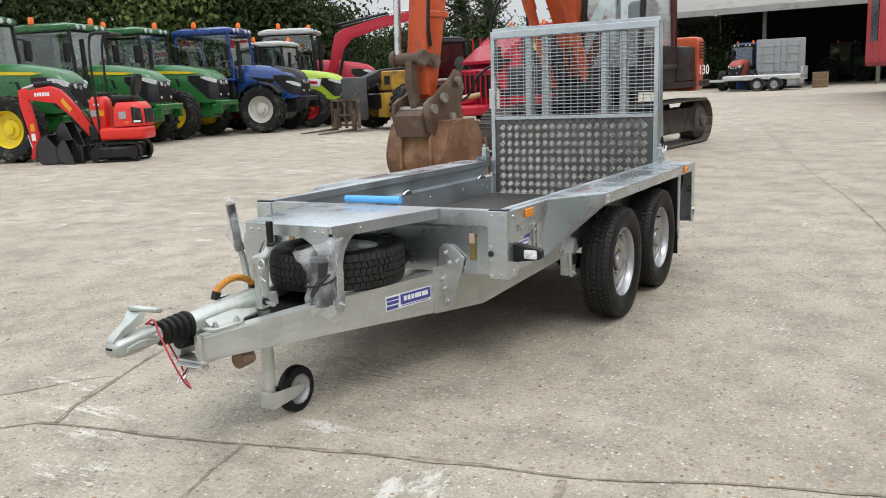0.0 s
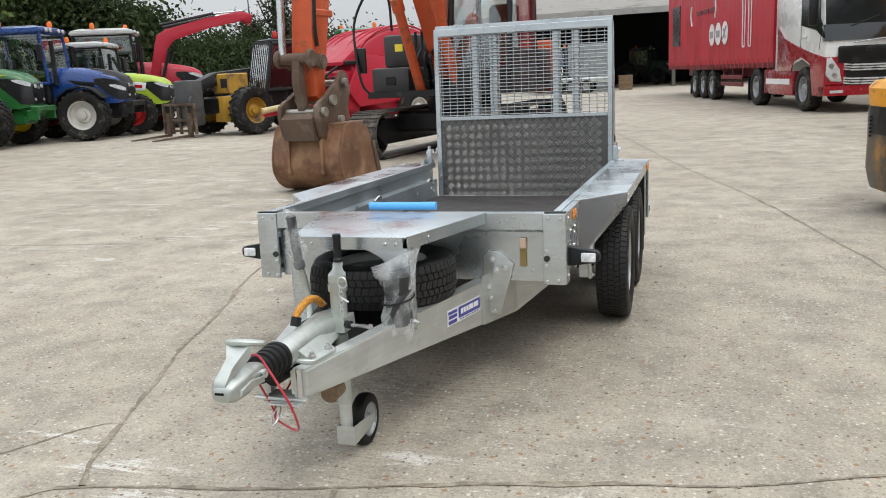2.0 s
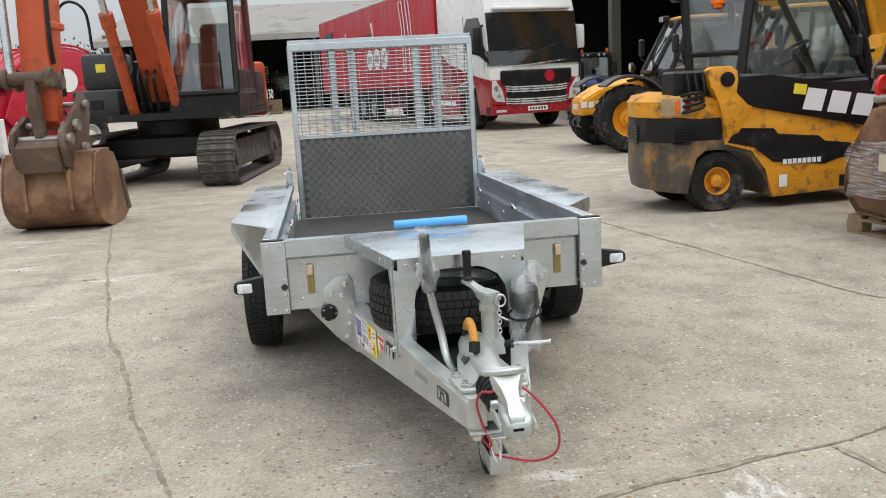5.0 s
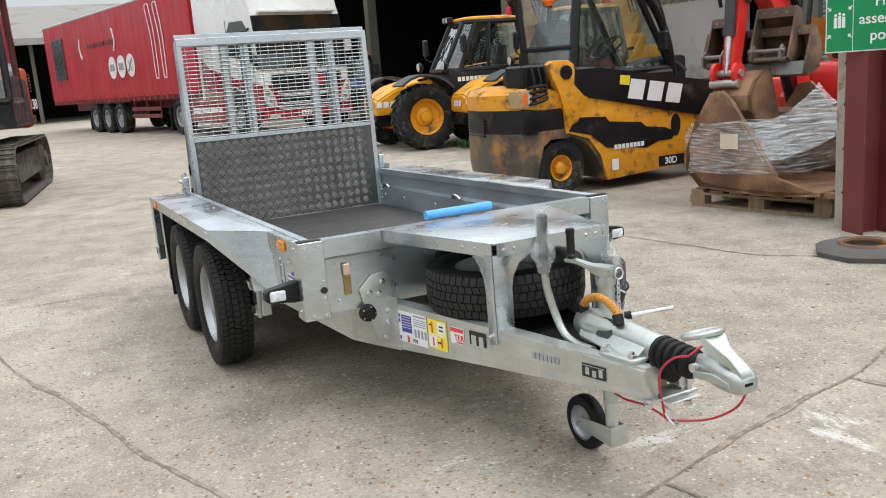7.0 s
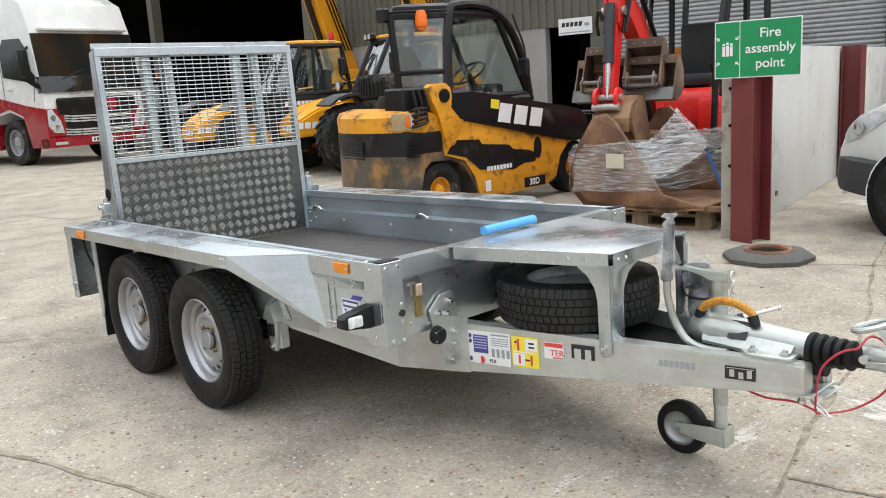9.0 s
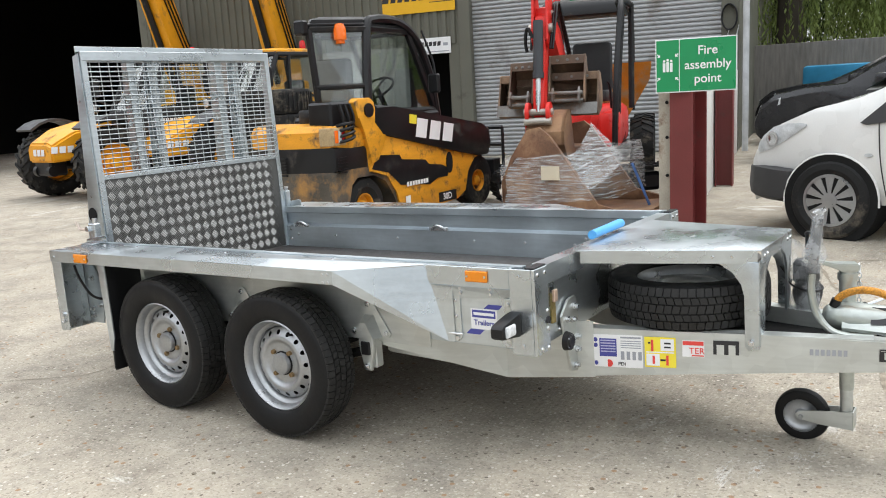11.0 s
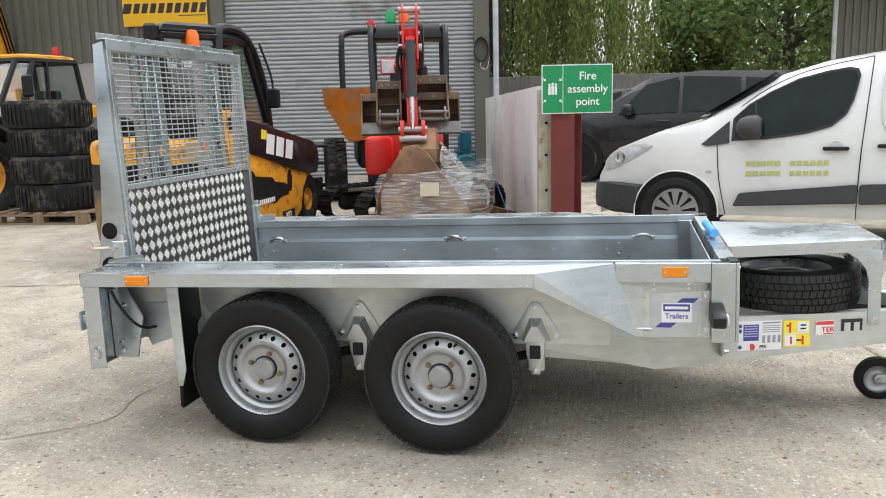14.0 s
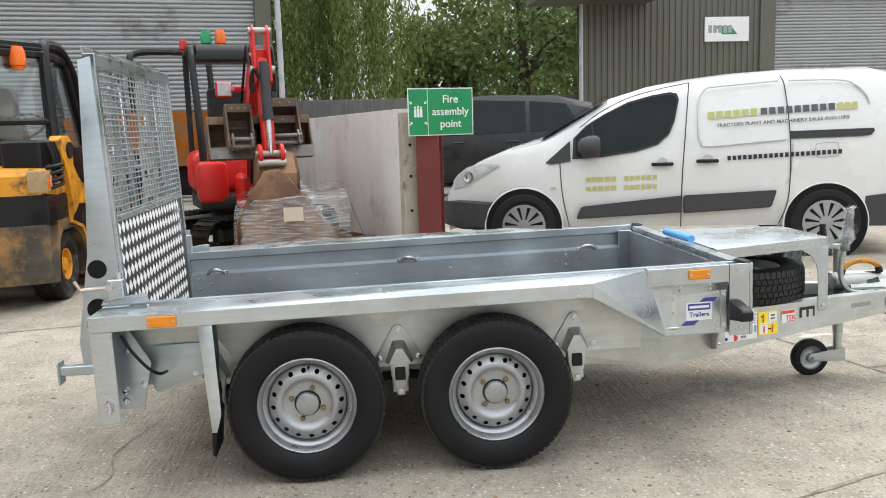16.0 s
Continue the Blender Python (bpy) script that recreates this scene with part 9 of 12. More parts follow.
box(bm, 0.80, 1.18, -0.16, -0.06, 1.66, 1.70, 0.008)
wl_ = part("work_lamp", bm, MINI_RED, dig)
bm = B()
box(bm, 0.881, 0.892, -0.285, -0.155, 1.625, 1.755, 0.004)
part("lamp_lens", bm, LENS, wl_)
bm = B()
tube(bm, curve([(-0.2, -0.30, 1.0), (-0.12, -0.30, 1.25), (-0.08, -0.28, 1.32)]), 0.014, 6)
tube(bm, curve([(-0.2, 0.30, 1.0), (-0.12, 0.30, 1.25), (-0.08, 0.28, 1.32)]), 0.014, 6)
pieces("control_lever", bm, PLASTIC, dig)
# boom up from the swing post, stick hanging almost upright from its end
bm = B()
box(bm, 0.55, 0.98, -0.14, 0.14, 0.50, 0.86, 0.04)
cyl(bm, (0.84, 0, 0.42), (0.84, 0, 0.92), 0.10, n=14)
part("swing_post", bm, MINI_RED, dig)
bm = B()
prism(bm, [(0.70, 0.74), (0.94, 0.70), (1.04, 1.12), (1.30, 1.50), (1.62, 1.76), (1.80, 1.84), (1.80, 1.98), (1.66, 2.0), (1.30, 1.80), (0.94, 1.42), (0.76, 1.02)], "y", -0.065, 0.065, 0.018)
boom_d = part("boom", bm, MINI_RED, dig, "red cranked boom")
bm = B()
tube(bm, [(0.98, 0, 0.78), (1.22, 0, 1.24)], 0.045, 10)
part("boom_ram", bm, MATT_BLACK, dig)
for y in (-0.085, 0.085, 0.105):
    bm = B()
    tube(bm, curve([(0.86, y, 1.05), (1.02, y, 1.50), (1.36, y, 1.84), (1.66, y * 1.1, 2.03), (1.80, y * 1.1, 1.86), (1.90, y, 1.62)]), 0.013, 6)
    part("hose", bm, PLASTIC, boom_d)
bm = B()
prism(bm, [(1.80, 1.92), (1.90, 1.90), (1.96, 1.60), (2.02, 1.34), (2.07, 1.10), (2.03, 1.00), (1.95, 1.02), (1.86, 1.40), (1.76, 1.78)], "y", -0.048, 0.048, 0.012)
stick_ = part("stick", bm, MINI_RED, dig, "red dipper stick")
for s in (-1, 1):
    bm = B()
    prism(bm, [(1.70, 1.74), (1.69, 2.0), (1.75, 2.16), (1.83, 2.19), (1.89, 2.14), (1.91, 1.94), (1.95, 1.70), (1.84, 1.62)], "y", s * 0.052, s * 0.074, 0.004)
    part("stick_cheek", bm, MINI_RED, stick_)
    bm = B()
    lathe(bm, [(0.03, 0.0), (0.085, 0.0), (0.085, 0.03), (0.03, 0.034)], 18, along("y" if s > 0 else "-y", 2.06, s * 0.078, 1.08), closed=True)
    part("link_ear", bm, MINI_RED, stick_)
bm = B()
for x, z, r_, w_ in ((1.82, 2.14, 0.030, 0.10), (1.74, 1.93, 0.034, 0.10), (1.87, 1.80, 0.040, 0.105), (2.06, 1.08, 0.030, 0.13), (2.10, 1.00, 0.034, 0.12)):
    cyl(bm, (x, -w_, z), (x, w_, z), r_, n=12)
pieces("pivot_pin", bm, STEEL_PIN, stick_)
bm = B()
cyl(bm, (1.97, 0, 1.86), (2.03, 0, 1.39), 0.044, n=16)
cyl(bm, (2.026, 0, 1.42), (2.032, 0, 1.37), 0.050, n=16)
ram_ = part("bucket_ram", bm, mat("satin_black_ram", (0.035, 0.037, 0.042), 0.38, var=0.15), dig, "satin black hydraulic ram")
bm = B()
cyl(bm, (2.03, 0, 1.40), (2.07, 0, 1.08), 0.024, n=12)
part("ram_rod", bm, CHROME, ram_)
bm = B()
tube(bm, curve([(1.99, -0.05, 1.72), (2.0, -0.09, 1.80), (1.97, -0.12, 1.70), (1.96, -0.11, 1.60)]), 0.016, 6)
part("hose", bm, PLASTIC, ram_)
bm = B()
bucket_shell(bm, 0.34, Matrix.Translation((1.94, 0.06, 0.70)) @ pose(0, 0, 0, 0, 20, 180), 0.30)
part("digging_bucket", bm, RUST, dig, "rusty brown trenching bucket")

RUST_BROWN = mat("brown_bucket_rust", (0.135, 0.088, 0.058), 0.65, metal=0.15, var=0.35, scale=5, bump=0.25, dirt=(0.24, 0.15, 0.09), dirt_amount=0.35, dirt_scale=4)
LIP_STEEL = mat("worn_grey_bucket_lip", (0.20, 0.195, 0.185), 0.5, metal=0.4, var=0.3, scale=7, bump=0.2, dirt=(0.15, 0.11, 0.08), dirt_amount=0.35, dirt_scale=5)


def hung_bucket(m, w, h, label, lip=0.0, bolts=3):
    """A bucket hung with its mouth to the yard; local: mouth towards +x, lower front edge at the origin."""
    b = thing("digger_bucket", label, "bucket", m, "spare digger buckets")
    k = 0.72 * h / 0.40
    outer = [(0.0, h), (-0.09 * k, h * 0.99), (-0.24 * k, h * 0.74), (-0.30 * k, h * 0.36), (-0.20 * k, 0.05), (0.0, -0.02), (0.10, 0.0)]
    inner = [(0.10, 0.016), (0.0, 0.004), (-0.18 * k, 0.075), (-0.27 * k, h * 0.37), (-0.22 * k, h * 0.70), (-0.085 * k, h * 0.95), (0.0, h * 0.955)]
    bm = B()
    prism(bm, outer + inner, "y", -w / 2, w / 2)
    part("wrapper", bm, RUST_BROWN, b, "", 0.5)
    for s in (-1, 1):
        bm = B()
        prism(bm, outer + [(0.05, h * 0.45), (0.012, h * 0.98)], "y", s * w / 2, s * (w / 2 + 0.016), 0.004)
        part("cheek", bm, RUST_BROWN, b)
    bm = B()
    box(bm, 0.0015, 0.016, -w / 2, w / 2, h * 0.80, h * 0.985, 0.003)
    edge = part("cutting_edge", bm, RUST_BROWN, b)
    bm = B()
    for i in range(bolts):
        lathe(bm, [(0.014, 0), (0.012, 0.006), (0, 0.007)], 8, along("x", 0.016, (i - (bolts - 1) / 2) * w / (bolts + 0.3), h * 0.885))
    pieces("bolt", bm, LIP_STEEL, edge)
    bm = B()
    box(bm, -0.20 * k, -0.185 * k, -w / 2 + 0.004, w / 2 - 0.004, h * 0.50, h * 0.54, 0.003)
    part("inner_rib", bm, RUST_BROWN, b)
    if lip:
        bm = B()
        prism(bm, [(0.101, -0.02), (0.118, -0.02), (0.10, lip), (0.083, lip)], "y", -w / 2 - 0.014, w / 2 + 0.014, 0.003)
        part("front_lip", bm, LIP_STEEL, b, "worn grey steel lip")
    else:
        for s in (-1, 1):
            bm = B()
            prism(bm, [(0.05, -0.03), (0.15, -0.02), (0.165, 0.05), (0.12, 0.11), (0.05, 0.09)], "y", s * w * 0.36, s * (w * 0.36 + 0.018), 0.004)
            part("ear", bm, LIP_STEEL, b)
        bm = B()
        for x, z in ((0.13, 0.055), (0.09, -0.005)):
            cyl(bm, (x, -w * 0.5, z), (x, w * 0.5, z), 0.017, n=12)
        pieces("pin", bm, LIP_STEEL, b)
    return b


hung_bucket(DM @ Matrix.Translation((1.80, -0.21, 1.13)) @ pose(0, 0, 0, 0, -12), 0.20, 0.40, "narrow rust-brown digger bucket hung beside the stick")
hung_bucket(DM @ Matrix.Translation((1.68, 0.18, 1.15)) @ pose(0, 0, 0, 0, -12, 4), 0.30, 0.43, "wide rust-brown digger bucket hung beside the stick")
hung_bucket(DM @ Matrix.Translation((1.62, -0.01, 1.04)) @ pose(0, 0, 0, 0, -10), 0.90, 0.38, "long grading bucket with a worn grey lip hung behind the others", 0.085, 6)

# pallet with a shrink-wrapped bucket
PM = pose(4.10, 2.05, 0, 0, 0, 12)
pal = thing("pallet", "weathered wooden pallet on the concrete", "pallet", PM)
for k in range(7):
    bm = B()
    box(bm, -0.5, 0.5, -0.6 + 0.18 * k, -0.6 + 0.18 * k + 0.12, 0.122, 0.144, 0.002)
    part("board", bm, WOOD, pal)
for x in (-0.45, 0.0, 0.45):
    bm = B()
    box(bm, x - 0.05, x + 0.05, -0.6, 0.6, 0.0, 0.022)
    box(bm, x - 0.05, x + 0.05, -0.6, 0.6, 0.10, 0.121)
    part("bearer", bm, WOOD, pal)
    for y in (-0.54, 0.0, 0.54):
        bm = B()
        box(bm, x - 0.05, x + 0.05, y - 0.07, y + 0.07, 0.022, 0.10, 0.002)
        part("block", bm, WOOD, pal)
wb = thing("wrapped_bucket", "large rusty bucket shrink-wrapped on a pallet", "bucket", PM @ Matrix.Translation((0.0, 0.03, 0.15)) @ pose(0, 0, 0, 0, 0, -97) @ Matrix.Diagonal((0.98, 1.28, 0.98, 1)))
bm = B()
prof = [(-0.42, 0.56), (-0.56, 0.34), (-0.56, 0.16), (-0.42, 0.02), (-0.1, 0.0), (0.3, 0.0), (0.72, 0.03), (0.72, 0.06), (0.3, 0.035), (-0.1, 0.04), (-0.38, 0.06), (-0.50, 0.18), (-0.50, 0.34), (-0.38, 0.54)]
prism(bm, prof, "y", -0.45, 0.45)
for s in (-1, 1):
    prism(bm, [(-0.30, 0.80), (-0.46, 0.56), (-0.56, 0.34), (-0.56, 0.16), (-0.42, 0.02), (0.4, 0.0), (0.72, 0.05), (0.34, 0.14), (-0.08, 0.74), (-0.18, 0.82)], "y", s * 0.45, s * 0.42, 0.006)
box(bm, -0.46, -0.10, -0.42, 0.42, 0.54, 0.60, 0.01)
part("shell", bm, RUST, wb, "rusty clam bucket", 0.5)
for k in range(5):
    bm = B()
    prism(bm, [(0.66, -0.04), (0.66, 0.04), (0.88, 0.02), (0.88, -0.02)], "z", 0.015, 0.055, 0.0, Matrix.Translation((0, -0.38 + 0.19 * k, 0)))
    part("tooth", bm, RUST, wb)
WRAP = FILM.copy()
WRAP.name = "stretch_wrap_film"
wnodes = WRAP.node_tree.nodes
for nd_ in wnodes:
    if nd_.bl_idname == "ShaderNodeTexNoise":
        nd_.inputs["Scale"].default_value = 5.0
        mp_ = wnodes.new("ShaderNodeMapping")
        mp_.inputs["Scale"].default_value = (1.2, 1.2, 16)
        tc_ = wnodes.new("ShaderNodeTexCoord")
        WRAP.node_tree.links.new(tc_.outputs["Object"], mp_.inputs[0])
        WRAP.node_tree.links.new(mp_.outputs[0], nd_.inputs["Vector"])
    if nd_.bl_idname == "ShaderNodeMapRange":
        nd_.inputs[3].default_value, nd_.inputs[4].default_value = 0.04, 0.50
bm = B()
ring0 = [(-0.58, -0.2), (-0.56, -0.44), (-0.3, -0.475), (0.25, -0.475), (0.45, -0.42), (0.50, 0.0), (0.45, 0.42), (0.25, 0.475), (-0.3, 0.475), (-0.56, 0.44), (-0.58, 0.2)]
rings = []
for z, k in ((0.16, 1.0), (0.26, 1.0), (0.36, 0.99), (0.46, 0.97), (0.56, 0.92)):
    rings.append([(x * k - 0.02, y * (1.0 if z < 0.5 else 0.98), z + (0.16 * max(0, x) if z > 0.3 else 0.05 * x)) for x, y in ring0])
loft(bm, rings, False)
bmesh.ops.subdivide_edges(bm, edges=list(bm.edges), cuts=2, use_grid_fill=True)
crumple(bm, 0.02, 7, 4)
part("stretch_film", bm, WRAP, wb, "crinkled clear stretch film", 1.5)
# film drawn from the near cheek up to the tip of the far one
bm = B()
rows_ = []
for i in range(11):
    u = i / 10
    row = []
    for j in range(7):
        v = j / 6
        a_ = Vector((0.02 + 0.22 * v, -0.46, 0.56 - 0.30 * v))
        c_ = Vector((-0.12 + 0.34 * v, 0.46, 0.80 - 0.34 * v))
        p_ = a_.lerp(c_, u)
        p_.z -= 0.10 * math.sin(math.pi * u) * (1 - 0.4 * v)
        row.append(tuple(p_))
    rows_.append(row)
loft(bm, rows_, False)
crumple(bm, 0.025, 9, 5)
part("loose_film", bm, WRAP, wb, "crinkled clear stretch film", 1.5)
bm = B()
box(bm, -0.15, 0.02, -0.489, -0.483, 0.36, 0.48, 0.0)
part("paper_label", bm, mat("cream_paper_label", (0.62, 0.55, 0.42), 0.7, var=0.1), wb, "cream paper label")
bm = B()
sheet(bm, [(0.48, -0.05, 0.45), (0.48, 0.0, 0.45), (0.62, 0.05, 0.06), (0.62, 0.0, 0.06)], 0.004)
part("blue_strap", bm, mat("blue_webbing", (0.05, 0.15, 0.42), 0.6), wb, "blue webbing strap")

# ---- dumper behind the digger ----
dp = thing("site_dumper", "site dumper with a worn orange-yellow skip", "dumper", pose(8.54, 4.0, 0, 0, 0, 200))
bm = B()
rings = [[(0.25, -0.48, 0.80), (0.95, -0.55, 0.86), (0.95, 0.55, 0.86), (0.25, 0.48, 0.80)], [(-0.02, -0.80, 1.30), (1.30, -0.84, 1.34), (1.30, 0.84, 1.34), (-0.02, 0.80, 1.30)], [(-0.05, -0.84, 1.55), (1.38, -0.86, 1.55), (1.38, 0.86, 1.55), (-0.05, 0.84, 1.55)]]
loft(bm, rings)
for f in list(bm.faces):
    if f.calc_center_median().z > 1.50:
        bm.faces.remove(f)
bmesh.ops.solidify(bm, geom=list(bm.faces), thickness=0.03)
part("skip", bm, mat("worn_orange_skip", (0.58, 0.25, 0.03), 0.55, var=0.2, dirt=(0.42, 0.31, 0.20), dirt_amount=0.38, dirt_scale=4, bump=0.15), dp, "worn orange-yellow skip")
bm = B()
box(bm, -1.3, 0.8, -0.4, 0.4, 0.45, 0.85, 0.05)
box(bm, -1.3, -0.4, -0.5, 0.5, 0.8, 1.15, 0.06)
part("chassis", bm, MATT_BLACK, dp)
bm = B()
for y in (-0.55, 0.55):
    tube(bm, curve([(-0.4, y, 0.9), (-0.45, y, 2.2), (-0.55, y * 0.85, 2.42), (-0.55, 0, 2.45)]), 0.045, 8)
part("roll_bar", bm, MATT_BLACK, dp)
for x in (-0.9, 0.6):
    for y, s in ((-0.72, -1), (0.72, 1)):
        agri_wheel(dp, x, y, 0.42, 0.32, 0.2, MACHINE_YEL, s)

# compressor by the shutter
cp = thing("compressor", "teal workshop air compressor by the shutter", "compressor", pose(10.15, 3.05, 0, 0, 0, -75) @ Matrix.Scale(0.72, 4))
TEAL = mat("teal_machine_paint", (0.01, 0.12, 0.17), 0.4, var=0.1)
bm = B()
lathe(bm, [(0, -0.55), (0.25, -0.5), (0.30, -0.4), (0.30, 0.4), (0.25, 0.5), (0, 0.55)], 24, along("y", 0, 0, 0.42))
part("tank", bm, TEAL, cp, "teal cylindrical tank")
bm = B()
box(bm, -0.22, 0.22, -0.3, 0.35, 0.72, 0.80, 0.01)
cyl(bm, (0, -0.2, 0.80), (0, -0.2, 1.20), 0.14, n=14)
box(bm, -0.15, 0.15, 0.05, 0.30, 0.80, 1.12, 0.03)
part("pump", bm, TEAL, cp)
for y in (-0.35, 0.35):
    bm = B()
    box(bm, -0.25, 0.25, y - 0.03, y + 0.03, 0.0, 0.16)
    part("foot", bm, MATT_BLACK, cp)

# tyre stack on a pallet
copy_thing(pal, pose(5.45, 7.28, 0, 0, 0, 5))
car2, _ = lug_tyre(0.52, 0.33, 0.29)
for k in range(4):
    ts = thing("stacked_tyre", "worn black lorry tyre lying in a stack on a pallet", "tyre", pose(5.45 + 0.02 * (-1) ** k, 7.28 + 0.015 * k, 0.145 + 0.165 + 0.33 * k, 90, 0, 30 * k), "stacked lorry tyres")
    part("carcass", car2, RUBBER_OLD, ts)
    bm = B()
    for a in range(48):
        t = 2 * math.pi * a / 48
        box(bm, -0.012, 0.012, -0.12, 0.12, 0.492, 0.508, 0, Matrix.Rotation(t, 4, "Y"))
    tagged(part("tread_pattern", bm, RUBBER_OLD, ts), kind="stuff")
bm = B()
rnd = random.Random(8)
for k in range(90):
    a, l = rnd.uniform(0, 6.28), rnd.uniform(0.05, 0.17)
    p = Vector((rnd.uniform(-0.12, 0.12), rnd.uniform(-0.2, 0.2), 0))
    d = Vector((math.cos(a) * 0.6, math.sin(a) * 0.6, 0.9)) * l
    w_ = Vector((-math.sin(a), math.cos(a), 0)) * 0.012
    vs = [bm.verts.new(q) for q in (p - w_ * 0.4, p + w_ * 0.4, p + d * 0.6 + w_, p + d, p + d * 0.6 - w_)]
    bm.faces.new(vs)
wd = tagged(part("weed", bm, mat("weed_green", (0.06, 0.13, 0.03), 0.6, var=0.3)), "low green weeds growing from a joint", "weed", kind="stuff")
wd.location = (5.1, 9.6, 0)

# ---- white van ----
VM = Matrix.Translation((3.41, -2.68, 0)) @ pose(0, 0, 0, 0, 0, math.degrees(math.atan2(0.97, 0.24)))
van = thing("van", "white panel van with green and black lettering", "van", VM)
# local: forward +x, near side y = 0.9, rear axle at the origin line; side plane at y = 0
VS = [(-0.72, 0.32, 1.46), (-0.67, 0.28, 1.64), (-0.4, 0.28, 1.695), (0.3, 0.28, 1.70), (0.8, 0.28, 1.68), (1.2, 0.28, 1.64), (1.55, 0.28, 1.585), (1.9, 0.28, 1.485), (2.3, 0.28, 1.26), (2.55, 0.28, 1.12), (2.9, 0.28, 1.02), (3.2, 0.28, 0.90), (3.42, 0.26, 0.72), (3.48, 0.24, 0.60)]
bm = B()
rings = []
WAIST = 0.98
for x, z0, zt in VS:
    taper = 0.0 if x < 2.7 else (x - 2.7) * 0.26
    rear = 0.03 if x < -0.6 else 0.0
    top_in = 0.14 if zt > 1.2 else 0.14 * max(0.0, (zt - 0.9) / 0.4)
    zw = min(WAIST, zt - 0.03)
    sec = []
    for s in (1, -1):
        pts = [(0.0 + taper + rear + 0.05, z0), (taper + rear, z0 + 0.14), (taper + rear - 0.012, 0.62 if zt > 0.75 else z0 + 0.2), (taper + rear, zw), (taper + rear + top_in * 0.75, zw + (zt - zw) * 0.75), (taper + rear + top_in + 0.08, zt - 0.03), (taper + rear + top_in + 0.22, zt)]
        sec.append([(x, -0.0 + (y if s > 0 else 1.8 - y), z) for y, z in pts])
    ring_ = [(p[0], -p[1], p[2]) for p in sec[0]] + [(p[0], -p[1], p[2]) for p in sec[1]][::-1]
    rings.append(ring_)
loft(bm, rings)
body = part("body", bm, WHITE_PAINT, van, "glossy white van body", 0.55)


def vy(z):
    """Where the van's near flank lies at a height: upright below the waist, leaning in above it."""
    return 0.013 if z <= 0.98 else 0.013 - 0.148 * (z - 0.98) / 0.75


def flank(name, pts, material, parent=None, lift=0.004, depth=0.012, label=""):
    bm = B()
    sheet(bm, [(x, vy(z) + lift, z) for x, z in pts][::-1], depth)
    return part(name, bm, material, parent or van, label)


LEAN = math.degrees(math.atan2(0.148, 0.75))


def on_flank(x, z):
    return Matrix.Translation((x, vy(z) + 0.006, z)) @ pose(0, 0, 0, LEAN if z > 0.98 else 0) @ pose(0, 0, 0, 90, 0, 180)


CHARCOAL = mat("charcoal_bumper_plastic", (0.045, 0.045, 0.047), 0.65, var=0.12, bump=0.1)
for xw in (0.0, 2.73):
    bm = B()
    cyl(bm, (xw, 0.016, 0.30), (xw, -0.25, 0.30), 0.362, n=40)
    arch = part("wheel_arch", bm, DARK, van)
    bm = B()
    tube(bm, [(xw + 0.366 * math.cos(radians(a)), 0.008, 0.30 + 0.366 * math.sin(radians(a))) for a in range(-5, 186, 10)], 0.010, 8)
    part("arch_flange", bm, WHITE_PAINT, arch)
    road_wheel(van, xw, -0.05, 0.305, 0.185, 0.205, RIM, 1, 11)
    road_wheel(van, xw, -1.75, 0.305, 0.185, 0.205, RIM, -1, 11)


def seam(name, pts, r, material, parent=None, rounded=True):
    """A thin line lying on the van's flank."""
    bm = B()
    p = [(x, vy(z) + 0.001, z) for x, z in pts]
    tube(bm, curve(p, 5) if rounded else p, r, 6)
    return part(name, bm, material, parent or van)


SIDE_GLASS = mat("dark_side_glass", (0.012, 0.018, 0.017), 0.03, var=0.3, scale=3, bump=0, rvar=0.01, spec=0.22)
WIN = [(2.27, 0.93), (2.26, 1.12), (2.14, 1.235), (1.98, 1.335), (1.76, 1.44), (1.54, 1.495), (1.38, 1.52), (1.315, 1.505), (1.295, 1.45), (1.335, 1.26), (1.385, 1.14), (1.49, 1.045), (1.69, 0.985), (1.98, 0.945)]
wcx, wcz = sum(p[0] for p in WIN) / len(WIN), sum(p[1] for p in WIN) / len(WIN)
wnd = flank("door_window", WIN, BLACK_INK, None, 0.004, 0.006, "black rubber window seal")
flank("window_glass", [(wcx + (x - wcx) * 0.955, wcz + (z - wcz) * 0.92) for x, z in WIN], SIDE_GLASS, wnd, 0.008, 0.003, "dark reflective door window")
seam("window_bar", [(2.03, 0.97), (2.07, 1.12), (2.09, 1.255)], 0.012, BLACK_INK, wnd)
flank("quarter_panel", [(2.52, 0.90), (2.29, 1.10), (2.285, 0.91), (2.47, 0.885)], CHARCOAL, None, 0.004, 0.008)
for pts in ([(2.24, 0.37), (2.19, 0.485), (1.275, 0.575), (1.275, 0.42)], [(1.262, 0.575), (0.44, 0.61), (0.485, 0.455), (1.262, 0.41)]):
    bm = B()
    sheet(bm, [(x, vy(z) + 0.022, z) for x, z in pts], 0.03)
    bmesh.ops.bevel(bm, geom=list(bm.edges), offset=0.010, segments=2, affect="EDGES")
    part("rub_strip", bm, CHARCOAL, van, "charcoal plastic rub strip")
for pts in ([(2.385, 0.90), (2.375, 0.72), (2.355, 0.55), (2.30, 0.29)], [(1.205, 1.60), (1.24, 1.16), (1.268, 0.76), (1.28, 0.28)], [(0.40, 1.63), (0.365, 1.53), (0.33, 1.19), (0.32, 0.85), (0.335, 0.51), (0.41, 0.30)], [(1.205, 1.60), (1.5, 1.545), (1.76, 1.475), (2.0, 1.36), (2.20, 1.22)]):
    seam("door_gap", pts, 0.0045, BLACK_INK)
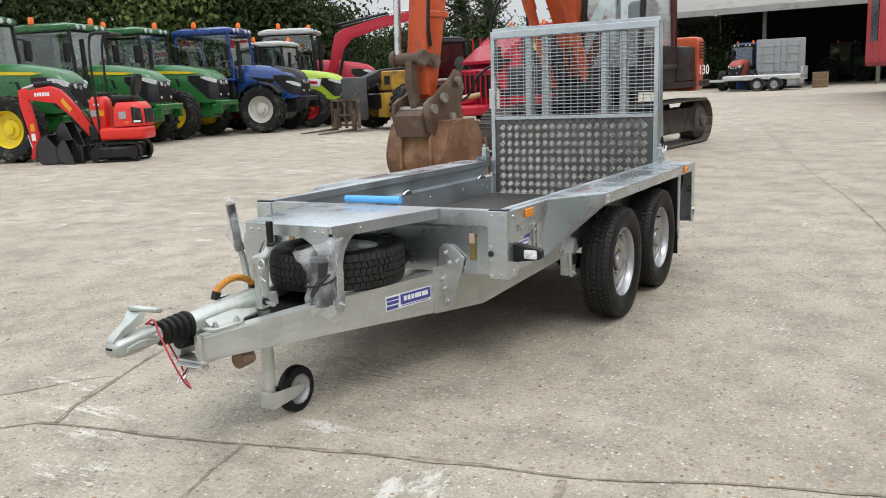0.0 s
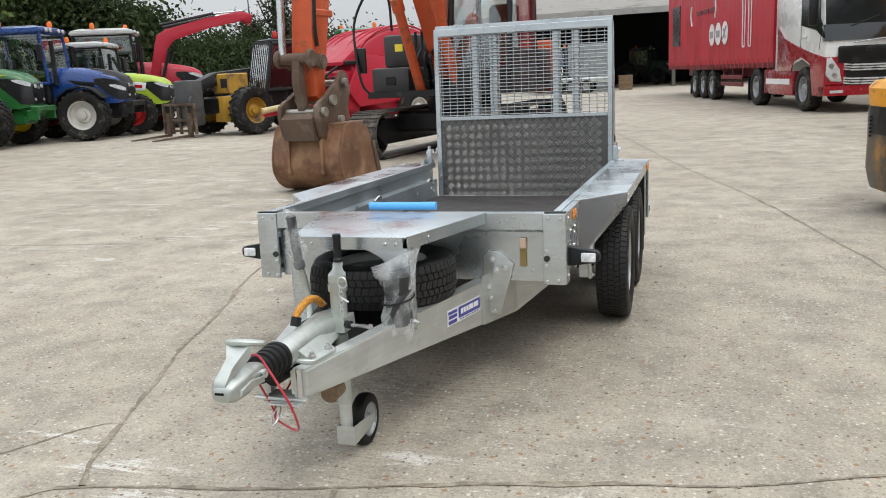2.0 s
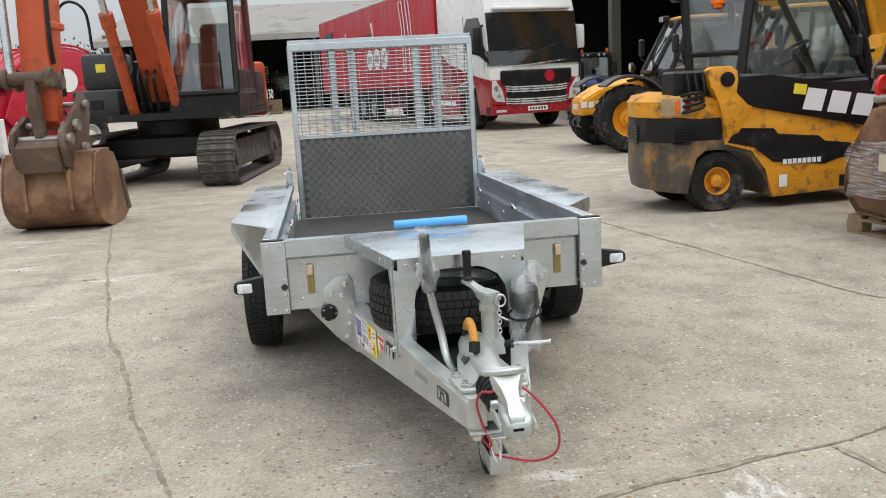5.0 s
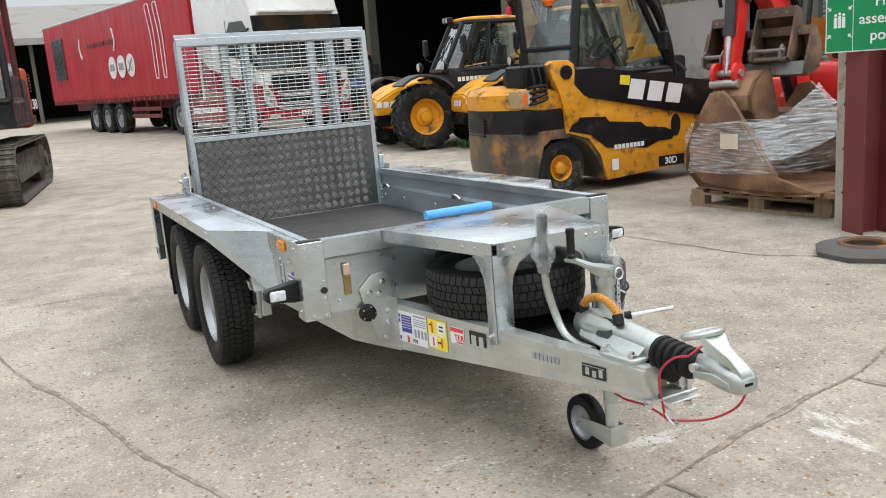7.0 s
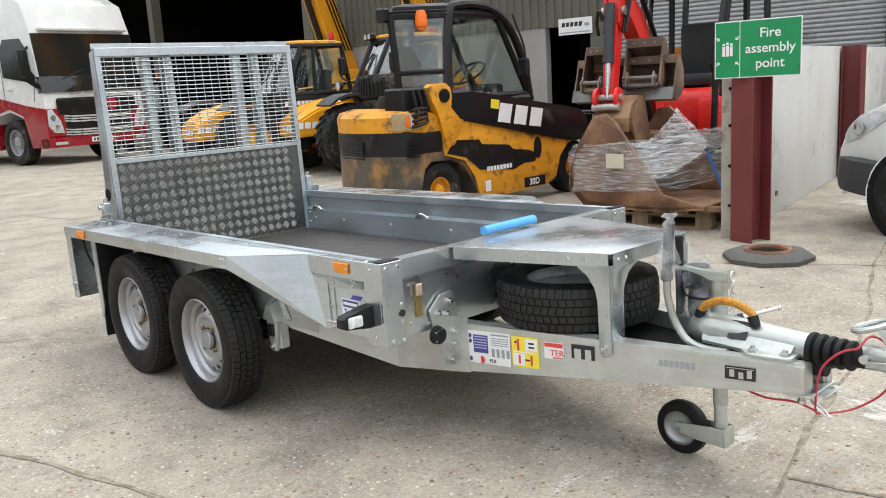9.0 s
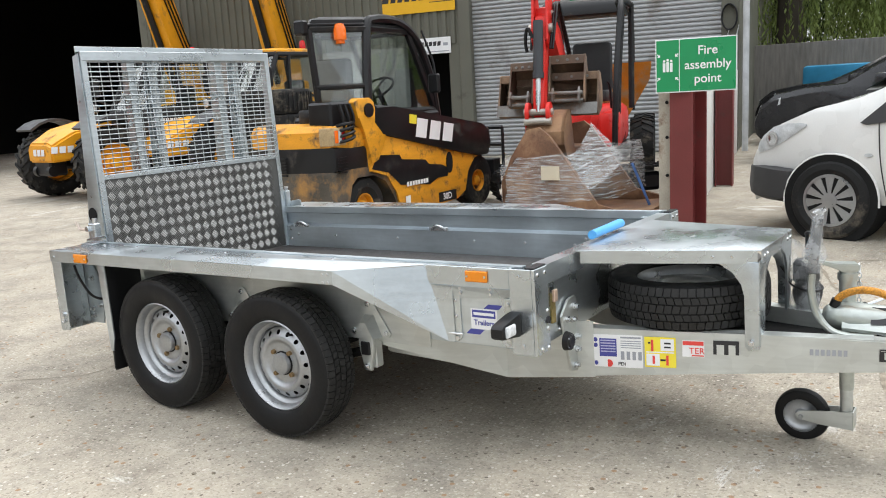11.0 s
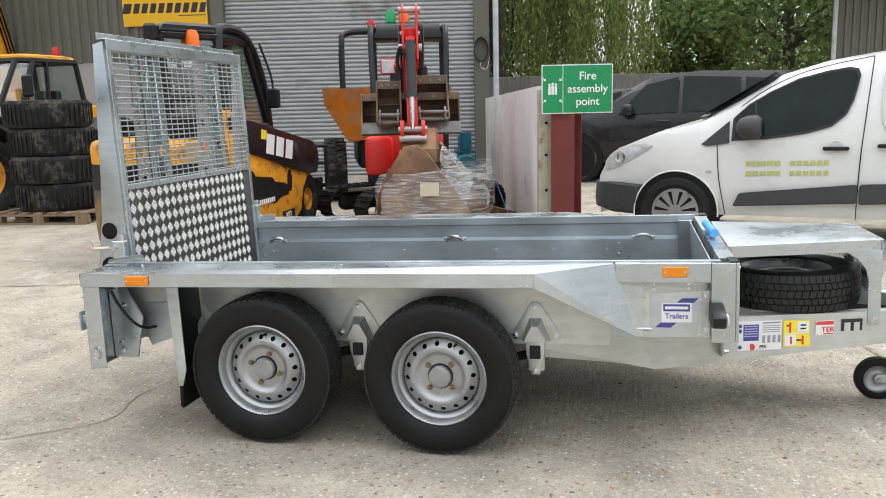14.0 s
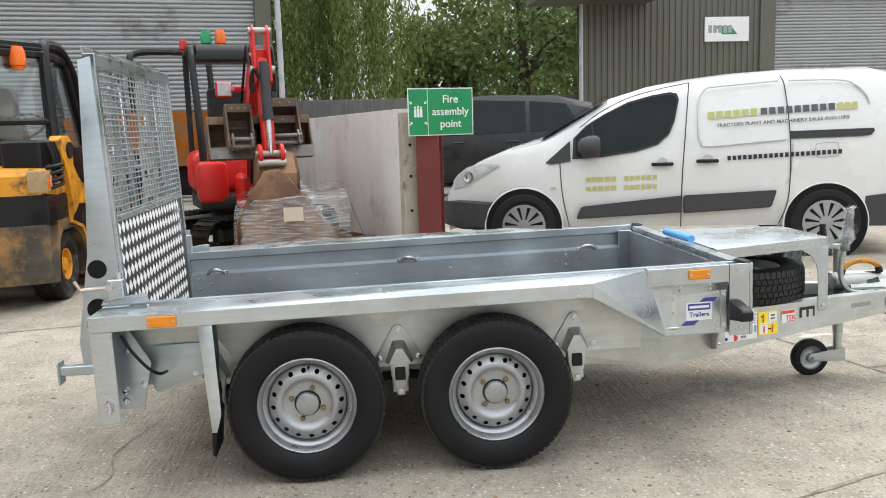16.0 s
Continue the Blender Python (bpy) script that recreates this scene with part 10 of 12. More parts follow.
# greyer copy of the body white: shade of creases and recesses as colour
SWAGE = mat("crease_shaded_body_white", (0.62, 0.62, 0.60), 0.3, var=0.03, bump=0.0, coat=0.5)
seam("panel_swage", [(0.42, 1.59), (0.97, 1.555), (1.06, 1.535), (1.11, 1.47), (1.125, 1.38), (1.125, 1.14), (1.10, 1.05), (1.02, 1.02), (0.36, 1.065)], 0.009, SWAGE)
seam("panel_swage", [(0.33, 1.59), (-0.10, 1.58), (-0.24, 1.53), (-0.33, 1.44), (-0.36, 1.36)], 0.009, SWAGE)
seam("panel_swage", [(0.30, 1.03), (0.31, 0.78), (0.36, 0.66)], 0.006, SWAGE)
seam("fuel_flap", [(0.11, 0.98), (0.105, 1.005), (0.08, 1.02), (-0.06, 1.025), (-0.085, 1.01), (-0.09, 0.94), (-0.08, 0.91), (-0.05, 0.90), (0.07, 0.895), (0.10, 0.91), (0.11, 0.98)], 0.0025, GREY_INK)
rail = flank("door_rail", [(0.325, 1.135), (-0.385, 1.145), (-0.395, 1.12), (-0.36, 1.085), (-0.30, 1.078), (0.325, 1.068)], BLACK_INK, None, 0.005, 0.012, "black sliding-door rail")
seam("rail_edge", [(0.32, 1.105), (-0.36, 1.115)], 0.006, CHARCOAL, rail, False)
for x, z in ((1.45, 0.865), (1.05, 0.885)):
    bm = B()
    box(bm, x - 0.10, x + 0.10, vy(z), vy(z) + 0.035, z - 0.016, z + 0.016, 0.012, None, 2)
    hd_ = part("door_handle", bm, PLASTIC, van)
    bm = B()
    lathe(bm, [(0.052, 0.0), (0.046, 0.006), (0.03, 0.002), (0.0, 0.001)], 24, along("y", x, vy(z) - 0.001, z + 0.018))
    part("handle_recess", bm, SWAGE, hd_)
bm = B()
loft(bm, [[(x, y + 0.10 * math.cos(t_) * k, 1.045 + 0.10 * math.sin(t_) * k) for t_ in [2 * math.pi * i / 16 for i in range(16)]] for x, y, k in ((2.02, 0.14, 0.78), (2.05, 0.14, 1.0), (2.12, 0.14, 1.0), (2.19, 0.13, 0.75), (2.22, 0.12, 0.3))])
box(bm, 2.08, 2.18, 0.0, 0.10, 0.94, 1.0, 0.02, None, 2)
part("mirror", bm, CHARCOAL, van, "charcoal door mirror", 0.9)
bm = B()
rings = []
for x, y0, z0, z1 in ((3.07, 0.014, 0.26, 0.52), (3.20, 0.0, 0.26, 0.53), (3.40, -0.10, 0.26, 0.54), (3.52, -0.24, 0.27, 0.54), (3.57, -0.5, 0.27, 0.54), (3.58, -0.9, 0.27, 0.54)):
    rings.append([(x, y0, z0 + 0.04), (x + 0.012, y0 + 0.004, z0 + 0.12), (x, y0, z1), (x - 0.06, y0 - 0.08, z1 + 0.01), (x - 0.06, y0 - 0.08, z0)])
loft(bm, rings)
part("front_bumper", bm, CHARCOAL, van, "charcoal plastic front bumper", 0.9)
bm = B()
rings = []
for x, y0, z0, z1 in ((-0.34, 0.016, 0.27, 0.54), (-0.62, 0.016, 0.27, 0.57), (-0.76, -0.06, 0.27, 0.56), (-0.80, -0.9, 0.27, 0.56)):
    rings.append([(x, y0, z0), (x, y0, z1), (x + 0.06, y0 - 0.08, z1), (x + 0.06, y0 - 0.08, z0)])
loft(bm, rings)
part("rear_bumper", bm, CHARCOAL, van, "charcoal plastic rear bumper", 0.9)
bm = B()
rings = []
for x, z0, z1 in ((2.96, 0.875, 0.895), (3.06, 0.815, 0.905), (3.16, 0.755, 0.90), (3.28, 0.69, 0.865), (3.37, 0.66, 0.80), (3.42, 0.655, 0.74)):
    yo = 0.012 - (x - 2.7) * 0.26
    rings.append([(x, yo, z0), (x, yo + 0.006, (z0 + z1) / 2), (x, yo - 0.015, z1), (x, yo - 0.12, z1), (x, yo - 0.12, z0)])
loft(bm, rings)
lamp_ = part("headlight", bm, LENS, van, "clear swept-back headlight", 0.9)
bm = B()
lathe(bm, [(0.055, 0.0), (0.06, 0.012), (0.04, 0.016), (0.02, 0.004), (0, 0.004)], 18, Matrix.Translation((3.27, -0.125, 0.775)) @ pose(0, 0, 0, 90, 0, 165))
part("lamp_bowl", bm, CHROME, lamp_)
bm = B()
sheet(bm, [(1.95, -0.22, 1.50), (2.56, -0.16, 1.135), (2.56, -1.64, 1.135), (1.95, -1.58, 1.50)], 0.006)
part("windscreen", bm, SIDE_GLASS, van)
bm = B()
lathe(bm, [(0.02, 0), (0.02, 0.006), (0, 0.007)], 12, along("y", 2.45, 0.014, 0.66) @ Matrix.Diagonal((1.5, 0.7, 1, 1)))
part("indicator", bm, LENS, van)


def letter_blocks(x0, z0, x1, z1, count, w, h, material, name="print_mark"):
    """Unlettered blocks along a sloping line on the flank."""
    bm = B()
    tilt = Matrix.Rotation(math.atan2(z1 - z0, x0 - x1), 4, "Z")
    for k in range(count):
        u = (k + 0.5) / count
        box(bm, -w / 2, w / 2, -h / 2, h / 2, -0.0006, 0.0006, 0.0, on_flank(x0 + (x1 - x0) * u, z0 + (z1 - z0) * u) @ tilt)
    pieces(name, bm, material, van)


letter_blocks(1.05, 1.295, 0.60, 1.318, 6, 0.056, 0.062, LIME_INK)
letter_blocks(0.585, 1.319, -0.07, 1.345, 9, 0.054, 0.062, BLACK_GREY)
letter_blocks(-0.08, 1.346, -0.26, 1.352, 3, 0.046, 0.062, LIME_INK)
text("lettering", "TRACTORS PLANT AND MACHINERY SALES AND HIRE", 0.044, on_flank(0.39, 1.225) @ Matrix.Rotation(radians(2.4), 4, "Z"), BLACK_GREY, van, 0.0007, 1.07)
letter_blocks(0.88, 0.905, -0.12, 0.945, 22, 0.030, 0.040, BLACK_INK)
for z0, z1 in ((0.735, 0.75), (0.65, 0.665)):
    letter_blocks(2.15, z0, 1.86, z1 - 0.008, 5, 0.044, 0.038, LIME_INK, "phone_bar")
    letter_blocks(1.80, z0 + 0.008, 1.49, z1, 6, 0.038, 0.038, LIME_INK, "phone_bar")


# ---- dark cars behind ----
def car_body(bm, secs, w):
    rings = []
    for x, z0, zw, zt, inset in secs:
        h = w / 2
        half = [(h - 0.08, z0), (h, z0 + 0.15), (h + 0.01, (z0 + zw) / 2 + 0.05), (h, zw), (h - inset * 0.8, zw + (zt - zw) * 0.8), (h - inset - 0.08, zt)]
        rings.append([(x, y, z) for y, z in half] + [(x, -y, z) for y, z in half[::-1]])
    loft(bm, rings)


def dark_car(m, label, hgt):
    c = thing("car", label, "car", m, "dark parked cars")
    bm = B()
    k = hgt / 1.78
    secs = [(-2.40, 0.45, 0.85, 0.9, 0.05), (-2.36, 0.35, 1.08, 1.15, 0.05), (-2.2, 0.32, 1.12, 1.60 * k, 0.16), (-1.6, 0.32, 1.12, 1.74 * k, 0.2), (-0.5, 0.32, 1.10, 1.78 * k, 0.22), (0.25, 0.32, 1.08, 1.72 * k, 0.22), (0.75, 0.32, 1.07, 1.45 * k, 0.16),
            (1.15, 0.32, 1.05, 1.14, 0.06), (1.7, 0.32, 1.0, 1.10, 0.06), (2.15, 0.32, 0.92, 1.02, 0.06), (2.38, 0.34, 0.75, 0.85, 0.06), (2.44, 0.40, 0.60, 0.66, 0.05)]
    car_body(bm, secs, 1.95)
    part("body", bm, BLACK_PAINT, c, "", 0.5)
    for s in (-1, 1):
        for pts in ([(-2.0, 1.17), (-1.15, 1.14), (-1.15, 1.66 * k), (-1.75, 1.60 * k)], [(-1.08, 1.14), (-0.22, 1.12), (-0.22, 1.70 * k), (-1.08, 1.66 * k)], [(-0.15, 1.12), (0.78, 1.10), (0.35, 1.58 * k), (-0.15, 1.69 * k)]):
            bm = B()
            q = [(x, s * (1.0 - 0.20 * max(0, z - 1.08) / 0.66), z) for x, z in pts]
            sheet(bm, q if s < 0 else q[::-1], 0.012)
            part("side_window", bm, bpy.data.materials["dark_side_glass"], c)
        bm = B()
        box(bm, 0.52, 0.70, s * 1.0, s * 1.2, 1.08, 1.26, 0.05, None, 2)
        part("mirror", bm, BLACK_PAINT, c)
        bm = B()
        loft(bm, [[(2.05, s * 0.99, 0.86), (2.05, s * 0.98, 0.96), (2.05, s * 0.9, 0.98), (2.05, s * 0.9, 0.86)], [(2.40, s * 0.90, 0.76), (2.40, s * 0.88, 0.84), (2.40, s * 0.7, 0.85), (2.40, s * 0.7, 0.76)]])
        part("headlight", bm, LENS, c)
        for x in (-1.45, 1.45):
            bm = B()
            cyl(bm, (x, s * 0.995, 0.40), (x, s * 0.7, 0.40), 0.43, n=32)
            part("wheel_arch", bm, DARK, c)
            road_wheel(c, x, s * 0.87, 0.38, 0.26, 0.27, MATT_BLACK, s, 10)
        for x in (-0.85, 0.05):
            bm = B()
            box(bm, x - 0.11, x + 0.11, s * 0.985, s * 1.015, 0.97, 1.0, 0.01)
            part("door_handle", bm, BLACK_PAINT, c)
    return c


dark_car(pose(11.15, -0.35, 0, 0, 0, 82), "black sport utility car parked beside the wall", 1.76)
dark_car(pose(14.7, 0.55, 0, 0, 0, 82), "dark estate car parked further back", 1.6)
slab("fence", Matrix.Translation((18.5, -3, 0)) @ pose(0, 0, 0, 0, 0, 98), -1.5, 9.6, -0.03, 0.03, 0.0, 2.0, mat("grey_weathered_boards", (0.20, 0.185, 0.165), 0.85, var=0.3, scale=2, stretch=(8, 8, 1)), "weathered grey board fence", "fence")
tarp = thing("covered_trailer", "low trailer under a bright blue cover", "trailer", pose(16.5, 1.7, 0, 0, 0, 80))
bm = B()
box(bm, -0.9, 0.9, -0.6, 0.6, 0.50, 1.46, 0.08, None, 2)
part("cover", bm, mat("bright_blue_cover", (0.03, 0.24, 0.42), 0.5), tarp)
for s in (-1, 1):
    road_wheel(tarp, 0.0, s * 0.66, 0.28, 0.15, 0.16, RIM, s)

# ---- tractors along the far side ----


def tractor(m, label, paint, rim_mat, roof_mat, fr=0.68, rr=0.92, lights=True, loader=False, bonnet_top=1.93, grille_mat=None, stripe=None, group="parked tractors"):
    t = thing("tractor", label, "tractor", m, group)
    grille_mat = grille_mat or MATT_BLACK
    # local: forward +x, front axle at the origin
    bm = B()
    box(bm, -2.7, 0.75, -0.32, 0.32, 0.55, 1.02, 0.05)
    cyl(bm, (0, -0.85, fr), (0, 0.85, fr), 0.14, n=12)
    cyl(bm, (-2.75, -0.8, rr), (-2.75, 0.8, rr), 0.2, n=12)
    part("chassis", bm, paint if paint is JD_GREEN else MATT_BLACK, t)
    bm = B()
    bt = bonnet_top
    rings = []
    shape = ((-0.95, 0.47, 1.0, bt + 0.12), (-0.3, 0.46, 0.98, bt + 0.08), (0.35, 0.43, 0.95, bt - 0.02), (0.70, 0.40, 0.95, bt - 0.11), (0.88, 0.36, 0.98, bt - 0.22), (0.97, 0.31, 1.02, bt - 0.36))
    for x, w, z0, z1 in shape:
        rings.append([(x, -w, z0), (x, -w * 1.02, (z0 + z1) / 2), (x, -w * 0.97, z1 - 0.15), (x, -w * 0.80, z1 - 0.04), (x, -w * 0.45, z1), (x, w * 0.45, z1), (x, w * 0.80, z1 - 0.04), (x, w * 0.97, z1 - 0.15), (x, w * 1.02, (z0 + z1) / 2), (x, w, z0)])
    loft(bm, rings)
    bmesh.ops.bevel(bm, geom=[e for e in bm.edges if len(e.link_faces) == 2 and e.calc_face_angle(0) > 0.5], offset=0.03, segments=2, affect="EDGES")
    bon = part("bonnet", bm, paint, t, "", 1.0)
    # dark wrap-round grille with a raked rear edge
    bm = B()
    rings = []
    for x, w, za, zb in ((0.18, 0.452, bt - 0.36, bt - 0.24), (0.46, 0.438, bt - 0.62, bt - 0.24), (0.72, 0.412, 1.06, bt - 0.29), (0.90, 0.365, 1.04, bt - 0.37), (1.0, 0.31, 1.06, bt - 0.44)):
        rings.append([(x, -w, za), (x, -w, zb), (x, -w * 0.8, zb + 0.05), (x, w * 0.8, zb + 0.05), (x, w, zb), (x, w, za)])
    loft(bm, rings)
    part("grille", bm, grille_mat, bon, "dark wrap-round grille", 0.8)
    for k in range(5):
        bm = B()
        box(bm, 0.99, 1.012, -0.24, 0.24, 1.10 + 0.055 * k, 1.118 + 0.055 * k)
        part("grille_bar", bm, PLASTIC, bon)
    bm = B()
    cyl(bm, (0.99, 0, bt - 0.47), (1.02, 0, bt - 0.47), 0.045, n=14)
    part("maker_disc", bm, RIM, bon)
    for s in (-1, 1):
        bm = B()
        low = 0.0 if paint is not NH_BLUE else 0.14
        loft(bm, [[(x, s * y, bt - z0 - low), (x, s * (y - 0.006), bt - z1 - low), (x, s * (y - 0.10), bt - z1 - low), (x, s * (y - 0.10), bt - z0 - low)] for x, y, z0, z1 in ((0.56, 0.438, 0.30, 0.27), (0.72, 0.424, 0.37, 0.27), (0.88, 0.382, 0.43, 0.32), (0.97, 0.335, 0.45, 0.37))])
        part("headlight", bm, LENS, bon, "clear swept headlight", 0.9)
        bm = B()
        cyl(bm, (0.99, s * 0.16, bt - 0.44), (1.022, s * 0.16, bt - 0.44), 0.05, n=14)
        part("front_lamp", bm, LENS, bon)
        bm = B()
        cyl(bm, (0.98, s * 0.22, 1.16), (1.02, s * 0.22, 1.16), 0.035, n=12)
        part("work_lamp", bm, LENS, bon)
        if paint is NH_BLUE:
            bm = B()
            prism(bm, [(-0.55, bt - 0.24), (-0.1, bt - 0.30), (0.25, bt - 0.34), (0.12, bt - 0.46), (-0.35, bt - 0.36)], "y", s * 0.455, s * 0.468, 0.004)
            part("side_vent", bm, MATT_BLACK, bon)
        if paint is CLAAS_GREEN:
            bm = B()
            prism(bm, [(-0.5, bt - 0.18), (0.30, bt - 0.26), (0.22, bt - 0.52), (-0.5, bt - 0.46)], "y", s * 0.452, s * 0.466, 0.004)
            pan_ = part("side_panel", bm, WHITE_INK, bon, "pale side panel")
            bm = B()
            prism(bm, [(-0.40, bt - 0.28), (0.15, bt - 0.33), (0.14, bt - 0.43), (-0.40, bt - 0.38)], "y", s * 0.466, s * 0.470)
            part("maker_block", bm, TAIL_RED, pan_)
        if stripe is not None:
            bm = B()
            sheet(bm, [(x, s * (0.455 + 0.004), z) for x, z in ((-0.92, bt - 0.05), (0.2, bt - 0.12), (0.5, bt - 0.15), (0.2, bt - 0.18), (-0.92, bt - 0.13))], 0.01)
            part("stripe", bm, stripe, bon, "yellow bonnet stripe")
            for k in range(3):
                bm = B()
                prism(bm, [(-0.5 + 0.15 * k, bt - 0.30), (-0.42 + 0.15 * k, bt - 0.30), (-0.34 + 0.15 * k, bt - 0.52), (-0.42 + 0.15 * k, bt - 0.52)], "y", s * 0.44, s * 0.462)
                part("vent_slot", bm, MATT_BLACK, bon)
    if paint is NH_BLUE:
        bm = B()
        loft(bm, [[(x, -w, z - 0.10), (x, -w * 0.8, z), (x, w * 0.8, z), (x, w, z - 0.10)] for x, w, z in ((0.05, 0.30, bt + 0.045), (0.35, 0.37, bt + 0.0), (0.70, 0.36, bt - 0.09), (0.88, 0.33, bt - 0.20), (0.98, 0.28, bt - 0.34))])
        part("bonnet_screen", bm, MATT_BLACK, bon, "dark mesh bonnet screen", 1.0)
    bm = B()
    prism(bm, [(0.30, 0.62), (0.95, 0.74), (1.04, 0.86), (1.04, 1.02), (0.30, 1.02)], "y", -0.30, 0.30, 0.02)
    part("nose_frame", bm, paint if paint is JD_GREEN else MATT_BLACK, t)
    bm = B()
    box(bm, 0.98, 1.16, -0.52, 0.52, 0.86, 1.0, 0.02)
    for y in (-0.45, 0.45):
        box(bm, 0.86, 1.14, y - 0.05, y + 0.05, 0.66, 0.90, 0.015)
    part("front_hitch", bm, paint if paint is JD_GREEN else MATT_BLACK, t)
    cab_shell(t, [(-2.65, -0.76), (-0.92, -0.72), (-0.92, 0.72), (-2.65, 0.76)], [(-2.65, -0.74), (-1.02, -0.70), (-1.02, 0.70), (-2.65, 0.74)], 1.55, 2.88, paint if paint is NH_BLUE else MATT_BLACK, GLASS, 0.09, roof_mat, 0.20, 0.12)
    bm = B()
    box(bm, -2.65, -0.96, -0.7, 0.7, 1.0, 1.58, 0.05)
    part("cab_base", bm, MATT_BLACK, t)
    seat_at(t, -2.0, 0, 1.55)
    steering(t, -1.4, 0, 2.0)
    for y in (-0.5, -0.25, 0.25, 0.5):
        bm = B()
        lathe(bm, [(0, 0.03), (0.05, 0.025), (0.06, 0), (0.03, -0.05), (0, -0.05)], 12, along("x", -0.90, y, 2.95))
        part("roof_light", bm, LENS, t)
    beacon(t, -1.3, 0.62, 3.04, BEACON, 0.07)
    beacon(t, -2.1, -0.62, 3.04, BEACON, 0.07)
    bm = B()
    tube(bm, [(-0.80, -0.55, 1.5), (-0.80, -0.55, 2.65)], 0.06, 10)
    part("exhaust", bm, MATT_BLACK, t)
    for y in (-1.0, 1.0):
        bm = B()
        tube(bm, [(-1.0, y * 0.7, 2.6), (-0.92, y, 2.55)], 0.02, 6)
        box(bm, -0.98, -0.88, y - 0.1, y + 0.1, 2.1, 2.58, 0.03)
        part("mirror", bm, PLASTIC, t)
    for y, s in ((-0.92, -1), (0.92, 1)):
        agri_wheel(t, 0.0, y, fr, 0.48, fr * 0.56, rim_mat, s, "front_wheel")
        agri_wheel(t, -2.75, y * 1.04, rr, 0.58, rr * 0.55, rim_mat, s, "rear_wheel")
        bm = B()
        rings = []
        for a in range(15, 166, 25):
            c, d = math.cos(radians(a)), math.sin(radians(a))
            rings.append([(-2.75 + (rr + .1) * c, y - 0.25, rr + (rr + .1) * d), (-2.75 + (rr + .1) * c, y + 0.25, rr + (rr + .1) * d), (-2.75 + (rr + .05) * c, y + 0.25, rr + (rr + .05) * d), (-2.75 + (rr + .05) * c, y - 0.25, rr + (rr + .05) * d)])
        loft(bm, rings)
        part("mudguard", bm, MATT_BLACK if paint is not JD_GREEN else paint, t)
        if paint is NH_BLUE:
            bm = B()
            rings = []
            for a in range(35, 166, 26):
                c, d = math.cos(radians(a)), math.sin(radians(a))
                rings.append([((fr + .09) * c, y - 0.25, fr + (fr + .09) * d), ((fr + .09) * c, y + 0.25, fr + (fr + .09) * d), ((fr + .05) * c, y + 0.25, fr + (fr + .05) * d), ((fr + .05) * c, y - 0.25, fr + (fr + .05) * d)])
            loft(bm, rings)
            part("front_mudguard", bm, MATT_BLACK, t)
    if loader:
        for s in (-1, 1):
            bm = B()
            prism(bm, [(-0.72, 1.1), (-0.44, 1.1), (-0.10, 2.45), (0.16, 2.74), (1.3, 3.06), (2.30, 3.26), (2.45, 3.14), (2.62, 3.14), (2.68, 3.34), (2.34, 3.46), (1.2, 3.28), (0.0, 2.98), (-0.28, 2.80)], "y", s * 0.52, s * 0.62, 0.02)
            part("loader_arm", bm, BALER_RED, t, "bright red raised loader arm")
        bm = B()
        cyl(bm, (2.4, -0.6, 3.32), (2.4, 0.6, 3.32), 0.06, n=10)
        box(bm, 2.50, 2.60, -0.6, 0.6, 3.08, 3.40, 0.03)
        part("loader_cross", bm, BALER_RED, t)
        for s in (-1, 1):
            bm = B()
            tube(bm, [(-0.15, s * 0.57, 3.12), (1.5, s * 0.57, 3.42)], 0.045, 8)
            rm_ = part("loader_ram", bm, MATT_BLACK, t)
            bm = B()
            tube(bm, [(1.5, s * 0.57, 3.42), (2.36, s * 0.57, 3.47)], 0.025, 8)
            part("ram_rod", bm, CHROME, rm_)
            bm = B()
            tube(bm, [(-0.25, s * 0.66, 1.35), (0.05, s * 0.66, 2.35)], 0.05, 8)
            part("lift_ram", bm, MATT_BLACK, t)
    return t


H = 17
tractor(pose(-14.3, 8.45, 0, 0, 0, H), "green tractor with yellow wheels and stripe", JD_GREEN, JD_YEL, JD_GREEN, stripe=JD_YEL)
tractor(pose(-15.35, 11.7, 0, 0, 0, H), "green tractor with dusty tyres and yellow wheels", JD_GREEN, JD_YEL, JD_GREEN, stripe=JD_YEL)
tractor(pose(-15.75, 14.15, 0, 0, 0, H), "green tractor with yellow wheels parked in a row", JD_GREEN, JD_YEL, JD_GREEN, stripe=JD_YEL)
tractor(pose(-14.75, 16.5, 0, 0, 0, H), "blue tractor with pale wheel rims", NH_BLUE, PALE_RIM, NH_BLUE, bonnet_top=1.86)
tractor(pose(-14.75, 18.6, 0, 0, 0, H) @ Matrix.Scale(0.88, 4), "lime-green tractor with a pale grey cab roof", CLAAS_GREEN, mat("red_rim_paint", (0.42, 0.02, 0.02), 0.4), mat("pale_grey_roof_paint", (0.46, 0.46, 0.45), 0.4))
tractor(pose(-15.9, 21.8, 0, 0, 0, 30) @ Matrix.Scale(1.06, 4), "dark red tractor with a raised front loader", BALER_RED, PALE_RIM, bpy.data.materials["pale_grey_roof_paint"], loader=True)
tractor(pose(-10.2, 24.5, 0, 0, 0, -70), "green tractor standing behind the handler", JD_GREEN, JD_YEL, JD_GREEN)
# blue darkened, rims and roof black: the bay's shade is in the colours
tractor(pose(7.5, 20.6, 0, 0, 0, -112) @ Matrix.Scale(0.62, 4), "small blue tractor inside the bay, colours darkened for the shade there", mat("bay_dimmed_blue_paint", (0.008, 0.035, 0.15), 0.35, var=0.1), MATT_BLACK, MATT_BLACK)
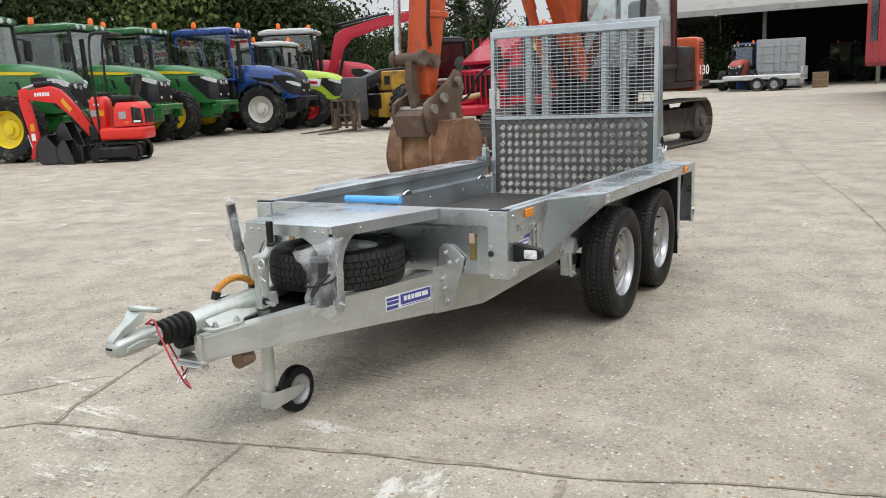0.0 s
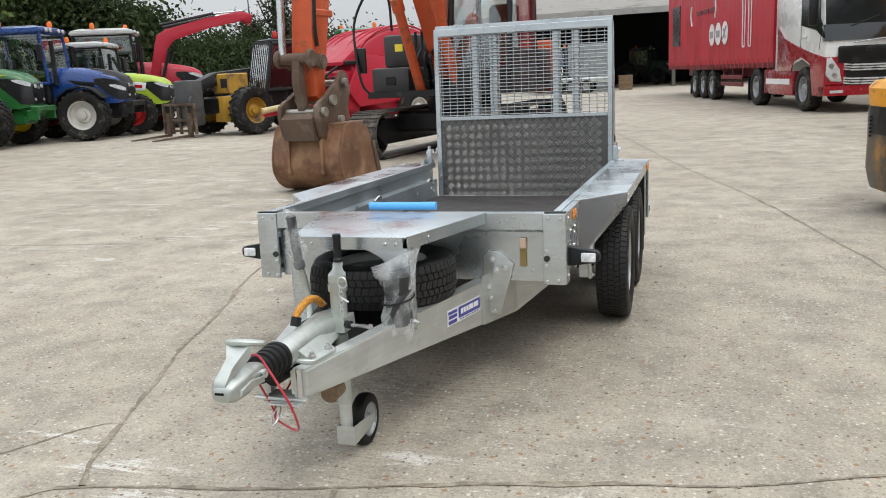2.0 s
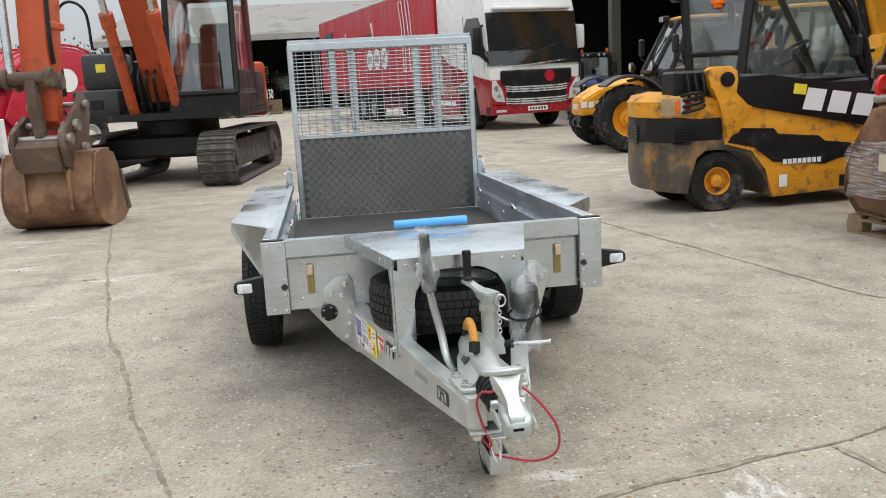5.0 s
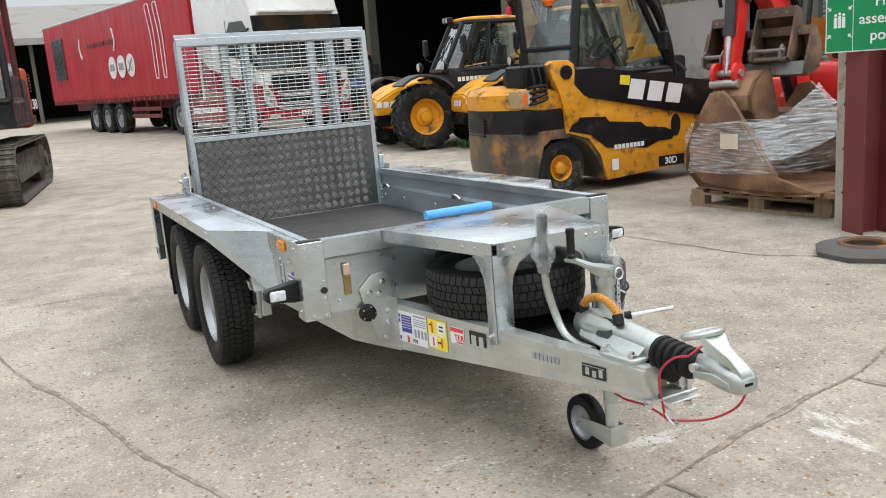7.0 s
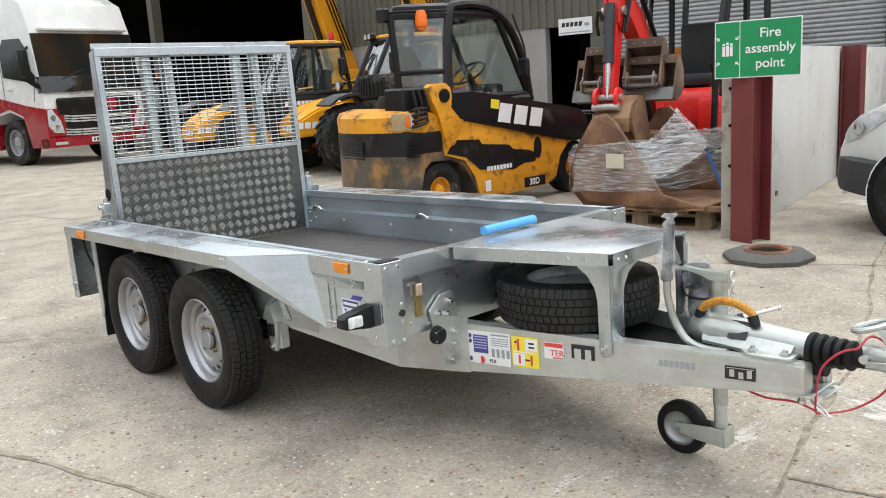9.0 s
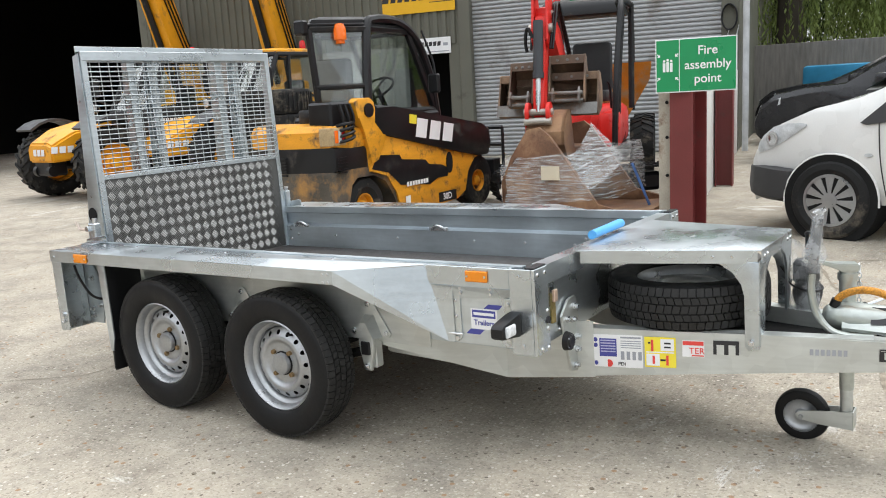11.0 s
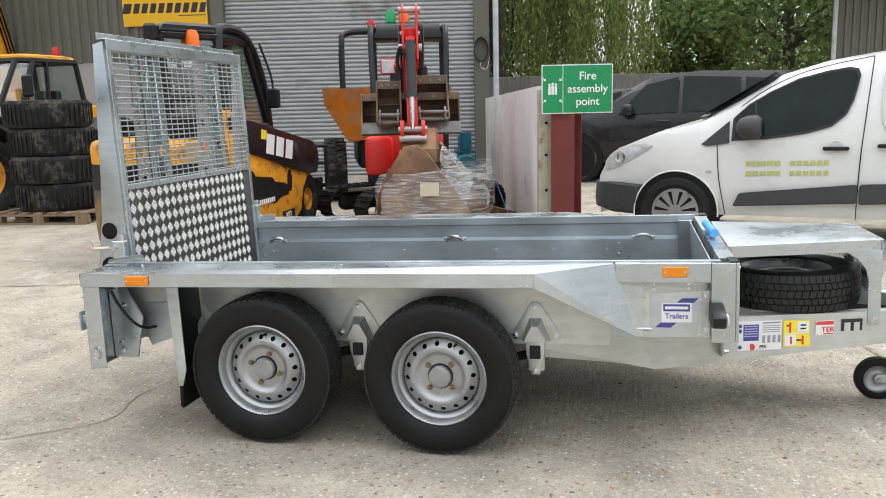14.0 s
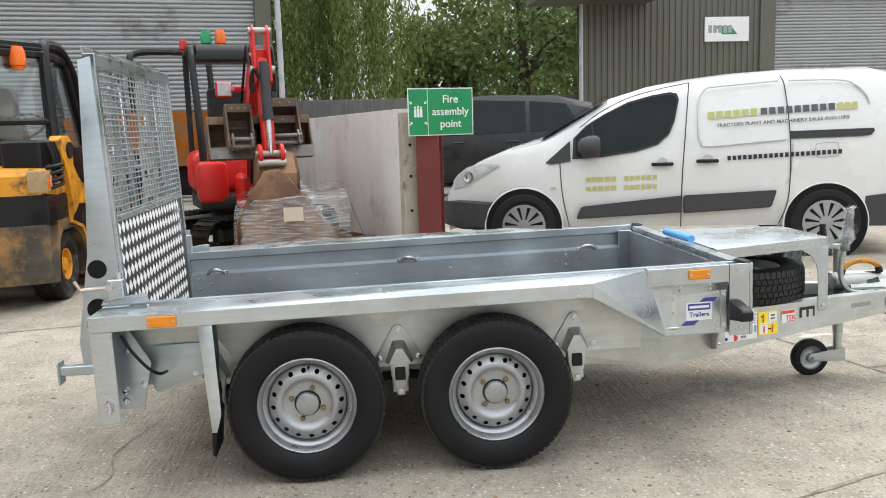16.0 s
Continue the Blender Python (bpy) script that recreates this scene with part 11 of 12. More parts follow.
tractor(pose(-6.8, 44.6, 0, 0, 0, -95) @ Matrix.Scale(0.8, 4), "small red tractor in front of the far shed", mat("brick_red_paint", (0.32, 0.06, 0.04), 0.5), PALE_RIM, MATT_BLACK)
# green paint darkened and rims blackened to carry the shed's shade
tractor(pose(-1.3, 57.0, 0, 0, 0, -20) @ Matrix.Scale(0.8, 4), "green tractor in the far shed, colours darkened for the shade there", mat("shed_dimmed_green_paint", (0.012, 0.040, 0.020), 0.6, var=0.2), MATT_BLACK, MATT_BLACK)

# ---- small red excavator in front of the tractors ----
MM = pose(-11.5, 8.1, 0, 0, 0, 209) @ Matrix.Diagonal((0.86, 0.86, 1.16, 1))
mini = thing("micro_excavator", "small bright red tracked excavator with a roll bar", "excavator", MM)
for s in (-1, 1):
    bm = B()
    box(bm, -0.44, 0.44, s * 0.34 - 0.085, s * 0.34 + 0.085, 0.05, 0.262, 0.04)
    fr_ = part("track_frame", bm, MATT_BLACK, mini)
    track_loop(-0.42, 0.42, 0.155, s * 0.34 - 0.09, s * 0.34 + 0.09, 0.09, fr_, RUBBER_OLD, 0.012)
    bm = B()
    for x in (-0.42, 0.42):
        cyl(bm, (x, s * 0.34 - 0.075, 0.155), (x, s * 0.34 + 0.095 * s + 0.0, 0.155), 0.115, n=18)
    pieces("track_roller", bm, PLASTIC, fr_)
    bm = B()
    box(bm, -0.06, 0.06, s * 0.412, s * 0.416, 0.13, 0.20)
    part("yellow_sticker", bm, MACHINE_YEL, fr_)
bm = B()
box(bm, -0.70, 0.30, -0.40, 0.40, 0.36, 0.57, 0.06, None, 3)
part("base_skirt", bm, MINI_RED, mini, "glossy red lower skirt", 0.8)
bm = B()
rings = []
for z, x0, x1, h in ((0.58, -0.70, -0.02, 0.39), (0.72, -0.71, -0.02, 0.39), (0.88, -0.68, -0.05, 0.37), (0.97, -0.60, -0.10, 0.32)):
    rings.append([(x0, -h + 0.08, z), (x0 + 0.08, -h, z), (x1 - 0.05, -h, z), (x1, -h + 0.06, z), (x1, h - 0.06, z), (x1 - 0.05, h, z), (x0 + 0.08, h, z), (x0, h - 0.08, z)])
loft(bm, rings)
cov_ = part("engine_cover", bm, MINI_RED, mini, "glossy red engine cover", 1.0)
bm = B()
prism(bm, [(-0.70, 0.62), (-0.46, 0.62), (-0.46, 0.90), (-0.68, 0.86)], "y", 0.375, 0.396, 0.01)
part("cooling_grille", bm, MATT_BLACK, cov_, "black cooling grille")
bm = B()
box(bm, -0.722, -0.70, -0.25, 0.25, 0.62, 0.86, 0.01)
part("rear_grille", bm, MATT_BLACK, cov_)
for x0, x1, z0, z1, m_ in ((-0.34, -0.18, 0.70, 0.82, GREY_INK), (-0.40, -0.30, 0.62, 0.66, BEACON), (-0.66, -0.50, 0.64, 0.67, WHITE_INK)):
    bm = B()
    box(bm, x0, x1, 0.392, 0.3985, z0, z1)
    part("sticker", bm, m_, cov_)
bm = B()
rings = []
for z, x0, x1, h in ((0.46, 0.16, 0.42, 0.17), (0.64, 0.18, 0.50, 0.22), (0.84, 0.16, 0.54, 0.24), (1.02, 0.18, 0.54, 0.23), (1.08, 0.24, 0.48, 0.17)):
    rings.append([(x0, -h + 0.05, z), (x0 + 0.05, -h, z), (x1 - 0.05, -h, z), (x1, -h + 0.05, z), (x1, h - 0.05, z), (x1 - 0.05, h, z), (x0 + 0.05, h, z), (x0, h - 0.05, z)])
loft(bm, rings)
con_ = part("console", bm, MINI_RED, mini, "glossy red control console", 1.0)
for x0, x1, m_ in ((0.20, 0.34, MACHINE_YEL), (0.35, 0.50, GREY_INK)):
    bm = B()
    box(bm, x0, x1, 0.236, 0.243, 0.76, 0.86)
    part("sticker", bm, m_, con_)
print_marks([0.4] * 5, 0.05, facing("y", 0.35, 0.243, 0.95), WHITE_INK, con_, 1.0, 0.6)
bm = B()
box(bm, -0.48, 0.04, -0.24, 0.24, 0.975, 1.09, 0.05, None, 3)
part("seat_base", bm, PLASTIC, mini, "black driver's seat")
bm = B()
loft(bm, [[(x, -w, z), (x + 0.10, -w, z), (x + 0.10, w, z), (x, w, z)] for x, w, z in ((-0.50, 0.18, 1.08), (-0.54, 0.23, 1.20), (-0.58, 0.23, 1.34), (-0.60, 0.16, 1.42))])
bmesh.ops.bevel(bm, geom=list(bm.edges), offset=0.025, segments=2, affect="EDGES")
part("seat_back", bm, PLASTIC, mini, "", 1.0)
for y in (-0.34, 0.34):
    bm = B()
    tube(bm, curve([(0.30, y, 0.5), (0.32, y, 1.6), (0.28, y, 2.0), (0.18, y, 2.08), (-0.15, y, 2.08)]), 0.028, 8)
    part("roll_bar", bm, MATT_BLACK, mini)
for z, x in ((1.13, 0.31), (2.08, -0.15)):
    bm = B()
    tube(bm, [(x, -0.34, z), (x, 0.34, z)], 0.024, 8)
    part("cross_bar", bm, MATT_BLACK, mini)
for y in (-0.10, 0.10):
    bm = B()
    tube(bm, [(0.34, y, 1.06), (0.30, y, 1.28)], 0.012, 6)
    part("lever", bm, PLASTIC, mini)
bm = B()
box(bm, 0.42, 0.66, -0.10, 0.10, 0.34, 0.62, 0.03)
cyl(bm, (0.60, 0, 0.28), (0.60, 0, 0.68), 0.07, n=12)
part("swing_post", bm, MATT_BLACK, mini)
bm = B()
prism(bm, [(0.50, 0.54), (0.68, 0.44), (1.02, 0.78), (1.32, 1.02), (1.92, 1.08), (2.08, 1.10), (2.08, 1.24), (1.90, 1.24), (1.44, 1.29), (1.20, 1.22), (0.86, 0.92)], "y", -0.075, 0.075, 0.02)
bo_m = part("boom", bm, MINI_RED, mini, "bright red cranked boom", 0.7)
print_marks([0.45] * 6, 0.10, facing("y", 1.62, 0.078, 1.16), WHITE_INK, bo_m, 1.0, 0.6)
bm = B()
prism(bm, [(0.98, 0.90), (1.04, 0.84), (1.22, 1.03), (1.16, 1.09)], "y", 0.076, 0.079)
part("yellow_sticker", bm, MACHINE_YEL, bo_m)
bm = B()
prism(bm, [(2.0, 1.28), (2.16, 1.24), (2.17, 0.98), (2.04, 0.55), (1.97, 0.16), (1.84, 0.14), (1.84, 0.5), (1.94, 0.98)], "y", -0.06, 0.06, 0.015)
st_m = part("stick", bm, MINI_RED, mini, "bright red dipper stick")
for z0, z1, m_ in ((0.56, 0.68, MACHINE_YEL), (0.40, 0.52, WHITE_INK)):
    bm = B()
    box(bm, 1.90, 1.99, 0.061, 0.064, z0, z1)
    part("sticker", bm, m_, st_m)
bm = B()
tube(bm, [(1.40, 0, 1.335), (1.80, 0, 1.32)], 0.042, 10)
rm_ = part("stick_ram", bm, MATT_BLACK, mini)
bm = B()
tube(bm, [(1.80, 0, 1.32), (2.08, 0, 1.26)], 0.022, 8)
part("ram_rod", bm, CHROME, rm_)
bm = B()
tube(bm, [(2.22, 0, 0.96), (2.09, 0, 0.50)], 0.040, 10)
rm_ = part("bucket_ram", bm, MATT_BLACK, mini)
bm = B()
tube(bm, [(2.09, 0, 0.50), (2.03, 0, 0.28)], 0.020, 8)
part("ram_rod", bm, CHROME, rm_)
bm = B()
tube(bm, [(0.74, 0, 0.50), (1.06, 0, 0.74)], 0.040, 10)
part("boom_ram", bm, MATT_BLACK, mini)
for y in (-0.085, 0.085):
    bm = B()
    tube(bm, curve([(0.55, y, 0.60), (0.86, y, 0.98), (1.22, y, 1.28), (1.46, y, 1.34)]), 0.014, 6)
    part("hose", bm, PLASTIC, bo_m)
bm = B()
cyl(bm, (1.93, -0.1, 0.22), (1.93, 0.1, 0.22), 0.085, n=14)
cyl(bm, (2.0, -0.09, 0.14), (2.0, 0.09, 0.14), 0.05, n=12)
part("linkage", bm, mat("red_linkage", (0.55, 0.02, 0.02), 0.4), mini)
bm = B()
bucket_shell(bm, 0.55, Matrix.Translation((1.55, 0.05, 0.03)) @ pose(0, 0, 0, 0, 0, 180), 0.34)
part("bucket", bm, mat("black_bucket_paint", (0.03, 0.03, 0.032), 0.5, var=0.3), mini, "black digging bucket")
for k, (x, y) in enumerate(((1.10, 0.28), (1.28, -0.20))):
    bm = B()
    bucket_shell(bm, 0.32, Matrix.Translation((x, y, 0.03 + 0.28 * k)) @ pose(0, 0, 0, 0, 10, 160), 0.28)
    part("spare_bucket", bm, bpy.data.materials["black_bucket_paint"], mini)
bm = B()
prism(bm, [(0.70, 0.03), (0.78, 0.03), (0.74, 0.16), (0.77, 0.29), (0.70, 0.29)], "y", -0.42, 0.42, 0.006)
part("dozer_blade", bm, MATT_BLACK, mini)

# ---- ochre telehandler with pallet forks ----
CM = pose(-10.7, 16.6, 0, 0, 0, -112)
cat_ = thing("fork_handler", "ochre-yellow telehandler with a dark guarded cab and pallet forks", "telehandler", CM)
bm = B()
box(bm, -3.3, 0.5, -0.45, 0.45, 0.55, 1.0, 0.05)
part("chassis", bm, MATT_BLACK, cat_)
bm = B()
prism(bm, [(-3.6, 0.9), (-3.6, 1.4), (-3.0, 1.5), (-2.8, 1.2), (-0.6, 1.0), (-0.5, 0.7), (-1.0, 0.65)], "y", -0.95, -0.5, 0.04)
part("engine_cover", bm, MATT_BLACK, cat_)
bm = B()
prism(bm, [(-3.4, 1.55), (-3.4, 1.9), (0.2, 1.62), (0.9, 1.35), (1.1, 0.9), (0.95, 0.85), (0.7, 1.2), (0.1, 1.32)], "y", -0.48, -0.14, 0.03)
part("boom", bm, MATT_BLACK, cat_, "black telescopic boom")
bm = B()
box(bm, -0.4, 0.2, -0.34, 0.40, 1.05, 1.58, 0.03)
prism(bm, [(-0.3, -0.10), (0.45, 0.0), (0.55, 0.5), (-0.3, 0.62)], "z", 0.35, 1.0, 0.03)
bo2 = part("front_frame", bm, CAT_YEL, cat_, "ochre-yellow front frame")
bm = B()
box(bm, 0.205, 0.215, 0.02, 0.28, 1.22, 1.45)
part("maker_panel", bm, BLACK_INK, bo2)
cab_shell(cat_, [(-2.3, -0.1), (-0.8, -0.1), (-0.8, 0.64), (-2.3, 0.64)], [(-2.2, -0.07), (-1.1, -0.07), (-1.1, 0.6), (-2.2, 0.6)], 1.1, 2.32, MATT_BLACK, GLASS_DARK, 0.12, MATT_BLACK, 0.12, 0.06)
bm = B()
box(bm, -2.3, -0.7, -0.1, 0.66, 0.6, 1.12, 0.04)
part("cab_base", bm, MATT_BLACK, cat_)
for k in range(9):
    bm = B()
    tube(bm, [(-0.76, -0.06 + 0.08 * k, 1.15), (-1.06, -0.06 + 0.08 * k, 2.32)], 0.012, 6)
    part("guard_bar", bm, CHROME, cat_)
for y in (0.1, 0.3):
    bm = B()
    cyl(bm, (-0.70, y, 1.05), (-0.60, y, 1.05), 0.10, n=16)
    part("headlight", bm, LENS, cat_)
beacon(cat_, -1.5, 0.3, 2.44, TAIL_RED, 0.07)
for x in (0.0, -2.75):
    for y, s in ((-0.95, -1), (0.95, 1)):
        agri_wheel(cat_, x, y, 0.62, 0.45, 0.33, CAT_YEL, s)
bm = B()
for z in (0.18, 0.45, 0.85):
    box(bm, 1.15, 1.22, -1.2, 0.15, z - 0.03, z + 0.03)
for y in (-1.2, -0.85, -0.5, -0.15, 0.15):
    box(bm, 1.15, 1.22, y - 0.025, y + 0.025, 0.1, 0.88)
part("fork_frame", bm, BROWN_STEEL, cat_)
bm = B()
box(bm, 0.75, 1.14, -0.75, 0.0, 0.3, 1.45, 0.06, None, 2)
for y in (-0.75, -0.05):
    cyl(bm, (1.0, y, 0.9), (1.0, y + 0.08, 0.9), 0.2, n=16)
part("carriage", bm, mat("dark_grey_carriage_steel", (0.07, 0.07, 0.072), 0.6, var=0.3), cat_, "dark grey steel fork carriage")
for y in (-0.95, 0.0):
    bm = B()
    prism(bm, [(1.2, 0.62), (1.27, 0.62), (1.27, 0.10), (2.35, 0.03), (2.35, 0.01), (1.2, 0.04)], "y", y - 0.06, y + 0.06, 0.004)
    part("fork", bm, BROWN_STEEL, cat_)

# ---- red round baler ----
bal = thing("round_baler", "large red round baler with a white maker disc", "baler", pose(-6.9, 18.0, 0, 0, 0, -128))
bm = B()
pts = [(1.35 * math.cos(radians(a)) * (1.12 if a < 90 else 1.0), 1.42 + 1.1 * math.sin(radians(a))) for a in range(0, 360, 15)]
prism(bm, pts, "y", -1.15, 1.15, 0.12)
bb = part("bale_chamber", bm, BALER_RED, bal, "rounded red bale chamber", 0.8)
bm = B()
prism(bm, [(-1.2, 0.8), (1.4, 0.6), (1.7, 1.0), (1.3, 1.9), (-0.4, 1.6)], "y", 1.16, 1.26, 0.03)
prism(bm, [(-1.2, 0.8), (1.4, 0.6), (1.7, 1.0), (1.3, 1.9), (-0.4, 1.6)], "y", -1.26, -1.16, 0.03)
part("side_cover", bm, BALER_RED, bal)
for s in (-1, 1):
    bm = B()
    cyl(bm, (0.1, s * 1.2, 1.75), (0.1, s * 1.275, 1.75), 0.26, n=24)
    part("maker_disc", bm, WHITE_INK, bal)
bm = B()
box(bm, 1.2, 2.6, -0.9, 0.9, 0.35, 0.6, 0.05)
tube(bm, [(1.4, -0.2, 0.7), (3.4, 0.0, 0.55)], 0.09, 8)
box(bm, 1.3, 1.8, -1.1, 1.1, 0.5, 1.5, 0.05)
part("drawbar", bm, BALER_RED, bal)
bm = B()
tube(bm, [(1.8, 0.25, 0.85), (3.5, 0.15, 0.62)], 0.075, 10)
part("drive_shaft", bm, mat("cream_shaft_guard", (0.50, 0.40, 0.20), 0.5), bal)
bm = B()
box(bm, 1.9, 2.0, 1.1, 1.5, 0.25, 1.0, 0.02)
part("white_guard", bm, WHITE_PAINT, bal)
# black block on the front stands in for the shaded pickup recess
bm = B()
box(bm, 1.40, 1.83, -1.0, 1.0, 0.75, 1.38, 0.04)
part("pickup_recess", bm, MATT_BLACK, bal)
for k in range(7):
    bm = B()
    box(bm, 1.83, 1.87, -0.96 + 0.32 * k - 0.03, -0.96 + 0.32 * k + 0.03, 0.55, 1.45, 0.01)
    part("guard_bar", bm, BALER_RED, bal)
bm = B()
box(bm, 1.0, 1.7, -1.2, 1.2, 1.62, 1.72, 0.02)
box(bm, 1.15, 1.22, -1.17, 1.17, 1.9, 2.0, 0.02)
part("net_shelf", bm, MATT_BLACK, bal)
for s in (-1, 1):
    for k in range(3):
        bm = B()
        tube(bm, [(1.30 * math.cos(radians(a)) * (1.12 if a < 90 else 1.0), s * (0.40 + 0.36 * k), 1.42 + 1.13 * math.sin(radians(a))) for a in range(0, 181, 15)], 0.03, 6)
        part("chamber_rib", bm, BALER_RED, bb)
bm = B()
prism(bm, [(1.15, 1.75), (1.75, 1.62), (1.75, 1.70), (1.20, 2.12)], "y", -1.1, 1.1, 0.02)
part("net_box", bm, BALER_RED, bal)
for s in (-1, 1):
    bm = B()
    tube(bm, curve([(1.75, s * 0.9, 1.6), (2.1, s * 0.7, 1.3), (2.3, s * 0.4, 0.8), (2.8, s * 0.1, 0.62)]), 0.03, 6)
    part("hose", bm, PLASTIC, bal)
road_wheel(bal, 2.3, -1.1, 0.22, 0.14, 0.1, PALE_RIM, -1, name="gauge_wheel")
for s in (-1, 1):
    road_wheel(bal, -0.2, s * 1.32, 0.5, 0.36, 0.25, PALE_RIM, s)
bal2 = thing("feeder_wagon", "red farm machine with a slatted tailgate", "machine", pose(-9.2, 22.0, 0, 0, 0, -110))
bm = B()
box(bm, -1.2, 1.2, -1.0, 1.0, 0.9, 2.2, 0.1, None, 2)
part("body", bm, BALER_RED, bal2)
for s in (-1, 1):
    road_wheel(bal2, 0, s * 1.05, 0.5, 0.35, 0.25, PALE_RIM, s)
bm = B()
for k in range(6):
    tube(bm, [(1.25, -0.9 + 0.36 * k, 0.5), (1.25, -0.9 + 0.36 * k, 2.5)], 0.03, 6)
pieces("tailgate_bar", bm, BALER_RED, bal2)

# ---- container, far trailer, crate ----
con = thing("shipping_container", "pale grey shipping container with closed ribbed doors", "container", pose(-4.75, 45.2, 0, 0, 0, 7.5))
CG = mat("pale_grey_container_paint", (0.30, 0.315, 0.32), 0.55, var=0.12, scale=1.5, dirt=(0.20, 0.18, 0.15), dirt_amount=0.12, dirt_scale=1.5)
bm = B()
box(bm, -1.2, 1.2, 0.0, 6.0, 0.12, 2.6, 0.02)
part("box_body", bm, CG, con)
for x in (-0.6, 0.6):
    bm = B()
    box(bm, x - 0.57, x + 0.57, -0.05, 0.0, 0.2, 2.5, 0.01)
    d_ = part("door", bm, CG, con)
    bm = B()
    for z in (0.5, 0.95, 1.4, 1.85, 2.25):
        box(bm, x - 0.5, x + 0.5, -0.075, -0.05, z - 0.05, z + 0.05, 0.01)
    part("door_rib", bm, CG, d_)
    for dx in (-0.3, 0.3):
        bm = B()
        tube(bm, [(x + dx, -0.09, 0.2), (x + dx, -0.09, 2.5)], 0.02, 6)
        part("lock_rod", bm, RIM, d_)
blu = thing("blue_tank", "tall blue steel tank cabinet beside the container", "cabinet", pose(-6.5, 46.3, 0))
bm = B()
box(bm, -0.6, 0.6, -0.6, 0.6, 0.0, 2.5, 0.06, None, 2)
part("cabinet_body", bm, mat("mid_blue_paint", (0.02, 0.07, 0.22), 0.5), blu)
crate = thing("wooden_crate", "slatted pale timber crate by the container", "crate", pose(-2.75, 45.0, 0) @ Matrix.Scale(0.72, 4))
for k in range(5):
    bm = B()
    box(bm, -0.5, 0.5, -0.5, -0.46, 0.1 + 0.22 * k, 0.2 + 0.22 * k)
    part("slat", bm, WOOD, crate)
bm = B()
box(bm, -0.48, 0.48, -0.45, 0.5, 0.0, 1.1)
part("core", bm, WOOD, crate)
ft = thing("flatbed_trailer", "galvanised twin-axle trailer parked by the container", "trailer", pose(-5.4, 42.6, 0, 0, 0, 180))
bm = B()
box(bm, -2.2, 1.6, -0.9, 0.9, 0.55, 0.78, 0.03)
prism(bm, [(1.6, -0.5), (1.6, 0.5), (3.2, 0.06), (3.2, -0.06)], "z", 0.5, 0.62)
box(bm, -2.2, -2.1, -0.9, 0.9, 0.5, 1.15)
tube(bm, [(3.0, 0, 0.1), (3.0, 0, 1.2)], 0.04, 6)
part("bed", bm, ZINC_DIP, ft)
for x in (-0.9, -0.1):
    for s in (-1, 1):
        road_wheel(ft, x, s * 0.98, 0.33, 0.2, 0.18, RIM, s)

# ---- trees ----


def leaf_mat(name, col, var=0.45):
    m = bpy.data.materials.new(name)
    m.use_nodes = True
    nd, ln = m.node_tree.nodes, m.node_tree.links
    b = nd["Principled BSDF"]
    ge, mr, sc = nd.new("ShaderNodeNewGeometry"), nd.new("ShaderNodeMapRange"), nd.new("ShaderNodeVectorMath")
    mr.inputs[3].default_value, mr.inputs[4].default_value = 1 - var, 1 + var
    sc.operation = "SCALE"
    sc.inputs[0].default_value = col
    ln.new(ge.outputs["Random Per Island"], mr.inputs[0])
    ln.new(mr.outputs[0], sc.inputs["Scale"])
    ln.new(sc.outputs[0], b.inputs["Base Color"])
    b.inputs["Roughness"].default_value = 0.6
    b.inputs["Specular IOR Level"].default_value = 0.25
    tl, mx = nd.new("ShaderNodeBsdfTranslucent"), nd.new("ShaderNodeMixShader")
    ln.new(sc.outputs[0], tl.inputs[0])
    mx.inputs[0].default_value = 0.4
    ln.new(b.outputs[0], mx.inputs[1])
    ln.new(tl.outputs[0], mx.inputs[2])
    ln.new(mx.outputs[0], nd["Material Output"].inputs[0])
    return m


LEAF_A = leaf_mat("dark_oak_leaf", (0.045, 0.066, 0.024))
LEAF_B = leaf_mat("mid_green_leaf", (0.16, 0.22, 0.075))
LEAF_W = leaf_mat("willow_leaf", (0.19, 0.245, 0.075))
BARK = mat("grey_brown_bark", (0.075, 0.062, 0.05), 0.9, var=0.3, scale=4, bump=0.5, stretch=(1, 1, 0.3))


def leaves(name, centres, dirs, size, material, parent, aspect=1.8):
    n = len(centres)
    rng = np.random.default_rng(n)
    d = dirs / np.maximum(np.linalg.norm(dirs, axis=1, keepdims=True), 1e-6)
    r = rng.normal(size=(n, 3))
    s = np.cross(d, r)
    s /= np.maximum(np.linalg.norm(s, axis=1, keepdims=True), 1e-6)
    k = size * rng.uniform(0.6, 1.3, (n, 1))
    a = centres - d * k * aspect / 2
    c = centres + d * k * aspect / 2
    b = centres + s * k / 2
    e = centres - s * k / 2
    v = np.stack([a, b, c, e], 1).reshape(-1, 3)
    f = np.arange(4 * n).reshape(-1, 4)
    me = bpy.data.meshes.new(name)
    me.from_pydata(v.tolist(), [], f.tolist())
    me.update()
    me.materials.append(material)
    ob = new(name, me)
    ob.parent = parent
    return tagged(ob, kind="stuff")


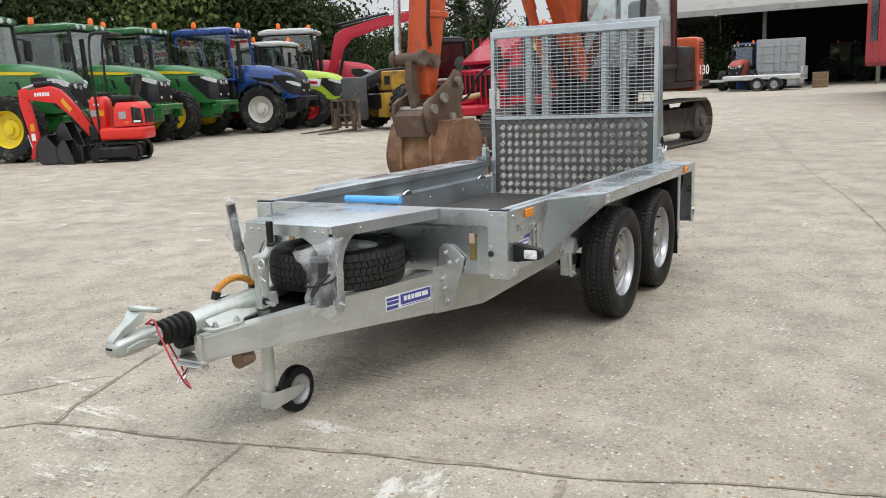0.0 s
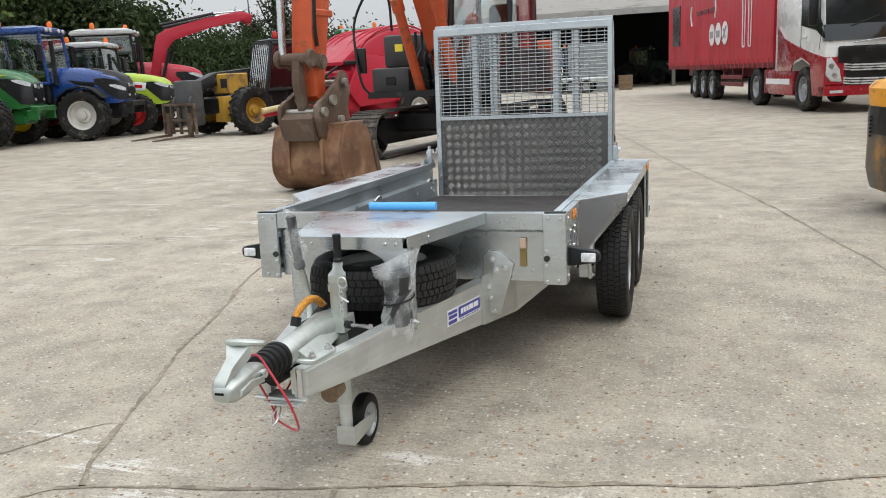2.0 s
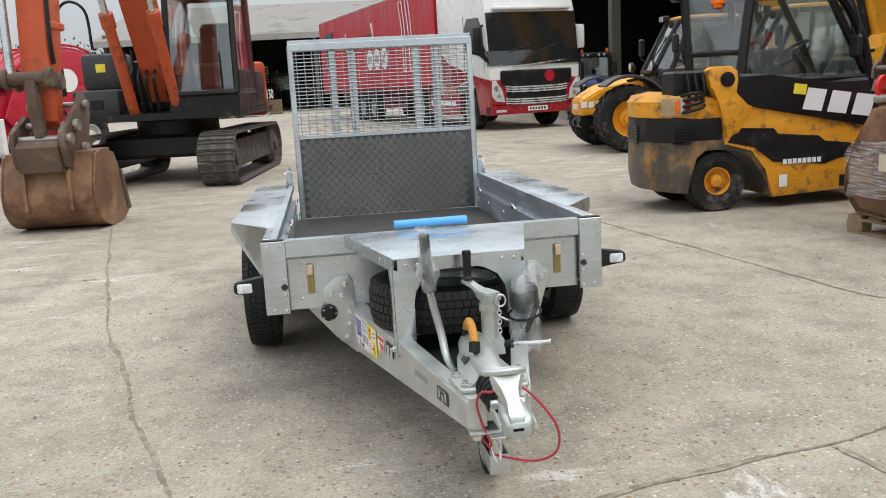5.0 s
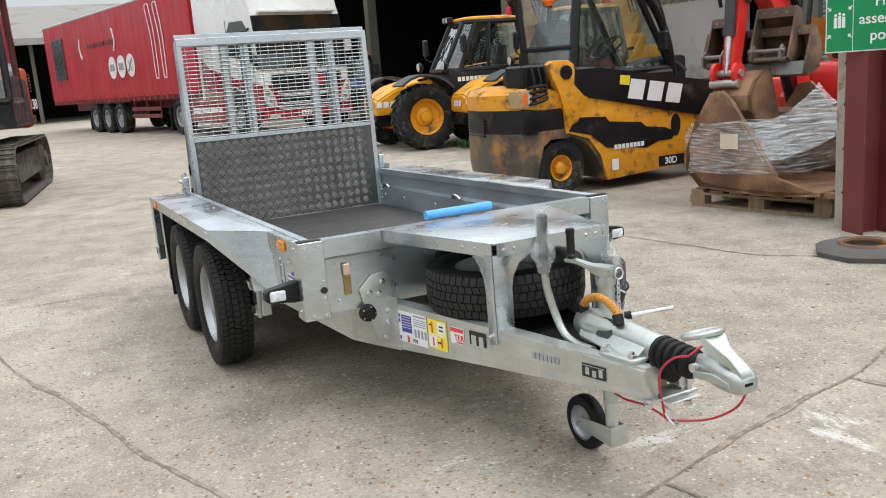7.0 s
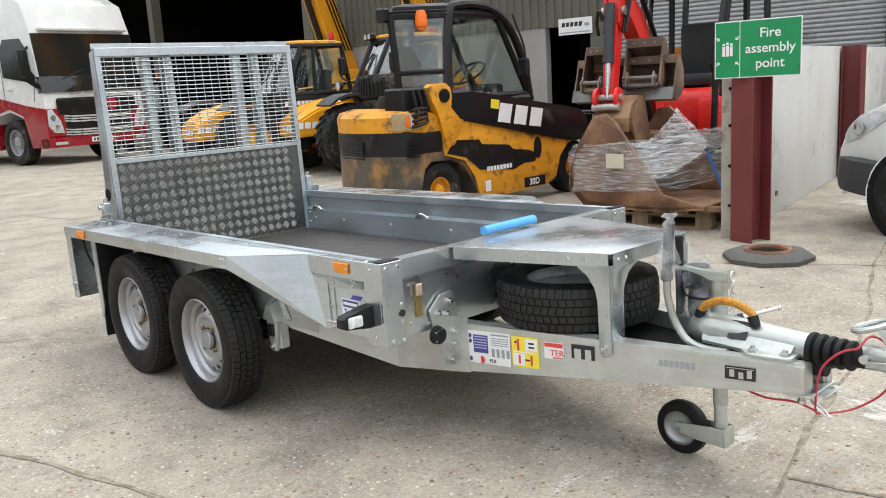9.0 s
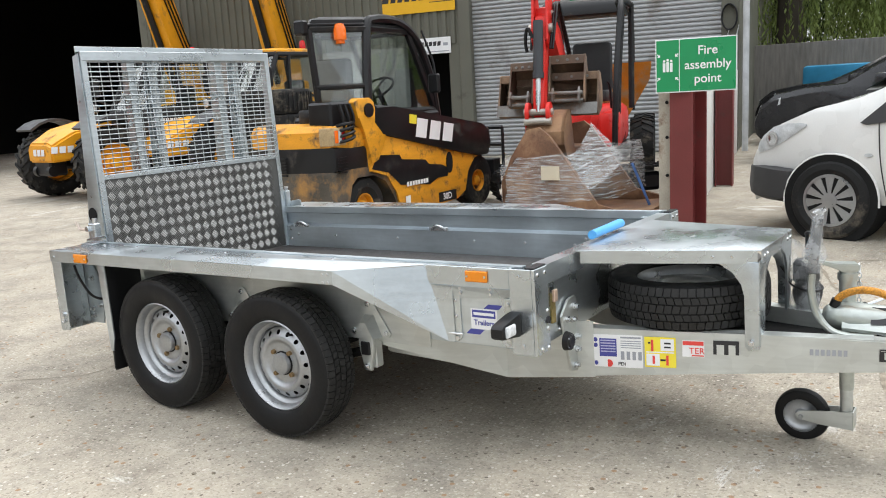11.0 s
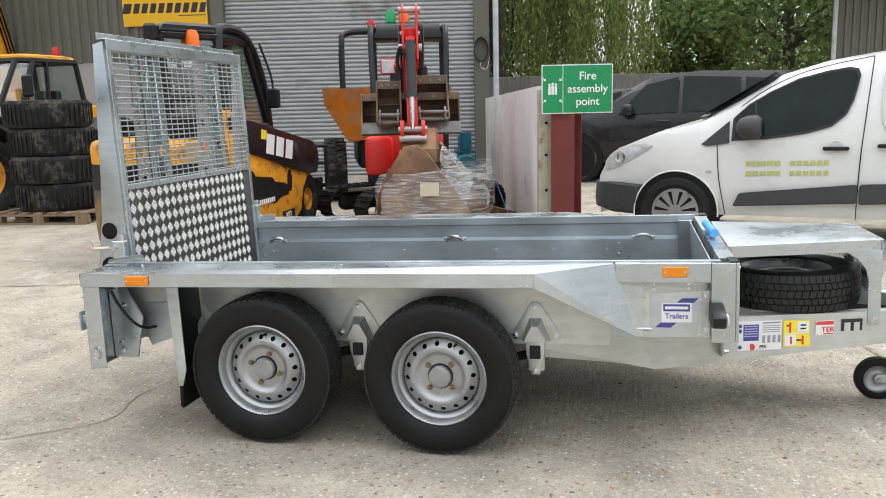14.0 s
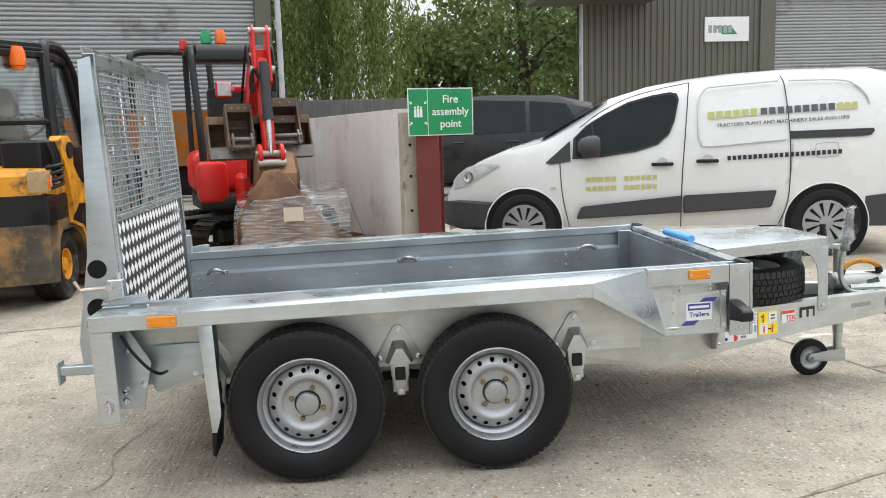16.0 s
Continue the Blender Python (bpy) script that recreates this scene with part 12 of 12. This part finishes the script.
def tree(x, y, h, r, material, n, size, seed, label, base=0.25, bare=False, squash=1.0, group="yard trees"):
    rng = np.random.default_rng(seed)
    t = thing("tree", label, "tree", pose(x, y, 0), group)
    bm = B()
    top_ = Vector((rng.uniform(-0.06, 0.06) * h, rng.uniform(-0.06, 0.06) * h, h * 0.9))
    tube(bm, curve([(0, 0, 0), (top_.x * 0.3, top_.y * 0.2, h * 0.3), (top_.x * 0.6, top_.y * 0.8, h * 0.6), tuple(top_)], 4), [h * 0.028 * (1 - 0.85 * i / 12) for i in range(13)], 8)
    tips = []
    for k in range(16 if not bare else 26):
        z0 = h * rng.uniform(base + 0.05, 0.78)
        a = rng.uniform(0, 2 * math.pi)
        l = r * rng.uniform(0.5, 1.0) * (1.15 - 0.6 * z0 / h)
        p0 = Vector((top_.x * z0 / h, top_.y * z0 / h, z0))
        p1 = p0 + Vector((math.cos(a) * l * 0.5, math.sin(a) * l * 0.5, l * rng.uniform(0.15, 0.5)))
        p2 = p0 + Vector((math.cos(a + 0.3) * l, math.sin(a + 0.3) * l, l * rng.uniform(0.3, 0.9)))
        tube(bm, [p0, p1, p2], [h * 0.010, h * 0.006, h * 0.002], 5)
        tips.append(p2)
        if bare:
            for _ in range(3):
                q = p1.lerp(p2, rng.uniform(0, 1))
                w = q + Vector(rng.normal(size=3)) * l * 0.25 + Vector((0, 0, l * 0.2))
                tube(bm, [q, w], [h * 0.003, h * 0.001], 4)
    part("trunk", bm, BARK, t)
    nc = max(10, n // 160)
    cz = h * (base + (1 - base) * 0.5)
    cl = []
    for k in range(nc):
        u = rng.normal(size=3)
        u /= np.linalg.norm(u)
        q = u * np.array([r, r, h * (1 - base) * 0.5]) * rng.uniform(0.35, 1.0) ** 0.6
        cl.append(np.array([top_.x * 0.6, top_.y * 0.6, cz]) + q)
    cl = np.array(cl + ([] if bare else [np.array(p) for p in tips]))
    if bare:
        cl = np.array([[top_.x * z / h + rng.normal() * 0.25, top_.y * z / h + rng.normal() * 0.25, z] for z in np.linspace(0.5, h * 0.72, nc)])
    idx = rng.integers(0, len(cl), n)
    rad = (r * 0.26) if not bare else r * 0.20
    pos = cl[idx] + rng.normal(size=(n, 3)) * rad * np.array([1, 1, 0.75]) * rng.uniform(0.4, 1.1, (n, 1))
    pos[:, 2] = np.maximum(pos[:, 2], 0.3)
    leaves("crown", pos, rng.normal(size=(n, 3)) + np.array([0, 0, -0.4]), size, material, t)
    return t


def willow(x, y, h, r, strands, seed):
    rng = np.random.default_rng(seed)
    t = thing("willow", "weeping willow with long hanging yellow-green strands", "tree", pose(x, y, 0), "weeping willows")
    bm = B()
    tube(bm, [(0, 0, 0), (0.2, 0, h * 0.35), (-0.1, 0.2, h * 0.7), (0, 0, h)], [0.45, 0.36, 0.22, 0.08], 8)
    part("trunk", bm, BARK, t)
    for k in range(14):
        bm = B()
        a = 2 * math.pi * k / 14
        tube(bm, curve([(0, 0, h * 0.45), (math.cos(a) * r * 0.4, math.sin(a) * r * 0.4, h * 0.85), (math.cos(a) * r * 0.85, math.sin(a) * r * 0.85, h * 0.92)], 4), 0.07, 5)
        part("limb", bm, BARK, t)
    P, D = [], []
    bunch = [(rng.uniform(0, 2 * math.pi), math.sqrt(rng.uniform(0.1, 1))) for _ in range(46)]
    for k in range(strands):
        a, q = bunch[k % 46]
        a, q = a + rng.normal() * 0.07, r * (q + rng.normal() * 0.05)
        top_ = np.array([math.cos(a) * q, math.sin(a) * q, h * (1.02 - 0.35 * (q / r) ** 2) + rng.normal() * 0.3])
        low = rng.uniform(0.6, 3.2) if q > r * 0.45 else rng.uniform(2, 5)
        m = int((top_[2] - low) / 0.085)
        drift = np.array([math.cos(a), math.sin(a), 0]) * rng.uniform(0, 0.4)
        sway = rng.normal(size=2) * 0.12
        for i in range(max(m, 3)):
            u = i / max(m, 3)
            z = top_[2] + (low - top_[2]) * u
            P.append([top_[0] + drift[0] * math.sqrt(u) + sway[0] * u * u + rng.normal() * 0.035, top_[1] + drift[1] * math.sqrt(u) + sway[1] * u * u + rng.normal() * 0.035, z])
            D.append([rng.normal() * 0.35, rng.normal() * 0.35, -1])
    leaves("crown", np.array(P), np.array(D), 0.055, LEAF_W, t, 3.0)
    return t


willow(23.5, 4.6, 10.5, 4.6, 1100, 3)
k = 0
for x, y, h, r, m_, n in ((31, -5.6, 11, 3.4, LEAF_B, 7000), (38, -11.5, 11, 4.2, LEAF_B, 8000), (33, -14, 11, 4.5, LEAF_B, 7000), (27, -8.3, 7.6, 2.0, LEAF_B, 4500), (34, -1.8, 6.2, 2.0, LEAF_B, 8000), (44, -7, 9, 4, LEAF_B, 9000), (33, 6.4, 12, 4.2, LEAF_A, 11000), (30, 9, 12, 4.5, LEAF_A, 6000), (25, -11.5, 10, 3.5, LEAF_A, 7000)):
    tree(x, y, h, r, m_, n, 0.16, 40 + k, "leafy green tree behind the yard", 0.05)
    k += 1
for i in range(13):
    f = i / 12
    x, y = -46 + 30 * f, 14 + 34 * f
    if f > 0.85:
        x, y = -18 + 6 * (i - 11), 50 + 3 * (i - 11)
    h_ = (13.5, 12, 14, 12.5, 13, 11, 9.5, 6.5, 3.9, 3.4, 3.8, 3.2, 3.0)[i]
    tree(x, y, h_, 5.2 if i < 6 else 3.6, LEAF_A if i != 5 else LEAF_B, 21000 if i < 8 else 14000, 0.17 if i < 8 else 0.12, 60 + i, "dense dark green tree at the edge of the yard", 0.02)
tree(-24.0, 42, 6.8, 2.0, LEAF_A, 5500, 0.11, 90, "half-dead tree with bare twigs and ivy", 0.1, True)
tree(-21.9, 42, 10.5, 2.4, LEAF_A, 5500, 0.11, 91, "half-dead tree with bare twigs and ivy", 0.1, True)
tree(-20.1, 42, 9.5, 2.4, LEAF_A, 4500, 0.11, 92, "half-dead tree with bare twigs and ivy", 0.1, True)
for i, (x, y, h_) in enumerate(((-21, 60, 4.6), (-17, 62, 4.2), (-26, 58, 4.4), (-33, 52, 4.6))):
    tree(x, y, h_, 3.0, LEAF_A, 9000, 0.14, 100 + i, "distant dark green tree", 0.02)
